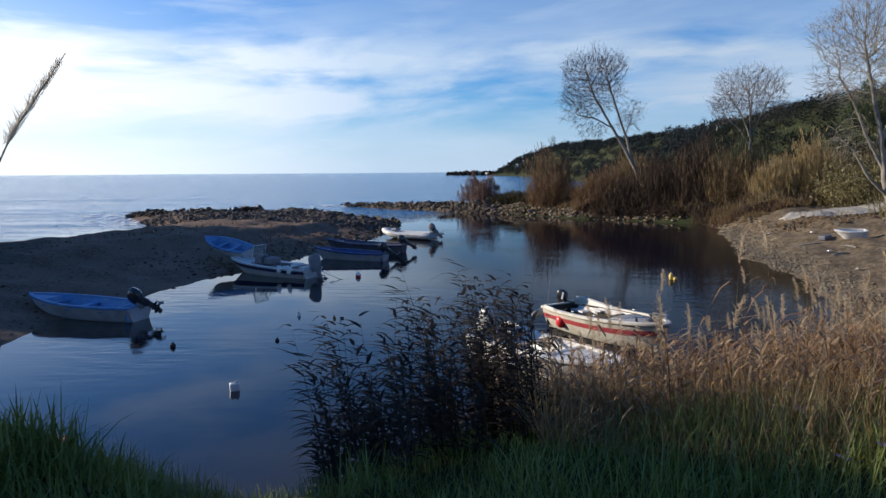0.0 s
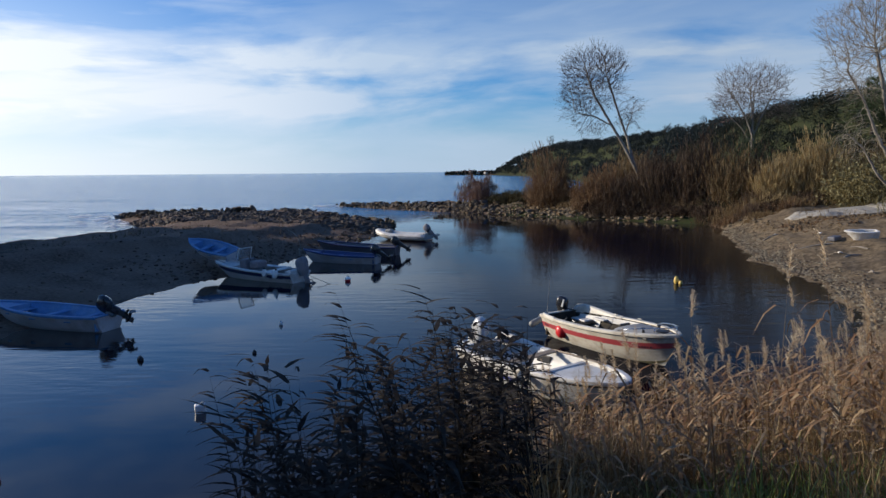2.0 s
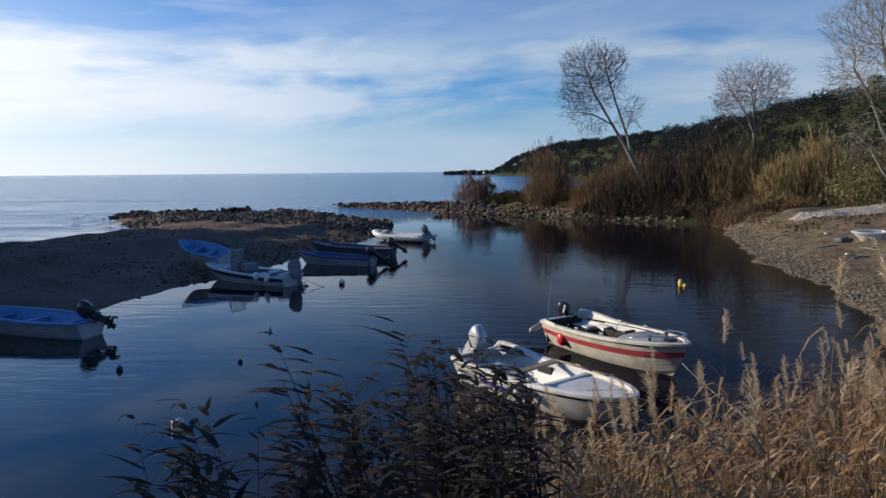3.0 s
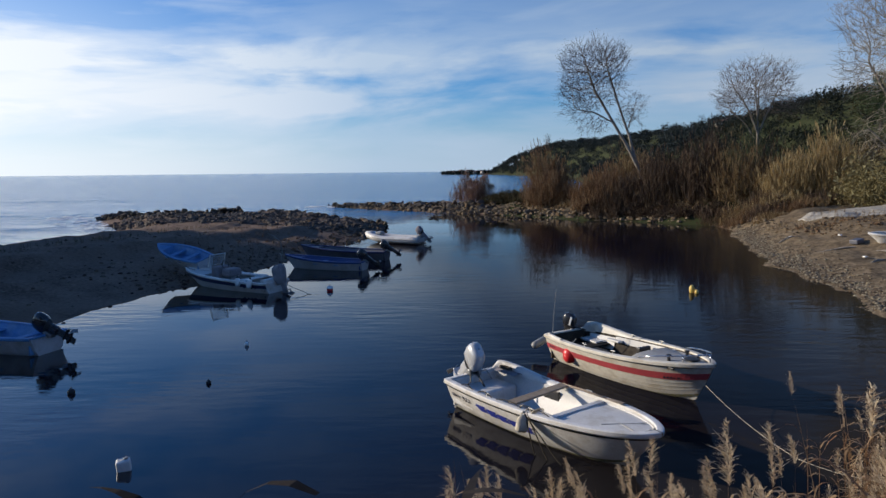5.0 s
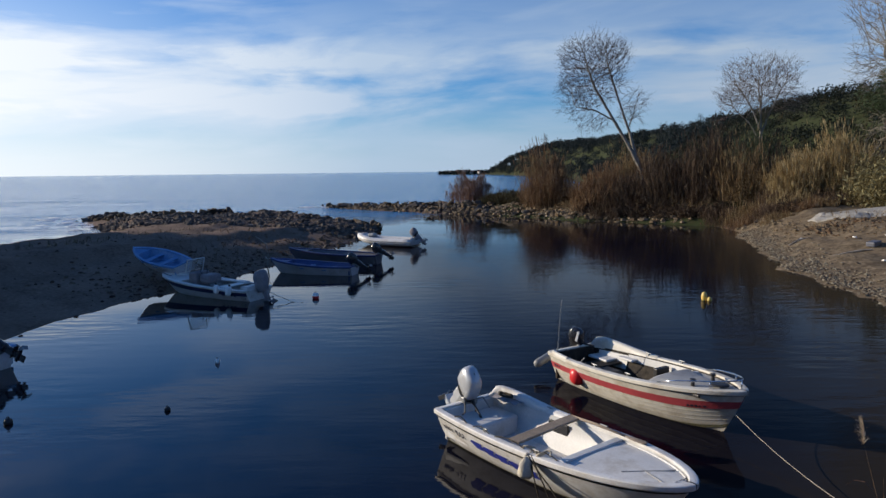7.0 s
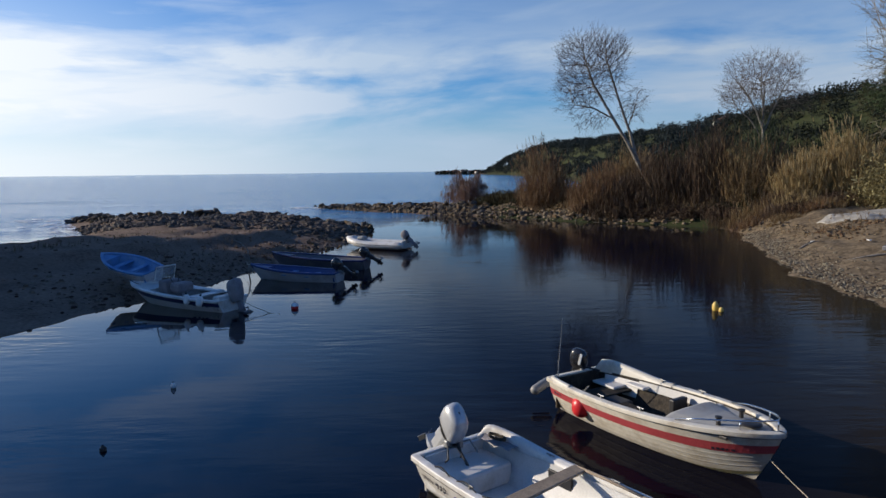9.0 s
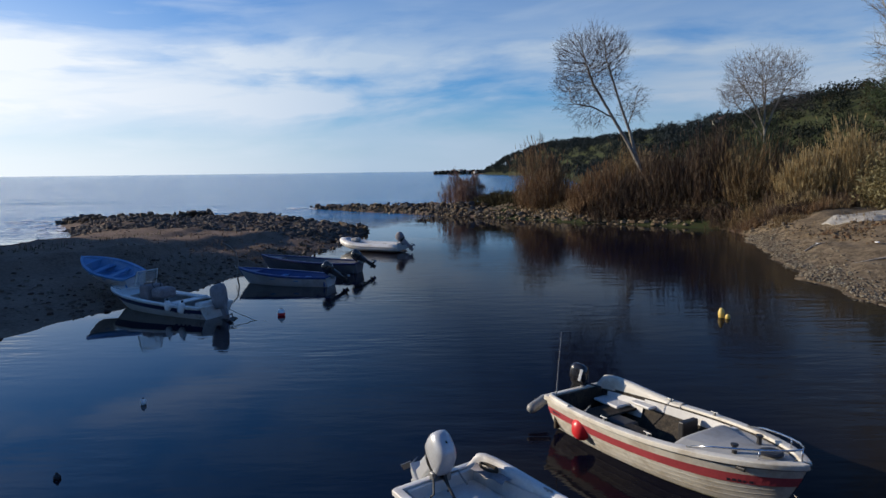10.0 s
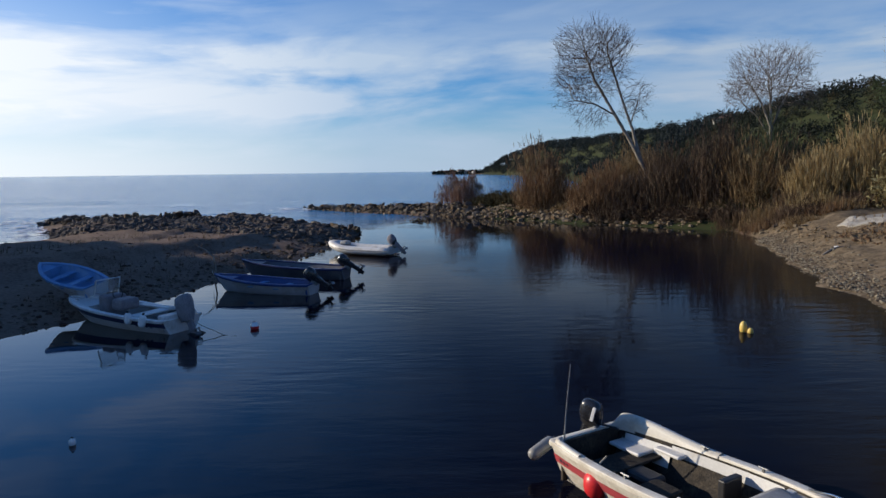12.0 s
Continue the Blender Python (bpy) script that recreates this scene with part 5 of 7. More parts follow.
def bag():
    p = on_boat(WHITE, WHITE_LINES.at(0.535, -0.07, -0.14, -1))
    e = empty("canvas_bag", Matrix.Translation(p), "cream canvas bag hanging from the gunwale of the white boat", "bag")
    v, f = lathe([(0.02, 0.12), (0.05, 0.10), (0.085, 0.05), (0.10, -0.03), (0.105, -0.10), (0.08, -0.14), (0.0, -0.145)], 12)
    v = [Vector((q[0], q[1] * 0.75, q[2])) + Vector(noise.noise_vector(Vector(q) * 12)) * 0.03 for q in v]
    part("sack", (v, f), M_BAG, e, smooth=True)
    top = on_boat(WHITE, WHITE_LINES.at(0.535, 0.04, 0.05, -1)) - p
    part("cord", tube(((0, 0, 0.15), top * 0.7 + Vector((0, 0, 0.03)), top), 0.012, 6), M_ROPE, e)


bag()


def oar():
    """A weathered oar laid along the port gunwale."""
    ends = [on_boat(WHITE, WHITE_LINES.at(q, 0.07, 0.055, 1)) for q in (0.40, 0.74)]
    d = ends[1] - ends[0]
    e = empty("oar", Matrix.Translation(ends[0]), "weathered wooden oar lying along the white boat's gunwale", "oar")
    part("shaft", tube((Vector(), d * 0.35 + Vector((0, 0, 0.012)), d * 0.75), (0.022, 0.021, 0.018), 8), M_WOOD, e, smooth=True)
    u = d.normalized()
    side = u.cross(Vector((0, 0, 1))).normalized()
    v = []
    for t, w in ((0.74, 0.018), (0.80, 0.045), (0.90, 0.065), (0.98, 0.06), (1.0, 0.03)):
        for a, z in ((1, 0), (0.4, 0.012), (-0.4, 0.012), (-1, 0), (-0.4, -0.008), (0.4, -0.008)):
            v.append(d * t + side * w * a + Vector((0, 0, z)))
    part("blade", (v, grid_faces(5, 6, True) + [(0, 1, 2, 3, 4, 5), (29, 28, 27, 26, 25, 24)]), M_WOOD, e)


oar()
W = lambda s, off, dz: on_boat(WHITE, WHITE_LINES.at(s, off, dz, -1))
rope("mooring_rope", (on_boat(RED, RED_LINES.outer(0.997, 0.45, 1)), (5.66, 13.6, 0.10), (6.5, 12.4, 0.25), (8.2, 10.8, 1.3)), 0.0045, "pale mooring rope from the striped boat to the bank", 0.08)
rope("mooring_rope", ((6.3, 12.7, 0.2), (7.4, 11.9, 0.75), (9.3, 11.2, 1.4)), 0.0045, "second pale mooring rope running to the bank", 0.08)
for i, (s0, s1) in enumerate(((0.54, 0.60), (0.55, 0.66), (0.53, 0.72))):
    a, c = W(s0, -0.02, 0.03), W(s1, -0.05, -0.60)
    c.z = -0.02
    rope("mooring_rope", (a, a.lerp(c, 0.5) + Vector((-0.02, -0.05, 0.03)), c), 0.010, "dark wet rope hanging from the white boat's side", 0.02).data.materials[0] = M_WETROPE
for i in range(4):
    pts = [W(0.50 + 0.012 * j + 0.01 * i, 0.05 - 0.06 * math.sin(j * 1.4 + i), 0.06 + 0.05 * math.sin(j * 0.9 + i)) for j in range(8)]
    rope("rope_tangle", pts, 0.011, "tangle of rope lashed at the white boat's gunwale", 0.0)
rope("mooring_rope", ((-5.5, 28.7, 0.5), (-4.6, 28.4, 0.1), (-4.0, 28.2, 0.0)), 0.012, "thin stern rope running into the water", 0.05)
rope("mooring_rope", ((-6.75, 35.35, 0.7), (-7.1, 36.2, 0.5), (-7.5, 37.4, 0.45)), 0.012, "thin bow rope tied to a stick on the bank", 0.05)


def stick():
    z = on_ground(-7.5, 37.6)
    e = tagged(part("driftwood_stick", tube(((-7.5, 37.6, z - 0.1), (-7.42, 37.6, z + 0.5), (-7.5, 37.6, z + 0.95), (-7.8, 37.6, z + 1.25), (-8.1, 37.65, z + 1.38)), (0.035, 0.032, 0.028, 0.022, 0.012), 7), M_BARK), "pale crooked driftwood stick standing in the bank", "stick")


stick()


def beach_bits():
    """Driftwood, scraps and a dark tyre-like lump on the beach."""
    r = random.Random(4)
    for x, y, l, a in ((18.2, 31.5, 1.3, 25), (19.8, 35.2, 1.6, 160), (17.0, 27.5, 0.9, 70), (18.6, 40.0, 1.1, 10), (20.2, 33.0, 0.8, 120)):
        z = on_ground(x, y)
        c, s = math.cos(radians(a)), math.sin(radians(a))
        tagged(part("driftwood", tube([(x + c * l * t, y + s * l * t, on_ground(x + c * l * t, y + s * l * t) + 0.03 + 0.03 * math.sin(5 * t)) for t in (0, 0.3, 0.6, 1)], (0.04, 0.05, 0.04, 0.02), 6), M_BARK), "bleached driftwood branch on the gravel", "driftwood", "driftwood on the beach")
    for x, y in ((18.9, 33.0), (20.6, 37.8), (19.6, 40.6)):
        z = on_ground(x, y)
        v, f = box((0, 0, 0), (0.24, 0.14, 0.07), 0.025)
        v = [p + Vector(noise.noise_vector(p * 6)) * 0.05 for p in v]
        tagged(part("plastic_scrap", (v, f), M_PLASTIC, None, at=pose(x, y, z + 0.05, 0, 8, r.uniform(0, 360))), "white plastic scrap washed up on the beach", "litter", "litter on the beach")
    x, y = 20.2, 35.75
    tagged(part("dark_crate", box((0, 0, 0.11), (0.62, 0.4, 0.22), 0.05), M_HULL_DARK, None, at=pose(x, y, on_ground(x, y), 0, -6, 30)), "dark plastic crate beside the beached dinghy", "crate")


beach_bits()


def slab():
    """The broken concrete ramp at the head of the beach."""
    e = empty("concrete_ramp", pose(0, 0, 0), "cracked pale concrete ramp at the head of the beach", "ramp", kind="structure")
    top = ((22.5, 45.4, 1.12), (24.3, 46.6, 1.28), (26.4, 47.2, 1.52), (29.0, 47.6, 1.9), (36.0, 50.0, 2.6))
    low = ((22.5, 44.5, 1.08), (23.4, 43.3, 1.24), (25.6, 42.9, 1.48), (28.6, 43.8, 1.8), (36.0, 46.0, 2.5))
    lift = lambda p: max(p[2], on_ground(p[0], p[1]) + 0.05)
    for i in range(4):
        c = [top[i], top[i + 1], low[i + 1], low[i]]
        z = [lift(p) for p in c]
        v = []
        n = 6
        for a in range(n):
            for b in range(n):
                u, w = 0.008 + 0.984 * a / (n - 1), b / (n - 1)
                pt = [(c[0][k] * (1 - u) + c[1][k] * u) * (1 - w) + (c[3][k] * (1 - u) + c[2][k] * u) * w for k in (0, 1)]
                zz = (z[0] * (1 - u) + z[1] * u) * (1 - w) + (z[3] * (1 - u) + z[2] * u) * w
                edge = 0.22 if b in (0, n - 1) else 0.0
                pt[1] += edge * noise.noise(Vector((pt[0] * 1.7, pt[1] * 1.7, 3.0)))
                v.append((pt[0], pt[1], max(zz, on_ground(pt[0], pt[1]) + 0.04)))
        rim = [b for b in range(n)] + [a * n + n - 1 for a in range(1, n)] + [(n - 1) * n + b for b in range(n - 2, -1, -1)] + [a * n for a in range(n - 2, 0, -1)]
        k0 = len(v)
        v += [(v[k][0], v[k][1], v[k][2] - 0.45) for k in rim]
        m = len(rim)
        f = [q[::-1] for q in grid_faces(n, n)] + [(rim[k], rim[(k + 1) % m], k0 + (k + 1) % m, k0 + k) for k in range(m)]
        part("slab", (v, f), M_CONC, e)


slab()


# ---- rocks ----
def rock_mesh(name, seed, mat, sub=2):
    bm = bmesh.new()
    bmesh.ops.create_icosphere(bm, subdivisions=sub, radius=0.5)
    r = random.Random(seed)
    off = Vector((r.uniform(-50, 50), r.uniform(-50, 50), r.uniform(-50, 50)))
    cuts = [(Vector((r.gauss(0, 1), r.gauss(0, 1), r.gauss(0, 1))).normalized(), r.uniform(0.16, 0.36)) for _ in range(10)]
    for v in bm.verts:
        p = v.co.copy()
        for n, d in cuts:
            over = p.dot(n) - d
            if over > 0:
                p -= n * over
        p += p.normalized() * 0.07 * noise.noise(p * 4 + off)
        v.co = p
    me = bpy.data.meshes.new(name)
    bm.to_mesh(me)
    bm.free()
    me.materials.append(mat)
    return me


ROCKS = [rock_mesh("boulder", 10 + i, M_ROCK, 1) for i in range(9)]
ROCKS_PALE = [rock_mesh("boulder", 30 + i, M_ROCK_PALE, 1) for i in range(7)]


def rock_bank(name, label, line, n, width, lo, hi, seed, pale=0.2, heap=0.3):
    """Boulders heaped along a line, each one an object of its own."""
    r = random.Random(seed)
    e = empty(name, pose(0, 0, 0), label, "rocks")
    seg = [(Vector(a), Vector(b), (Vector(b) - Vector(a)).length) for a, b in zip(line, line[1:])]
    total = sum(s[2] for s in seg)
    for i in range(n):
        d = r.uniform(0, total)
        for a, b, l in seg:
            if d < l:
                break
            d -= l
        p = a.lerp(b, d / l)
        t = (b - a).normalized()
        off = r.gauss(0, 0.42) * width
        x, y = p.x - t.y * off, p.y + t.x * off
        size = lo + (hi - lo) * r.random() ** 3
        z = max(on_ground(x, y), -0.12) + heap * max(0, 1 - abs(off) / width) * r.random()
        ob = new("boulder", r.choice(ROCKS_PALE if r.random() < pale else ROCKS))
        ob.parent = e
        ob.matrix_basis = pose(x, y, z + size * 0.08, r.gauss(0, 22), r.gauss(0, 22), r.uniform(0, 360)) @ Matrix.Diagonal((size * r.uniform(0.8, 1.4), size, size * r.uniform(0.45, 0.8), 1))
    return e


rock_bank("rock_jetty", "low jetty of dark and tawny boulders reaching into the sea", ((-13.5, 90.5), (-8, 86.5), (-2, 80.5), (3, 76.5), (6, 73.3)), 298, 1.5, 0.38, 1.15, 1, 0.3, 0.45)
rock_bank("rock_shore", "tawny boulders along the far shore below the canes", ((1, 76.3), (6.2, 71.8), (9.6, 69.0), (12.5, 64.8), (15.0, 62.6)), 298, 0.9, 0.22, 0.75, 2, 0.55, 0.2)
rock_bank("rock_heap", "heap of dark boulders on the sea side of the spit", ((-32.5, 71.5), (-29, 68.6), (-26, 67.6), (-22.5, 66.6), (-17, 65.5)), 299, 1.9, 0.40, 1.15, 3, 0.25, 0.40)
rock_bank("rock_spit_tip", "dark boulders around the tip of the spit", ((-3.9, 57.0), (-6, 60), (-10.5, 63), (-16, 66.5)), 280, 1.3, 0.32, 1.05, 4, 0.3, 0.35)
rock_bank("rock_spit_shore", "scattered stones on the inner shore of the spit", ((-4.2, 55.5), (-5.0, 50), (-6.0, 45), (-7.2, 40)), 150, 1.6, 0.12, 0.55, 5, 0.45, 0.1)
rock_bank("rock_path_edge", "stones along the sea side of the spit", ((-23, 54), (-21, 48), (-22.5, 38)), 40, 0.8, 0.3, 0.9, 6, 0.2, 0.1)


rock_bank("earth_bank_stones", "brown stones and clods on the eroded bank above the beach", ((21.6, 54.5), (22.2, 50.5), (21.6, 46.6), (21.4, 44.0)), 130, 0.8, 0.10, 0.42, 7, 0.75, 0.12)


def pebbles(name, label, n, region, seed, lo, hi, mat):
    """Loose stones too many to count, one mesh."""
    r = np.random.RandomState(seed)
    x, y = region(r, n)
    z = ground_height(x, y)
    keep = z > -0.1
    x, y, z = x[keep], y[keep], z[keep]
    n = len(x)
    ring = [(math.cos(k * 1.2566), math.sin(k * 1.2566)) for k in range(5)]
    base = np.array([(a, b, 0) for a, b in ring] + [(0.72 * a, 0.72 * b, 0.48) for a, b in ring] + [(0.05, 0.05, 0.66)])
    tri = np.array([t for k in range(5) for t in ((k, (k + 1) % 5, 5 + k), ((k + 1) % 5, 5 + (k + 1) % 5, 5 + k), (5 + k, 5 + (k + 1) % 5, 10))])
    s = lo + (hi - lo) * r.rand(n) ** 3
    a = r.rand(n) * 6.283
    jit = (1 + 0.3 * (r.rand(n, 11, 3) - 0.5)) * (1 + 0.5 * (r.rand(n, 1, 3) - 0.5))
    b = base[None] * jit * s[:, None, None]
    ca, sa = np.cos(a)[:, None], np.sin(a)[:, None]
    v = np.stack([b[..., 0] * ca - b[..., 1] * sa + x[:, None], b[..., 0] * sa + b[..., 1] * ca + y[:, None], b[..., 2] + z[:, None]], -1)
    f = tri[None] + (np.arange(n) * 11)[:, None, None]
    tagged(new(name, quick(name, v.reshape(-1, 3), f.reshape(-1, 3), mat)), label, "pebbles", kind="stuff")


def beach_region(r, n):
    t = r.rand(n)
    xs = np.interp(t, np.linspace(0, 1, 7), [20.6, 19.0, 17.2, 15.7, 14.8, 13.2, 10.7])
    ys = np.interp(t, np.linspace(0, 1, 7), [50.5, 46.0, 40.2, 34.6, 29, 23, 19.6])
    return xs + np.abs(r.randn(n)) * 1.05 - 0.2, ys + r.randn(n) * 0.5


def spit_region(r, n):
    t = r.rand(n)
    xs = np.interp(t, np.linspace(0, 1, 6), [-9.9, -8.2, -7.0, -5.5, -4.6, -3.9])
    ys = np.interp(t, np.linspace(0, 1, 6), [28.6, 33.4, 37.5, 45.0, 50.5, 56])
    return xs - np.abs(r.randn(n)) * 1.9 - 0.1, ys + r.randn(n) * 0.6


pebbles("beach_gravel", "grey and tan gravel along the beach waterline", 9500, beach_region, 1, 0.025, 0.08, M_PEBBLE)
pebbles("earth_clods", "brown clods of earth on the eroded upper beach", 1100, lambda r, n: (20.6 + 7.5 * r.rand(n) ** 1.3, 38.0 + 5.4 * r.rand(n) ** 0.6), 6, 0.02, 0.15, M_EARTH)


def jetty_region(r, n):
    t = r.rand(n)
    xs = np.interp(t, [0, 0.2, 0.4, 0.6, 0.8, 1], [-12.5, -5.5, 2.2, 9.4, 14.3, 19.5])
    ys = np.interp(t, [0, 0.2, 0.4, 0.6, 0.8, 1], [89.5, 82.8, 75.6, 69.2, 63.4, 58.8])
    return xs + r.randn(n) * 0.9 + 0.5, ys + r.randn(n) * 0.9 + 0.5


pebbles("jetty_rubble", "tawny rubble between the boulders of the jetty and far shore", 2600, jetty_region, 3, 0.08, 0.34, M_ROCK_PALE)
pebbles("spit_rubble", "dark rubble over the tip of the spit", 5200, lambda r, n: (-4 - 24 * r.rand(n) ** 1.1, 49 + 18 * r.rand(n)), 4, 0.06, 0.30, M_ROCK)
pebbles("bank_clods", "clods and litter on the dark earth bank", 1500, lambda r, n: (-9 - 14 * r.rand(n), 18 + 34 * r.rand(n)), 5, 0.015, 0.09, M_CLOD)
pebbles("spit_gravel", "small stones strewn over the spit's inner shore", 2000, spit_region, 2, 0.02, 0.11, M_CLOD)


def foam():
    """Broken white water where the swell meets the stones."""
    r = np.random.RandomState(9)
    b = []
    f = []
    for cx, cy, sx, sy, n in ((-31.5, 66.5, 1.4, 1.6, 34), (-27.5, 61.5, 0.8, 1.6, 26), (-36.5, 73.0, 1.4, 1.2, 18), (-24.0, 53.5, 0.5, 2.2, 14), (-14.5, 91.0, 1.6, 0.8, 30), (-23.0, 39.0, 0.5, 3.0, 30)):
        for i in range(n):
            x, y = cx + r.randn() * sx, cy + r.randn() * sy
            s = 0.10 + 0.35 * r.rand() ** 2
            k = len(b)
            for j in range(7):
                a = j * 0.898 + r.rand() * 0.3
                q = s * (0.6 + 0.6 * r.rand())
                b.append((x + q * 1.8 * math.cos(a), y + q * 0.7 * math.sin(a), 0.02))
            b.append((x, y, 0.05 + 0.10 * s))
            f += [(k + j, k + (j + 1) % 7, k + 7) for j in range(7)]
    tagged(new("sea_foam", quick("sea_foam", np.array(b), np.array(f), M_FOAM)), "white foam of small waves around the outer rocks", "foam", kind="stuff")


foam()

# ---- plants ----
class Blades:
    """Gathers many narrow curved blades into one triangle mesh."""

    def __init__(self):
        self.v, self.f, self.n = [], [], 0

    def add(self, P, L, az, out, up, droop, width, k=3, twist=None, base=0.6):
        """From P, each runs L long towards az: out sideways, up, and down by droop at the tip."""
        n = len(P)
        L, az, out, up, droop, width = (np.broadcast_to(np.asarray(q, float), (n,)) for q in (L, az, out, up, droop, width))
        d = np.stack([np.cos(az), np.sin(az), 0 * az], -1)
        wa = az + (np.pi / 2 if twist is None else twist)
        wd = np.stack([np.cos(wa), np.sin(wa), 0 * wa], -1)
        rows = []
        for i in range(k):
            t = i / k
            c = P + d * (L * out * t)[:, None]
            c[:, 2] += L * (up * t - droop * t * t)
            w = width * (base + (1 - base) * math.sin(math.pi * min(t * 1.5 + 0.1, 1))) * 0.5 * (1 if t < 0.7 else 0.75)
            rows += [c - wd * w[:, None], c + wd * w[:, None]]
        c = P + d * (L * out)[:, None]
        c[:, 2] += L * (up - droop)
        rows.append(c)
        v = np.stack(rows, 1)
        m = 2 * k + 1
        tri = []
        for i in range(k - 1):
            a = 2 * i
            tri += [(a, a + 1, a + 3), (a, a + 3, a + 2)]
        tri.append((2 * k - 2, 2 * k - 1, 2 * k))
        f = np.array(tri)[None] + (self.n + np.arange(n) * m)[:, None, None]
        self.v.append(v.reshape(-1, 3))
        self.f.append(f.reshape(-1, 3))
        self.n += n * m
        return c

    def tris(self, v):
        """Loose triangles, (n, 3, 3)."""
        n = len(v)
        self.v.append(v.reshape(-1, 3))
        self.f.append(self.n + np.arange(n * 3).reshape(n, 3))
        self.n += n * 3

    def mesh(self, name, mat):
        return quick(name, np.concatenate(self.v), np.concatenate(self.f), mat)


def leaf_cloud(b, r, centre, radius, n, size, flat=0.8):
    """Leaves in the outer half of a lumpy ellipsoid."""
    d = r.randn(n, 3)
    d /= np.linalg.norm(d, axis=1)[:, None]
    lump = 0.72 + 0.28 * np.sin(d[:, 0] * 5 + centre[0]) * np.cos(d[:, 1] * 4 + centre[1] * 1.7 + d[:, 2] * 3)
    p = centre + d * (radius * (0.45 + 0.55 * r.rand(n) ** 0.5) * lump)[:, None] * np.array([1, 1, flat])
    o = r.randn(n, 3, 3) * size * (0.5 + r.rand(n))[:, None, None]
    b.tris(p[:, None, :] + o)


def cane_bed(name, label, corners, n, h0, h1, seed, mat, leaves=7, lean=0.22, top=None, width=0.03, leaf=0.55, inner=1.0):
    """A thicket of tall canes over a four-cornered patch of ground."""
    r = np.random.RandomState(seed)
    c = np.array(corners, float)
    u, v = r.rand(n), r.rand(n)
    if inner != 1.0:
        # a round clump: thick at the heart
        ra, an = r.rand(n) ** 0.6, r.rand(n) * 6.283
        u, v = 0.5 + 0.5 * ra * np.cos(an), 0.5 + 0.5 * ra * np.sin(an)
    p = (c[0] * (1 - u)[:, None] + c[1] * u[:, None]) * (1 - v)[:, None] + (c[3] * (1 - u)[:, None] + c[2] * u[:, None]) * v[:, None]
    p += r.randn(n, 2) * 0.25
    z = np.maximum(ground_height(p[:, 0], p[:, 1]), 0.0)
    P = np.column_stack([p, z - 0.1])
    edge = np.clip(np.hypot(2 * u - 1, 2 * v - 1), 0, 1)
    dome = 1 - (0.42 if inner == 1.0 else 0.68) * edge ** 2.2
    H = (h0 + (h1 - h0) * r.rand(n)) * dome * (0.82 + 0.38 * value_noise(p[:, 0] / 1.1 + seed, p[:, 1] / 1.1, seed))
    mid = c.mean(0)
    az = np.arctan2(p[:, 1] - mid[1], p[:, 0] - mid[0]) + r.randn(n) * 0.8
    ln = lean * (0.3 + 1.2 * edge) * r.rand(n) * 1.3
    b = Blades()
    b.add(P, H, az, ln, 1.0, 0.12 * ln, width, 3, r.rand(n) * 3.1)
    for j in range(leaves):
        t = 0.25 + 0.75 * r.rand(n)
        d = np.stack([np.cos(az), np.sin(az)], -1)
        q = P.copy()
        q[:, :2] += d * (H * ln * t)[:, None]
        q[:, 2] += H * (t - 0.12 * ln * t * t)
        b.add(q, leaf * (0.5 + r.rand(n)), r.rand(n) * 6.283, 0.30 + 0.3 * r.rand(n), 0.85, 0.2 + 0.5 * r.rand(n), width * 1.05, 2, r.rand(n) * 3.1)
    # plumes at the tops
    q = P.copy()
    d = np.stack([np.cos(az), np.sin(az)], -1)
    q[:, :2] += d * (H * ln)[:, None]
    q[:, 2] += H * (1 - 0.12 * ln)
    for j in range(2):
        b.add(q - np.array([0, 0, 0.25]), 0.6, az + r.randn(n) * 0.6, 0.18, 0.95, 0.1, width * 1.5, 2, r.rand(n) * 3.1)
    tagged(new(name, b.mesh(name, mat)), label, "canes", kind="stuff")


# far shore, from the jetty towards the beach
CORES = []


def clump(label, x, y, rx, ry, n, h, seed, mat, lean=0.28, leaves=7):
    CORES.append((x, y, rx, ry, h, seed))
    cane_bed("cane_clump", label, ((x - rx, y - ry), (x + rx, y - ry), (x + rx, y + ry), (x - rx, y + ry)), n, h * 0.72, h * 1.12, seed, mat, leaves, lean, inner=0.5)


cane_bed("cane_clump", "reddish brown upright canes on the root of the jetty", ((1.7, 80.4), (3.8, 77.4), (6.6, 77.6), (5.0, 80.8)), 620, 3.3, 4.0, 11, M_CANE_RED, 5, 0.07)
clump("round tawny cane clump above the boulder shore", 11.5, 71.2, 2.25, 2.2, 1400, 5.3, 12, M_CANE_RUST, 0.32)
clump("low tawny canes and brush above the boulder shore", 15.3, 66.0, 2.4, 2.2, 1200, 3.6, 13, M_CANE_RUST, 0.34)
clump("rusty brown brush above the boulder shore", 16.6, 63.6, 2.6, 1.8, 800, 2.4, 27, M_CANE_BROWN, 0.4)
clump("tawny canes round the foot of the leaning tree", 18.8, 67.8, 2.2, 2.0, 1100, 6.0, 14, M_CANE, 0.28)
clump("dense brown canes at the water's edge", 20.2, 62.9, 2.5, 2.3, 1400, 6.2, 15, M_CANE_BROWN, 0.25)
clump("dark brown canes in the corner of the cove", 22.6, 61.0, 2.1, 2.0, 1100, 6.4, 28, M_CANE_BROWN, 0.22)
clump("leaning grey brown canes beside the cove corner", 24.3, 58.6, 1.3, 1.5, 480, 6.3, 16, M_CANE, 0.45)
clump("green canes in front of the far bare tree", 27.3, 62.2, 1.6, 1.5, 480, 6.4, 17, M_CANE_GREEN, 0.25, 9)
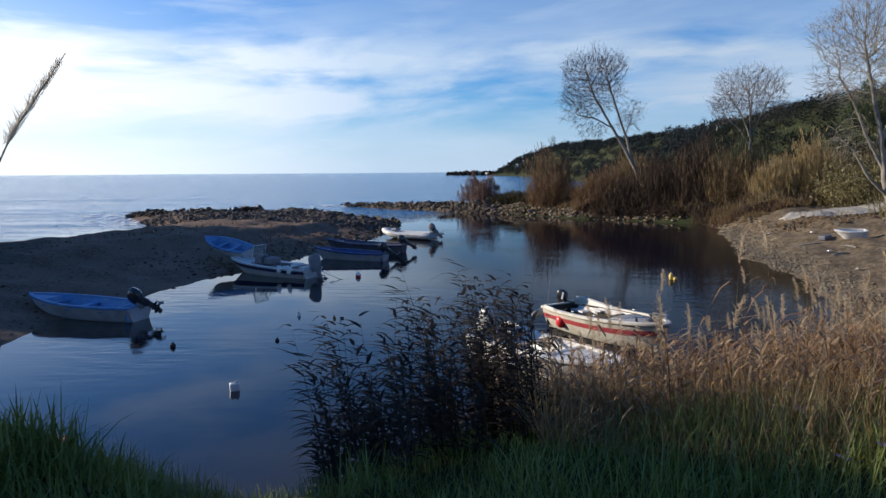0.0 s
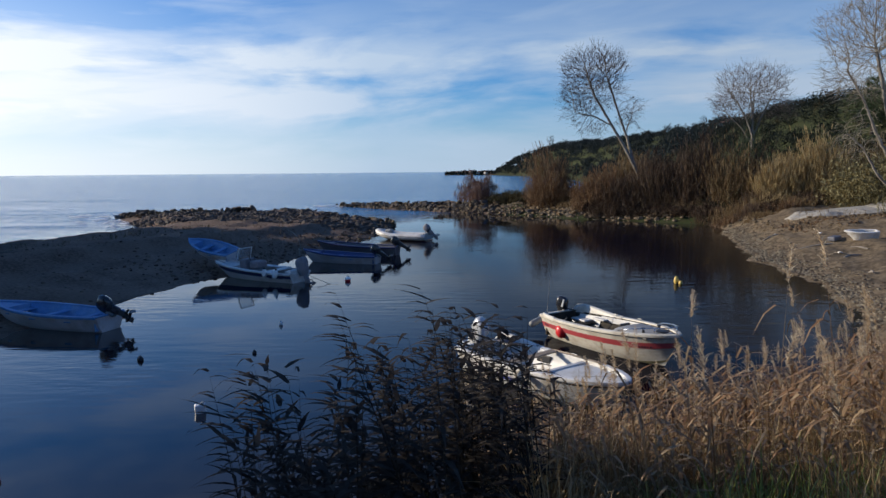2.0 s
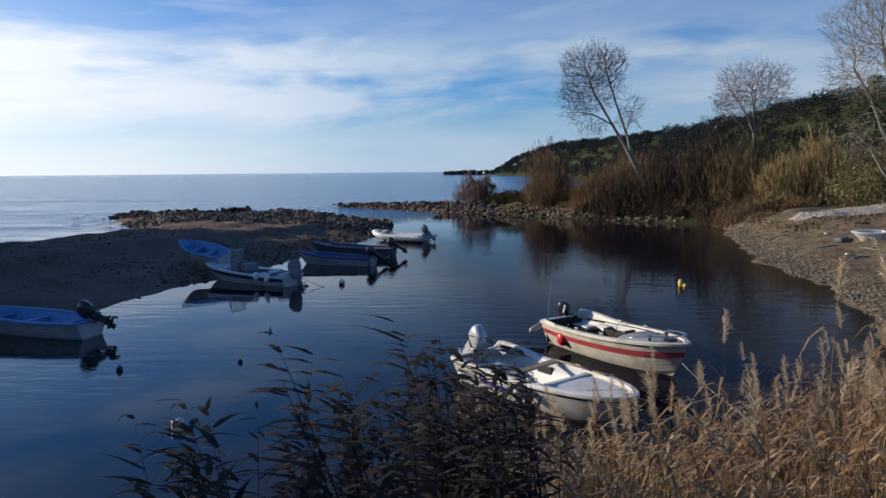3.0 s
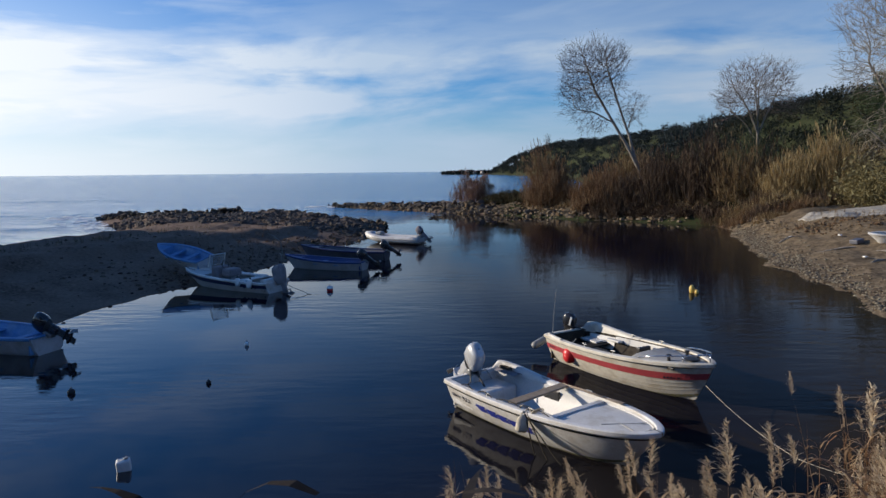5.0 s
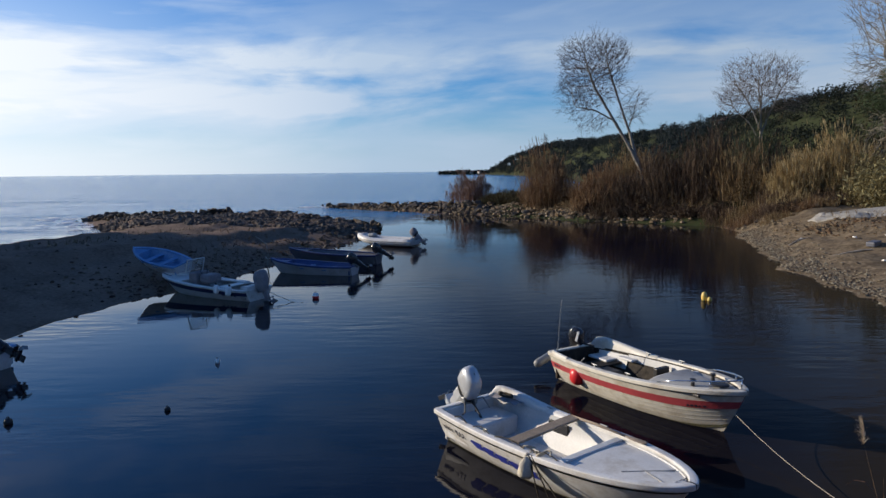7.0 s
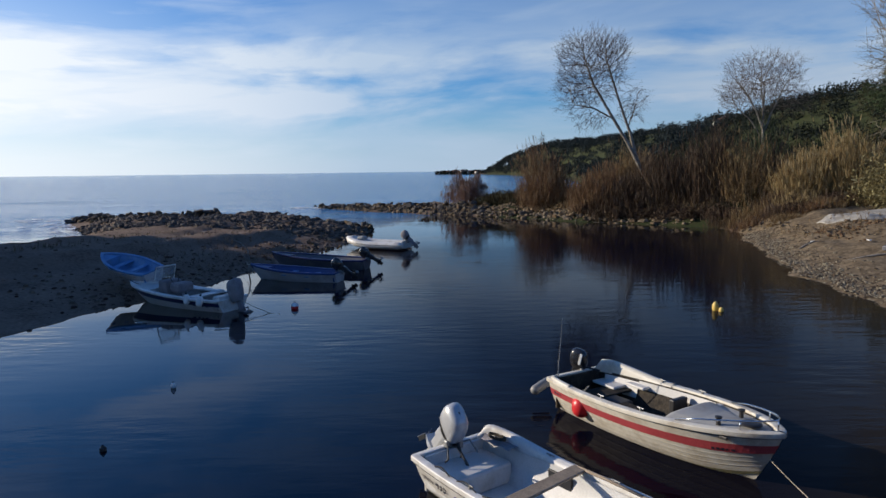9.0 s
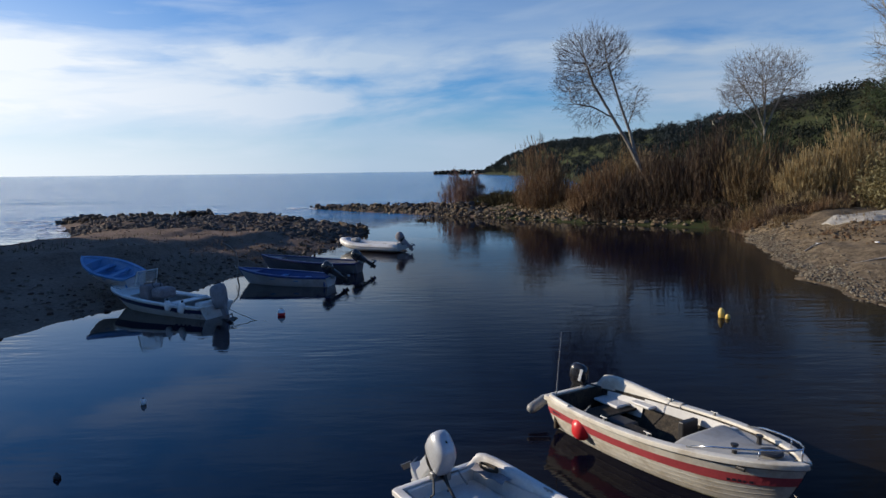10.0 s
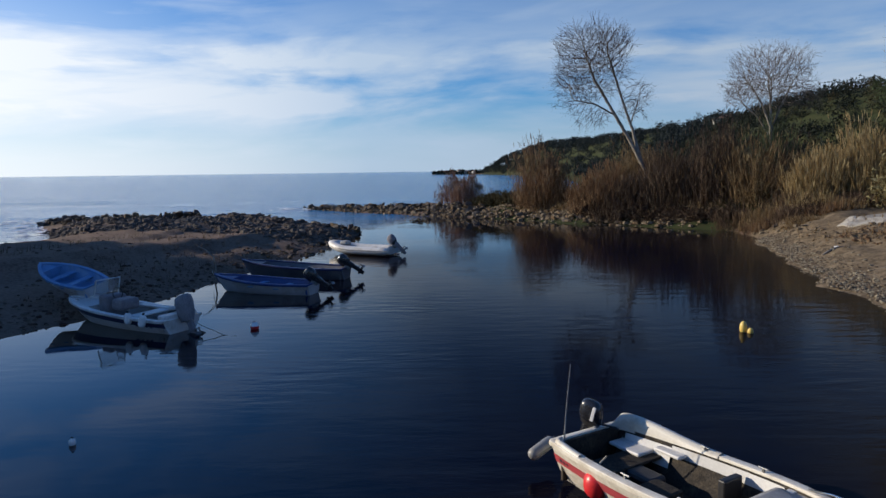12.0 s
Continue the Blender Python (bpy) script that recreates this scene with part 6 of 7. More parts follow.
clump("dark brown canes behind the beach brush", 27.0, 60.0, 1.5, 1.4, 480, 5.6, 29, M_CANE_BROWN, 0.25)
clump("bright straw-coloured canes at the head of the beach", 27.2, 55.2, 1.7, 1.5, 1300, 5.0, 18, M_CANE_BRIGHT, 0.34)
clump("tall straw-coloured canes beside the ramp", 30.0, 54.2, 1.9, 1.6, 1500, 5.3, 19, M_CANE_BRIGHT, 0.34)
clump("straw and brown canes above the ramp", 33.4, 53.4, 2.1, 1.7, 1000, 4.0, 30, M_CANE, 0.4)
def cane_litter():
    """Dark leaf blades added in the hearts of the clumps in place of their shade."""
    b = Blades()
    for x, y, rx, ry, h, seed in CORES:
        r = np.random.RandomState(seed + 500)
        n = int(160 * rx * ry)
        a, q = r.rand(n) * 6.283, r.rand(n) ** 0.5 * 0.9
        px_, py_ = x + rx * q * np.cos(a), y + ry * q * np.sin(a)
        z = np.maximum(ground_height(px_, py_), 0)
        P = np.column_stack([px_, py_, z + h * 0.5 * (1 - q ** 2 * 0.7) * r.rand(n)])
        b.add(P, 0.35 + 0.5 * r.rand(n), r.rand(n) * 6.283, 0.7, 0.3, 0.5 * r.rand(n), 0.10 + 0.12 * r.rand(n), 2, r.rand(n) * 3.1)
    tagged(new("cane_litter", b.mesh("cane_litter", M_BRUSH)), "dead brown leaves added inside the canes, standing in for their shade", "brush", kind="stuff")


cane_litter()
for i, (x, y, q, h, m) in enumerate(((21.9, 56.3, 0.9, 1.5, M_CANE_BROWN), (22.6, 54.6, 1.0, 1.3, M_CANE), (22.2, 53.0, 0.8, 0.9, M_CANE_RUST), (23.8, 53.6, 1.1, 1.7, M_CANE),
                                     (23.4, 51.6, 0.9, 1.0, M_CANE_BROWN), (24.9, 52.4, 1.0, 1.3, M_CANE_BRIGHT), (24.6, 50.3, 0.8, 0.8, M_CANE_RUST), (26.2, 51.2, 1.0, 1.1, M_CANE),
                                     (27.6, 52.2, 0.9, 1.2, M_CANE_BROWN), (22.8, 49.4, 0.7, 0.7, M_CANE), (28.9, 51.4, 0.8, 0.9, M_CANE), (25.4, 54.4, 1.1, 1.5, M_CANE_BROWN))):
    cane_bed("dry_brush", "shaggy tussock of dry brush on the low bank", ((x - q, y - q), (x + q, y - q), (x + q, y + q), (x - q, y + q)), 170, h * 0.5, h * 1.1, 60 + i, m, 8, 0.9, leaf=0.42, width=0.022, inner=0.5)
cane_bed("dry_brush", "dry tufts scattered over the upper beach", ((20.5, 46.5), (20.8, 37.5), (27.5, 38.5), (26.5, 46.0)), 160, 0.12, 0.4, 51, M_CANE, 8, 0.9, leaf=0.22, width=0.014)
cane_bed("dry_brush", "low dry brush along the far waterline", ((10.0, 69.2), (21.0, 58.6), (22.4, 60.0), (11.5, 71.0)), 900, 0.5, 1.2, 22, M_CANE, 6, 0.9, leaf=0.3, width=0.02)
cane_bed("dry_brush", "dark green brush on the root of the jetty", ((5.4, 76.0), (10.6, 71.0), (12.0, 73.5), (7.2, 78.4)), 1100, 0.7, 1.5, 23, M_SCRUB2, 8, 0.8, leaf=0.4, width=0.04)
cane_bed("dry_brush", "brown brush under the trees behind the beach", ((26.5, 41.0), (27.5, 36.0), (34.0, 38.0), (33.0, 47.5)), 1200, 1.2, 3.0, 24, M_OLIVE, 9, 0.6, leaf=0.4, width=0.025)
cane_bed("dry_brush", "thin dry weeds along the top of the spit", ((-19.0, 27.0), (-13.2, 45.0), (-13.8, 46.5), (-20.0, 29.0)), 200, 0.06, 0.22, 25, M_SCRUB2, 5, 0.9, leaf=0.12, width=0.015)
cane_bed("dry_brush", "sparse dry weeds on the spit", ((-9.6, 35.0), (-8.0, 42.0), (-11.0, 52.0), (-14.0, 38.0)), 260, 0.06, 0.24, 26, M_CANE_BROWN, 5, 0.9, leaf=0.12, width=0.015)


def shrub_cover(name, label, n, seed, mat, place, s0, s1, leaves, leaf=0.28, flat=0.85, above=1.2):
    r = np.random.RandomState(seed)
    x, y = place(r, n)
    z = ground_height(x, y)
    ok = z > above
    b = Blades()
    for px_, py_, pz_ in zip(x[ok], y[ok], z[ok]):
        s = s0 + (s1 - s0) * r.rand() ** 1.5
        leaf_cloud(b, r, np.array([px_, py_, pz_ + s * 0.4]), s, leaves, s * leaf, flat)
    tagged(new(name, b.mesh(name, mat)), label, "scrub", kind="stuff")


def slope(y0, y1, back=4.0, front=40.0):
    def place(r, n):
        y = y0 + (y1 - y0) * r.rand(n)
        rr = np.array(RIDGE, float)
        xr = np.interp(y, rr[:, 1], rr[:, 0])
        return xr + back - (back + front) * r.rand(n), y
    return place


shrub_cover("hillside_scrub", "dark green scrub covering the near hillside", 1300, 1, M_SCRUB, slope(62, 170, 6, 38), 0.8, 1.9, 150, 0.064)
shrub_cover("hillside_scrub", "olive brown scrub scattered on the near hillside", 260, 2, M_SCRUB2, slope(62, 170, 4, 36), 0.7, 1.5, 220, 0.045)
shrub_cover("hillside_woods", "dark woods along the far hillside", 900, 3, M_SCRUB_HAZE, slope(160, 420, 8, 40), 1.6, 3.0, 150, 0.085)
shrub_cover("hillside_woods", "distant dark woods on the headland", 900, 4, M_SCRUB_HAZE, slope(400, 785, 10, 30), 2.4, 4.2, 150, 0.09)


def thicket_place(cx, cy, sx, sy):
    return lambda r, n: (cx + r.randn(n) * sx, cy + r.randn(n) * sy)


shrub_cover("evergreen_bush", "dark evergreen bushes behind the tawny canes", 26, 5, M_SCRUB, thicket_place(17.5, 76, 1.3, 2.0), 0.9, 1.7, 700, 0.036)
shrub_cover("evergreen_bush", "dark evergreen bushes behind the leaning tree", 60, 6, M_SCRUB, thicket_place(27.5, 80, 3.0, 3.0), 1.2, 2.4, 700, 0.032)
shrub_cover("evergreen_bush", "dark brush filling the gaps between the canes", 90, 31, M_SCRUB2, lambda r, n: (13 + 22 * r.rand(n), 70.5 - 0.62 * 22 * r.rand(n) + r.randn(n) * 1.0), 0.7, 1.7, 588, 0.032)
# brush at the cane feet, its dark colour also standing for the canes' own shade
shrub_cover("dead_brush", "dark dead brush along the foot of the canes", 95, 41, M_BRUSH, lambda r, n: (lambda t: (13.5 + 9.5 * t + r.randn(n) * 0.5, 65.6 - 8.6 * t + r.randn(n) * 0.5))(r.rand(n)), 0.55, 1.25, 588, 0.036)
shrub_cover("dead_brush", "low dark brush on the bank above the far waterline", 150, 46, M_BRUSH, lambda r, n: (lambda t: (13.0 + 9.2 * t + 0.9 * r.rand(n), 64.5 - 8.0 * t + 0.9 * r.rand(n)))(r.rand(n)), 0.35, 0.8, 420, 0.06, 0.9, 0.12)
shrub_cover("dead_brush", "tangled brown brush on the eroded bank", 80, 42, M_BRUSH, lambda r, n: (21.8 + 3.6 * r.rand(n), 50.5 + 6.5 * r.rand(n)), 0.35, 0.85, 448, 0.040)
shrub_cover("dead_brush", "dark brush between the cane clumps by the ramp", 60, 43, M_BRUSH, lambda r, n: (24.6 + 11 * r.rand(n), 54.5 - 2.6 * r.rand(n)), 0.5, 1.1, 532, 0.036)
shrub_cover("evergreen_bush", "dark evergreen bush beside the round cane clump", 22, 44, M_SCRUB, thicket_place(14.6, 69.6, 0.7, 0.8), 0.7, 1.2, 700, 0.032)
shrub_cover("olive_brush", "pale olive foliage behind the bare tree by the beach", 120, 45, M_OLIVE, lambda r, n: (lambda t: (28.6 + 9 * t, 47.5 + 4 * r.rand(n)))(r.rand(n)), 1.2, 2.6, 588, 0.025, 1.5)
shrub_cover("evergreen_bush", "bushy undergrowth behind the canes", 110, 7, M_SCRUB2, thicket_place(33, 68, 4.0, 4.0), 1.0, 2.2, 588, 0.036)
shrub_cover("olive_brush", "dense olive undergrowth under the trees by the beach", 80, 8, M_OLIVE, thicket_place(39, 50, 2.6, 4.5), 1.0, 2.4, 700, 0.032)


def grow(r, stems, crowns, step, reach, kill, up):
    """Limbs that grow from the stems towards points spread through the crowns. Nodes, parents and least radii."""
    pos, par, least = [], [], []
    for line, r0, r1 in stems:
        pts = [np.array(p, float) for p in line]
        prev = -1
        if pos:
            prev = int(np.argmin(np.linalg.norm(np.array(pos) - pts[0], axis=1)))
            pts = [pos[prev]] + pts[1:]
        total = sum(np.linalg.norm(b - a) for a, b in zip(pts, pts[1:]))
        run = 0.0
        for a, b in zip(pts, pts[1:]):
            n = max(1, int(np.linalg.norm(b - a) / step))
            for k in range(0 if prev < 0 else 1, n + 1):
                q = a + (b - a) * k / n
                t = (run + np.linalg.norm(q - a)) / total
                pos.append(q + r.randn(3) * step * 0.06)
                par.append(prev)
                least.append(r0 + (r1 - r0) * t)
                prev = len(pos) - 1
            run += np.linalg.norm(b - a)
    goal = []
    for c, rad, n in crowns:
        d = r.randn(n, 3)
        d /= np.linalg.norm(d, axis=1)[:, None]
        lump = 1 + 0.16 * np.sin(d[:, 0] * 4.1 + c[0]) * np.cos(d[:, 2] * 5.3 + c[2]) + 0.10 * np.sin(d[:, 2] * 9 + d[:, 1] * 7 + c[1])
        goal.append(np.array(c) + d * ((r.rand(n) ** 0.45) * lump)[:, None] * np.array(rad))
    goal = np.concatenate(goal)
    gap = value_noise(goal[:, 0] * 1.3 + goal[:, 1] * 0.7, goal[:, 2] * 1.3 - goal[:, 1] * 0.6, 3)
    live = gap > -0.45
    sprouts = collections.Counter()
    near, dist = np.zeros(len(goal), int), np.full(len(goal), 1e9)
    fresh = list(range(len(pos)))
    for _ in range(90):
        P = np.array(pos)
        for k in fresh:
            d = np.linalg.norm(goal - P[k], axis=1)
            m = d < dist
            near[m], dist[m] = k, d[m]
        live &= dist > kill
        pull = live & (dist < reach)
        if not pull.any():
            break
        fresh = []
        for k in np.unique(near[pull]):
            m = pull & (near == k)
            if sprouts[int(k)] >= 3:
                live[m] = False
                continue
            sprouts[int(k)] += 1
            v = goal[m] - P[k]
            v = (v / np.linalg.norm(v, axis=1)[:, None]).mean(0)
            if par[k] >= 0:
                w = P[k] - P[par[k]]
                v = v + 0.55 * w / (np.linalg.norm(w) + 1e-9)
            v = v + np.array([0, 0, up]) + r.randn(3) * 0.10
            pos.append(P[k] + v / np.linalg.norm(v) * step)
            par.append(int(k))
            least.append(0.0)
            fresh.append(len(pos) - 1)
    return np.array(pos), par, least


def bare_tree(base, stems, crowns, label, seed, twig=None, up=0.10, tip=0.009, step=0.24):
    """A leafless tree: given stems, limbs that fill its crowns, and a haze of fine twigs."""
    r = np.random.RandomState(seed)
    base = Vector(base)
    e = empty("bare_tree", Matrix.Translation(base), label, "tree", "bare trees by the shore")
    pos, par, least = grow(r, stems, crowns, step, 2.6, 0.24, up)
    n = len(pos)
    kids = [[] for _ in range(n)]
    for k in range(n):
        if par[k] >= 0:
            kids[par[k]].append(k)
    area = [0.0] * n
    rad = [0.0] * n
    for k in range(n - 1, -1, -1):
        rad[k] = max(tip, area[k] ** (1 / 2.5), least[k])
        if par[k] >= 0:
            area[par[k]] += max(tip, area[k] ** (1 / 2.5)) ** 2.5
    w, tw = Geo(), Geo()
    at = [Vector(p) - base for p in pos]
    starts = [k for k in range(n) if par[k] < 0]
    while starts:
        k = starts.pop()
        chain = [par[k], k] if par[k] >= 0 else [k]
        while kids[k]:
            order = sorted(kids[k], key=lambda c: -rad[c])
            starts += order[1:]
            k = order[0]
            chain.append(k)
        rr = [rad[c] for c in chain]
        if len(chain) > 1:
            rr[0] = min(rr[0], rr[1] * 1.15)
            big = rr[1]
            (w if big > 0.05 else tw).add(*tube([at[c] for c in chain], rr, 8 if big > 0.1 else 5 if big > 0.04 else 3, False))
    # fine twigs at and near the ends, straining outwards
    heart = Vector(crowns[0][0]) - base - Vector((0, 0, 1.5))
    for k in range(n):
        if rad[k] > tip * 1.9 or par[k] < 0:
            continue
        d = (at[k] - at[par[k]]).normalized() + (at[k] - heart).normalized() * 0.8
        for q in range(3 if not kids[k] else 1):
            v = (d + Vector(r.randn(3)) * 0.5 + Vector((0, 0, 0.2))).normalized()
            l = 0.25 + 0.75 * r.rand() ** 2
            m = at[k] + v * l * 0.5
            end = m + (v + Vector(r.randn(3)) * 0.22).normalized() * l * 0.5
            tw.add(*tube((at[k], m, end), (tip * 0.75, tip * 0.6, tip * 0.3), 3, False))
    part("trunk", w, M_BARK, e, smooth=True)
    part("crown", tw, twig or M_TWIG, e)
    return e


bare_tree((18.9, 64.4, 1.6),
          ((((18.9, 64.4, 1.0), (18.35, 64.4, 4.1), (17.2, 64.4, 6.3), (15.7, 64.3, 8.7), (14.2, 64.3, 11.2), (13.4, 64.2, 13.2)), 0.21, 0.05),
           (((18.0, 64.4, 4.9), (17.3, 64.6, 7.4), (16.3, 64.6, 10.2), (15.3, 64.6, 13.2)), 0.15, 0.05),
           (((15.9, 64.3, 8.4), (14.2, 64.0, 9.3), (12.6, 63.8, 9.6)), 0.08, 0.03),
           (((17.2, 64.6, 7.8), (17.7, 64.8, 9.2)), 0.06, 0.03)),
          (((14.1, 64.4, 12.6), (2.9, 2.8, 2.9), 6000), ((12.7, 64.2, 10.4), (1.7, 2.2, 1.9), 1140), ((17.4, 64.7, 9.6), (1.2, 1.5, 1.5), 780), ((13.9, 63.9, 8.3), (1.4, 1.4, 0.9), 390), ((15.4, 64.6, 13.8), (1.5, 1.7, 1.5), 780)),
          "leaning leafless tree with a pale trunk among canes", 7)
bare_tree((33.7, 75.0, 2.5),
          ((((33.7, 75.0, 2.0), (33.65, 75.0, 6.4), (33.55, 75.0, 9.5), (33.2, 75.0, 12.6)), 0.20, 0.05),
           (((33.6, 75.0, 8.0), (32.8, 75.1, 10.0), (31.6, 75.2, 12.0)), 0.11, 0.04),
           (((33.6, 75.0, 7.6), (34.3, 74.8, 9.8), (35.4, 74.7, 12.2)), 0.11, 0.04),
           (((33.6, 75.0, 8.6), (34.0, 76.0, 10.8), (34.2, 76.4, 12.8)), 0.10, 0.04),
           (((33.6, 75.0, 7.0), (32.2, 74.6, 8.8), (30.6, 74.4, 10.2)), 0.07, 0.03)),
          (((33.4, 75.0, 12.6), (3.9, 3.2, 2.8), 6800), ((30.6, 75.0, 11.2), (1.5, 1.8, 1.6), 780), ((36.6, 75.0, 11.0), (1.9, 1.8, 1.4), 840)),
          "round-crowned leafless tree with a pale trunk", 8, twig=M_TWIG_GREY)
bare_tree((26.0, 39.0, 2.0),
          ((((26.0, 39.0, 1.4), (25.3, 39.0, 3.6), (25.0, 39.1, 6.0), (24.5, 39.2, 8.4), (23.9, 39.2, 10.8)), 0.22, 0.06),
           (((25.6, 39.0, 2.8), (24.2, 38.8, 4.0), (23.2, 38.7, 5.5), (22.3, 38.7, 6.3)), 0.10, 0.035),
           (((25.1, 39.0, 4.4), (24.2, 39.3, 6.4), (23.5, 39.4, 8.2), (22.6, 39.4, 9.6)), 0.11, 0.035),
           (((25.0, 39.1, 6.0), (26.0, 39.2, 8.6), (26.6, 39.2, 11.2)), 0.13, 0.05)),
          (((24.2, 39.2, 11.2), (2.9, 2.6, 3.2), 6000), ((22.6, 39.0, 9.4), (1.5, 1.8, 1.5), 960), ((22.9, 38.9, 6.4), (1.3, 1.5, 1.4), 600), ((27.2, 39.2, 10.6), (2.4, 2.4, 3.0), 1800)),
          "tall leafless plane tree with white limbs behind the beach", 9, twig=M_TWIG_SUNLIT, up=0.05, tip=0.008)


def leafy_tree(name, h, w, seed, mat, label, n=16, leaves=260, group="", leaf=0.011):
    """A small evergreen: trunk, limbs and a ragged crown of leaf clumps."""
    r = np.random.RandomState(seed)
    e = empty(name, pose(0, 0, 0), label, "tree", group)
    g = Geo().add(*tube(((0, 0, -0.3), (0.05 * h, 0, 0.4 * h), (0, 0.02 * h, 0.85 * h)), (0.035 * h, 0.025 * h, 0.008 * h), 6))
    for i in range(5):
        a = i * 1.3
        g.add(*tube(((0.03 * h, 0, (0.3 + 0.1 * i) * h), (math.cos(a) * w * 0.5, math.sin(a) * w * 0.5, (0.45 + 0.1 * i) * h)), (0.014 * h, 0.005 * h), 5))
    part("trunk", g, M_TWIG, e)
    b = Blades()
    for i in range(n):
        t = 0.28 + 0.7 * r.rand()
        rr = w * 0.55 * (1 - 0.7 * abs(t - 0.45)) * r.rand() ** 0.5
        a = r.rand() * 6.283
        leaf_cloud(b, r, np.array([math.cos(a) * rr, math.sin(a) * rr, t * h]), w * (0.2 + 0.16 * r.rand()), leaves, w * leaf, 0.9)
    ob = new("crown", b.mesh("crown", mat))
    ob.parent = e
    return e


def plant(src, spots, seed):
    r = random.Random(seed)
    first = True
    for x, y, s in spots:
        m = pose(x, y, on_ground(x, y), 0, 0, r.uniform(0, 360))
        if first:
            src.matrix_basis, src.scale = m, (s, s, s)
            first = False
        else:
            o = copy_thing(src, m)
            o.scale = (s, s, s)


plant(leafy_tree("pine_tree", 5.0, 3.2, 1, M_SCRUB, "dark pine standing up from the ridge", 14, 150, "pines on the ridge"),
      ((81, 249, 0.7), (84.4, 238, 0.75), (81.5, 220, 0.6), (80.2, 211, 0.7), (81.7, 201, 0.65), (85, 533, 1.9), (82, 228, 0.5)), 1)
plant(leafy_tree("evergreen_tree", 6.0, 5.2, 2, M_GREEN_TREE, "fresh green evergreen tree on the slope", 22, 520, "green trees on the slope"),
      ((32.0, 71, 0.72), (45.5, 68, 1.0), (50, 72, 1.05), (43.5, 62, 0.8), (53, 66, 0.9), (47, 76, 0.95), (57, 76, 1.0)), 2)
# trees out of view, placed and sized for their shade on the near bank
plant(leafy_tree("evergreen_tree", 8.6, 5.0, 4, M_GREEN_TREE, "unseen dense evergreen at the root of the spit, shading the near bank", 26, 420, "evergreens at the root of the spit", 0.03),
      ((-12.6, 6.9, 0.62), (-15.4, 6.3, 0.78), (-13.6, 3.0, 0.85), (-14.6, 9.4, 0.64)), 4)
# a grove never in view, added to cast shade over the spit and its boats
plant(leafy_tree("evergreen_tree", 12.5, 7.5, 5, M_GREEN_TREE, "tall dense evergreen tree in an unseen grove added to shade the spit", 34, 210, "grove behind the spit", 0.028),
      ((-37.4, 27.5, 0.70), (-39.6, 30.0, 0.78), (-36.8, 32.0, 0.74), (-39.4, 34.6, 0.80), (-36.8, 36.6, 0.76), (-39.2, 39.0, 0.80), (-36.9, 41.2, 0.76), (-39.4, 43.6, 0.80), (-37.4, 46.0, 0.74), (-42.4, 36.8, 0.82)), 5)


def house(name, x, y, sx, sy, h, turn, label, base=None):
    z = on_ground(x, y) - 0.4 if base is None else base
    e = empty(name, pose(x, y, z, 0, 0, turn), label, "house", "houses along the coast")
    part("wall", box((0, 0, h / 2), (sx, sy, h), 0), M_HOUSE, e)
    o = 0.5
    v = [(-sx / 2 - o, -sy / 2 - o, h), (sx / 2 + o, -sy / 2 - o, h), (sx / 2 + o, sy / 2 + o, h), (-sx / 2 - o, sy / 2 + o, h), (-sx / 2 * 0.4, 0, h + sy * 0.25), (sx / 2 * 0.4, 0, h + sy * 0.25)]
    part("roof", (v, [(0, 1, 5, 4), (2, 3, 4, 5), (1, 2, 5), (3, 0, 4), (3, 2, 1, 0)]), M_TILE, e)
    for i in range(max(2, int(sx / 3))):
        part("window", box((-sx / 2 + (i + 0.5) * sx / max(2, int(sx / 3)), -sy / 2, h * 0.55), (1.1, 0.12, 1.2), 0), M_GLASSDARK, e)


house("house", 76.2, 180, 8, 4, 1.3, -12, "pale low house on the ridge among scrub")
for i, (x, y, s) in enumerate(((44, 790, 7), (36, 800, 6), (53, 780, 8), (28, 812, 5), (20, 820, 5))):
    house("house", x, y, s, 5, 2.2 + i % 2 * 1.2, 10 * i, "pale distant house at the tip of the headland", 1.2)


def far_cape():
    """The flat tongue of land with trees at the end of the headland."""
    b = Blades()
    r = np.random.RandomState(12)
    for i in range(60):
        t = r.rand()
        leaf_cloud(b, r, np.array([62 - 55 * t, 775 + 60 * t + r.randn() * 6, 2.0]), 2.0 + 4.2 * r.rand() * (1 - 0.6 * t), 60, 0.8, 0.9)
    tagged(new("cape_trees", b.mesh("cape_trees", M_SCRUB)), "dark trees on the low cape at the headland's end", "trees", kind="stuff")
    v, f = [], []
    for i in range(14):
        t = i / 13
        for s, z in ((-1, -0.5), (-0.6, 1.5), (0.6, 1.5), (1, -0.5)):
            v.append((66 - 62 * t, 772 + 66 * t + s * 14 * (1 - 0.7 * t), z * (1 - 0.5 * t)))
    tagged(part("cape", (v, [q[::-1] for q in grid_faces(14, 4)]), M_ROCK_PALE), "low rocky cape running out from the headland", "land", kind="structure")


far_cape()


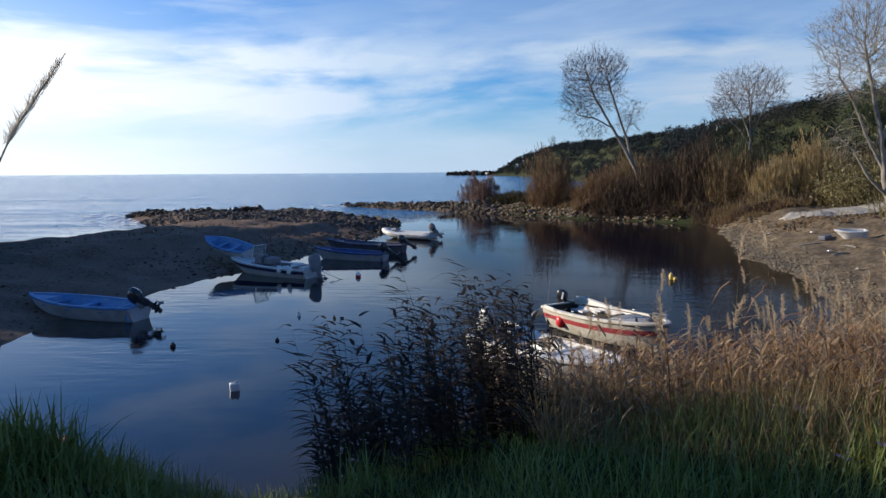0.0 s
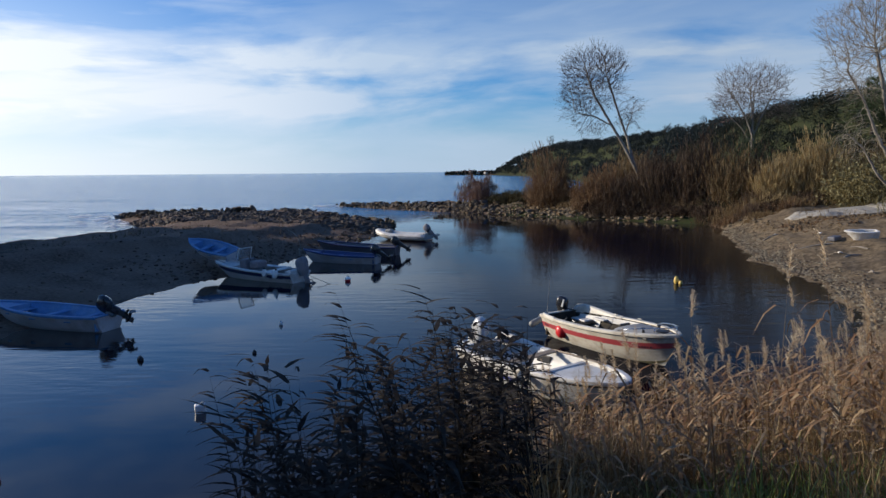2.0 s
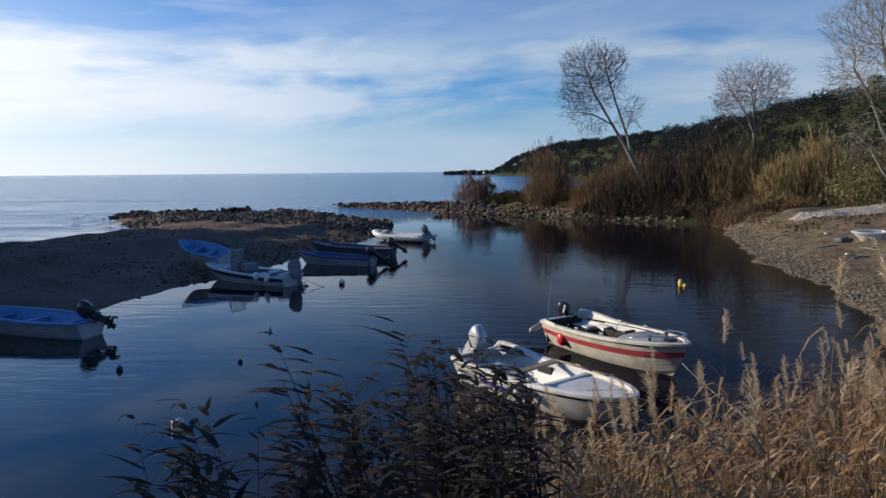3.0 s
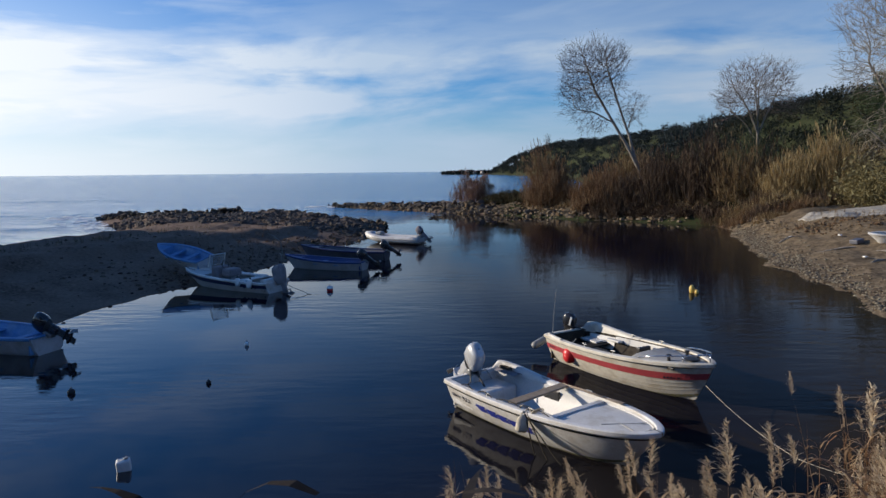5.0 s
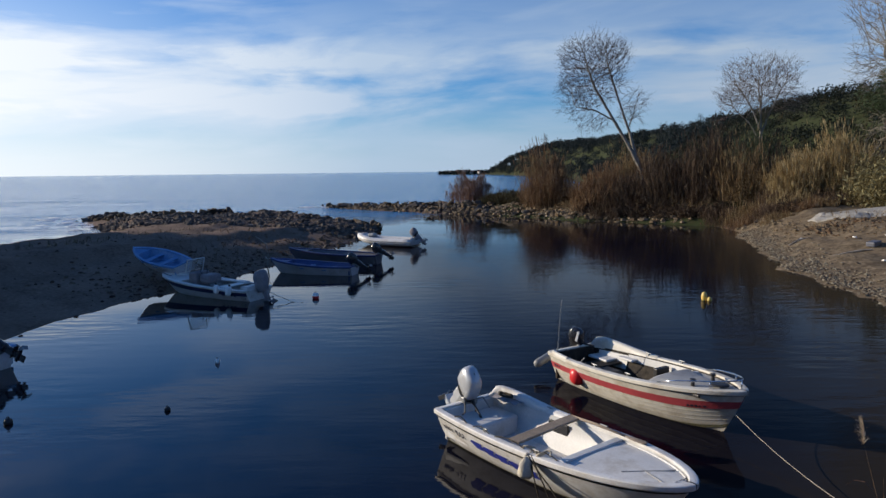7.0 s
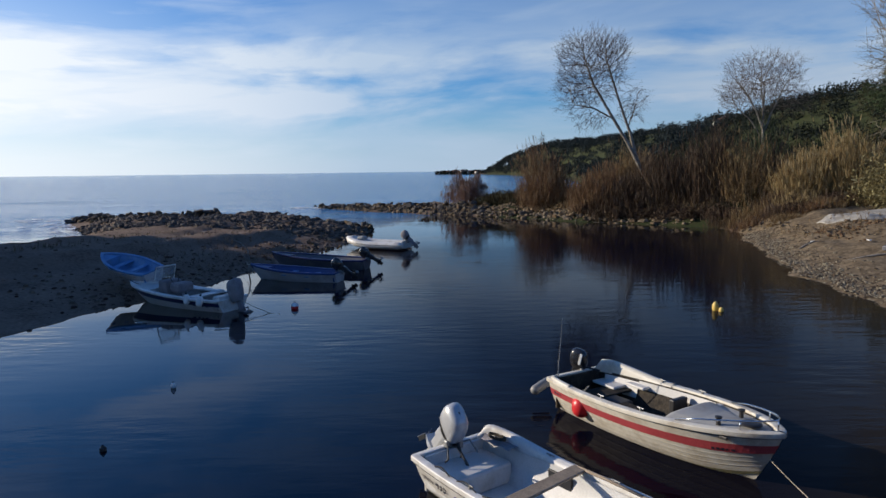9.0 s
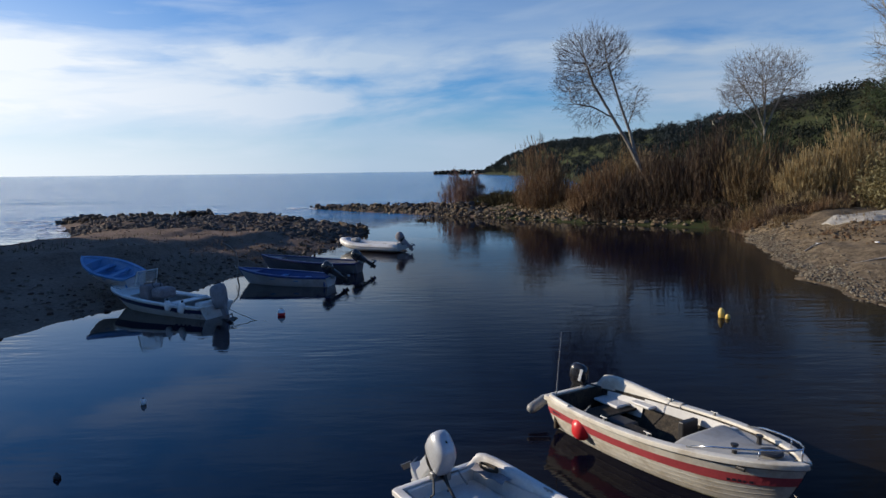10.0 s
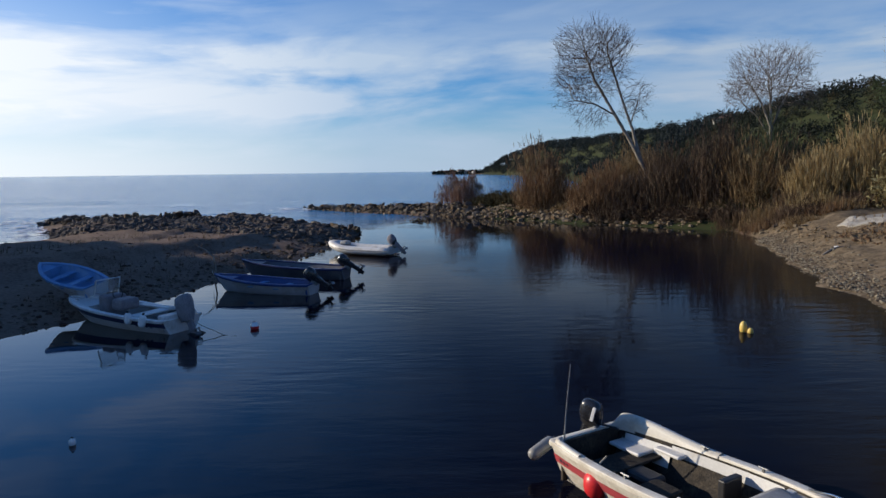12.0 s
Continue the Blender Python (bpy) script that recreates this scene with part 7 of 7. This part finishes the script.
# ---- the near bank: grass, dry reeds, dark reeds ----
def grass(name, label, n, seed, mat, region, h0, h1, w, cat="grass"):
    r = np.random.RandomState(seed)
    x, y = region(r, n)
    z = ground_height(x, y)
    k = z > 0.15
    P = np.column_stack([x, y, z - 0.03])[k]
    n = len(P)
    b = Blades()
    H = h0 + (h1 - h0) * r.rand(n) ** 1.4
    H *= 0.75 + 0.45 * value_noise(P[:, 0] * 1.6, P[:, 1] * 1.6, seed)
    lean = r.rand(n)
    b.add(P, H, r.rand(n) * 6.283, 0.15 + 0.6 * lean, 1.0, 0.1 + 0.45 * lean, w * (0.7 + 0.6 * r.rand(n)), 3)
    tagged(new(name, b.mesh(name, mat)), label, cat, kind="stuff")


def box_region(x0, x1, y0, y1):
    return lambda r, n: (x0 + (x1 - x0) * r.rand(n), y0 + (y1 - y0) * r.rand(n))


def ragged(r, n, x0, x1, y0, y1):
    """Scattered over a patch whose edge is uneven."""
    x, y = x0 + (x1 - x0) * r.rand(n), y0 + (y1 - y0) * r.rand(n)
    cx, cy = (x0 + x1) / 2, (y0 + y1) / 2
    d = np.maximum(np.abs(x - cx) / (x1 - x0), np.abs(y - cy) / (y1 - y0)) * 2 + 0.22 * value_noise(x / 1.4, y / 1.4, 77)
    k = d < 0.93
    return x[k], y[k]


grass("meadow_grass", "lush green grass on the near bank", 40000, 1, M_GRASS, lambda r, n: (lambda x: (x, 1.6 + (np.interp(x, [-1, 1, 2.5, 7.5], [4.3, 3.2, 3.6, 4.0])) * r.rand(n)))(-5.5 + 13 * r.rand(n)), 0.2, 0.55, 0.0078)
grass("meadow_grass", "lush green grass over the top of the near bank", 19000, 14, M_GRASS, lambda r, n: ragged(r, n, -9, 12, -5.5, 4.6), 0.15, 0.45, 0.009)
grass("meadow_grass", "green grass running down to the water on the bank", 6500, 2, M_GRASS, box_region(-6.5, 0.6, 5.6, 9.5), 0.2, 0.5, 0.008)
grass("dry_grass", "dry straw among the bank's grass", 24000, 3, M_DRYGRASS, lambda r, n: ragged(r, n, -0.2, 10.4, 5.4, 12.8), 0.3, 0.8, 0.0065)
grass("dry_grass", "dry straw thinning into the green grass", 15000, 23, M_DRYGRASS, lambda r, n: (lambda x: (x, np.interp(x, [0.7, 2.2, 4, 8], [4.5, 4.0, 4.3, 5.0]) + 2.2 * r.rand(n) ** 0.8))(0.7 + 7.3 * r.rand(n) ** 1.2), 0.35, 0.85, 0.0065)


grass("shore_weed", "dull green weeds along the spit's inner shore", 3600, 33, M_SCRUB2, lambda r, n: (lambda t: (np.interp(t, [0, 0.5, 1], [-9.3, -7.1, -5.6]) - np.abs(r.randn(n)) * 1.1, 31.0 + 13 * t + 0.4 * r.randn(n)))(r.rand(n)), 0.06, 0.22, 0.02)
grass("tussock_grass", "coarse broad-leaved grass tuft on the near bank", 1500, 16, M_GRASS, lambda r, n: (-2.95 + 0.42 * r.randn(n), 4.25 + 0.35 * r.randn(n)), 0.25, 0.62, 0.015)


def plumes(b, r, top, d, n_each, length, spread):
    """Feathery heads hanging from the tops of reeds."""
    n = len(top)
    size = 0.55 + 0.75 * r.rand(n)
    nod = d + r.randn(n) * 0.5
    bend = 0.05 + 0.3 * r.rand(n)
    for j in range(n_each):
        t = (j + r.rand(n)) / n_each
        run = length * size * t
        q = top + np.column_stack([np.cos(nod) * bend * run * t, np.sin(nod) * bend * run * t, run * (1 - 0.3 * bend * t)]) - np.array([0, 0, 0.10]) + r.randn(n, 3) * 0.005
        a = nod + r.randn(n) * 1.0
        full = np.sin(np.pi * np.clip(t * 0.8 + 0.18, 0, 1))
        b.add(q, length * size * (0.08 + 0.24 * r.rand(n)) * (0.25 + full), a, spread * (0.4 + 1.3 * r.rand(n)), 0.5 + 0.4 * r.rand(n), 0.75 * r.rand(n), 0.004 + 0.005 * r.rand(n), 2, r.rand(n) * 3.1)


def dry_reeds(name, label, n, seed, region, h0, h1, plume=0.6, tops=None):
    r = np.random.RandomState(seed)
    x, y = region(r, n)
    n = len(x)
    z = np.maximum(ground_height(x, y), -0.15)
    P = np.column_stack([x, y, z - 0.05])
    H = h0 + (h1 - h0) * r.rand(n)
    if tops:
        H = np.maximum(tops + 0.17 * r.randn(n) - 0.5 * (y - 8.5) - z, 0.6)
    az = r.randn(n) * 0.9 + 2.6
    ln = 0.05 + 0.22 * r.rand(n) ** 2
    b = Blades()
    tw = r.rand(n) * 3.1
    top = b.add(P, H, az, ln, 1.0, 0.03, 0.010, 4, tw)
    b.add(P, H, az, ln, 1.0, 0.03, 0.010, 4, tw + 1.57)
    d = np.stack([np.cos(az), np.sin(az)], -1)
    for j in range(9):
        t = 0.12 + 0.75 * r.rand(n)
        q = P.copy()
        q[:, :2] += d * (H * ln * t)[:, None]
        q[:, 2] += H * (t - 0.03 * t * t)
        b.add(q, 0.25 + 0.3 * r.rand(n), r.rand(n) * 6.283, 0.5 + 0.3 * r.rand(n), 0.7, 0.5 + 0.7 * r.rand(n), 0.012 + 0.012 * r.rand(n), 3, None)
    tagged(new(name, b.mesh(name, M_REED)), label + ", stems and leaves", "reeds", kind="stuff")
    b = Blades()
    k = r.rand(n) < plume
    plumes(b, r, top[k] + np.array([0, 0, 0.08]), az[k], 150, 0.30, 0.62)
    tagged(new("reed_plumes", b.mesh("reed_plumes", M_PLUME)), label + ", feathery tawny heads", "reeds", kind="stuff")


def reed_region(r, n):
    x = 0.6 + 7.6 * r.rand(n)
    y0 = np.interp(x, [0.6, 3, 6, 8.2], [6.6, 6.8, 8.2, 10.0])
    y1 = np.interp(x, [0.6, 3, 6, 8.2], [9.2, 9.8, 11.2, 13.0])
    return x, y0 + (y1 - y0) * r.rand(n) ** 1.3


dry_reeds("dry_reed_bed", "dry straw-coloured reeds on the near bank", 1200, 5, reed_region, 0.6, 1.25, 0.08)
dry_reeds("dry_reed_bed", "taller dry reeds in front of the bank's edge", 30, 6, box_region(1.7, 5.2, 6.0, 8.6), 1.15, 1.6, 1.0)
dry_reeds("dry_reed_bed", "dry reed stems rising out of the bank's grass", 260, 26, box_region(0.7, 4.6, 4.9, 7.0), 0.5, 1.0, 0.06)
dry_reeds("dry_reed_bed", "feathery dry reeds along the foot of the bank", 90, 15, lambda r, n: (0.5 + 4.6 * r.rand(n), 8.1 + 1.5 * r.rand(n)), 1, 1, 0.55, tops=2.1)
dry_reeds("dry_reed_bed", "dense dry reeds beside the grass", 800, 7, lambda r, n: ragged(r, n, 4.8, 10.4, 7.6, 12.2), 0.95, 1.75, 0.2)


def dark_reeds(name, label, n, seed, region, h0, h1, leaves, leaf=0.24, lw=0.026, brow=4.3):
    r = np.random.RandomState(seed)
    x, y = region(r, n)
    z = ground_height(x, y)
    P = np.column_stack([x, y, z - 0.05])
    H = np.clip((brow - 0.5 * (y - 3.94) - 0.25 * r.rand(n) ** 3 - z) / 0.9, 0.4, h0 + (h1 - h0) * r.rand(n))
    az = r.randn(n) * 0.9 + 2.9
    ln = 0.06 + 0.34 * r.rand(n) ** 1.6
    b = Blades()
    tw = r.rand(n) * 3.1
    b.add(P, H, az, ln, 1.0, 0.10, 0.009, 5, tw)
    b.add(P, H, az, ln, 1.0, 0.10, 0.009, 5, tw + 1.57)
    d = np.stack([np.cos(az), np.sin(az)], -1)
    for j in range(leaves):
        t = np.clip(0.05 + 0.95 * (j + r.rand(n)) / leaves, 0, 1)
        q = P.copy()
        q[:, :2] += d * (H * ln * t)[:, None]
        q[:, 2] += H * (t - 0.10 * t * t)
        la = np.where(r.rand(n) < 0.7, 2.9 + r.randn(n) * 0.9, r.rand(n) * 6.283)
        b.add(q, leaf * (0.5 + 0.8 * r.rand(n)), la, 0.9, 0.35, 0.15 + 0.55 * r.rand(n), lw * (0.7 + 0.6 * r.rand(n)), 4, None, 0.3)
    tagged(new(name, b.mesh(name, M_SHADELEAF)), label, "reeds", kind="stuff")


def dark_region(r, n):
    a = r.rand(n) * 6.283
    q = r.rand(n) ** 0.5
    return -0.08 + 0.95 * q * np.cos(a), 5.45 + 0.9 * q * np.sin(a)


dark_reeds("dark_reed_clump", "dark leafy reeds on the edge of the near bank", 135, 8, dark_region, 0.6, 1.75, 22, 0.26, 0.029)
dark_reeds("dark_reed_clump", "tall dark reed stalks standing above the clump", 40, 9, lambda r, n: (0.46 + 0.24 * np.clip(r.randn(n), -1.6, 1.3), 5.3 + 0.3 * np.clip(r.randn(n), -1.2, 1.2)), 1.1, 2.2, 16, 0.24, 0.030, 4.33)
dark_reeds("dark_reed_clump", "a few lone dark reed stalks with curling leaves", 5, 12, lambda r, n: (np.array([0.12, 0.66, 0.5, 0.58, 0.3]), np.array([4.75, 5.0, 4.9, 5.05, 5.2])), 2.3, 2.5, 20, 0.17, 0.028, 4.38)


def tall_reed():
    """The tall reed whose feathery head leans into view over the bank."""
    r = np.random.RandomState(3)
    e = empty("tall_reed", pose(-4.46, 5.2, on_ground(-4.46, 5.2)), "tall dry reed with a feathery head on the grassy bank", "reed")
    z0 = e.matrix_basis.translation.z
    pts = [Vector(p) for p in ((0, 0, -0.05), (0.1, 0, 0.8), (0.4, 0, 1.55), (0.85, 0, 2.2), (1.2, 0, 4.78 - z0), (1.65, 0, 5.38 - z0))]
    part("stem", tube(pts, (0.012, 0.011, 0.010, 0.008, 0.006, 0.003), 6), M_REED, e)
    b = Blades()
    a, c = np.array(pts[4]), np.array(pts[5])
    n = 620
    t = r.rand(n)
    q = a + (c - a) * t[:, None] - (c - a) * 0.12
    q += r.randn(n, 3) * 0.012
    az = np.where(r.rand(n) < 0.75, r.randn(n) * 0.7, r.rand(n) * 6.283)
    b.add(q, (0.06 + 0.10 * r.rand(n)) * (1.15 - 0.6 * t), az, 0.55, 0.85, 0.2 * r.rand(n), 0.005, 2, r.rand(n) * 3.1)
    ob = new("plume", b.mesh("plume", M_PLUME_GREY))
    ob.parent = e
    b = Blades()
    at = np.array([pts[3], pts[3] + Vector((-0.1, 0, -0.2)), pts[2], pts[2], pts[3], pts[2] + Vector((0.1, 0, 0.2))])
    b.add(at, np.array([0.5, 0.45, 0.6, 0.5, 0.4, 0.55]), np.array([0.3, -0.2, 0.1, 2.6, 3.0, -0.3]), 0.8, 0.7, np.array([0.3, 0.5, 0.3, 0.6, 0.4, 0.2]), 0.02, 5, None, 0.4)
    ob = new("leaf", b.mesh("leaf", M_SHADELEAF))
    ob.parent = e


tall_reed()


def flowers():
    r = random.Random(5)
    for i in range(9):
        x, y = r.uniform(1.0, 2.9), r.uniform(3.3, 4.6)
        z = on_ground(x, y)
        e = empty("wild_flower", pose(x, y, z, r.uniform(-12, 12), r.uniform(-12, 12), 0), "small violet wild flower in the grass", "flower", "violet flowers in the grass")
        h = r.uniform(0.35, 0.5)
        part("stem", tube(((0, 0, 0), (0.01, 0, h)), 0.004, 4), M_GRASS, e)
        g = Geo()
        for j in range(7):
            a = j * 0.9
            c = Vector((0.015 * math.cos(a), 0.015 * math.sin(a), h + 0.008 * j - 0.03))
            t = Vector((math.cos(a), math.sin(a), 0.4)) * 0.017
            s = Vector((-math.sin(a), math.cos(a), 0)) * 0.007
            g.add((c, c + t + s, c + t * 1.3, c + t - s), [(0, 1, 2, 3)])
        part("petals", g, M_PURPLE, e)


flowers()
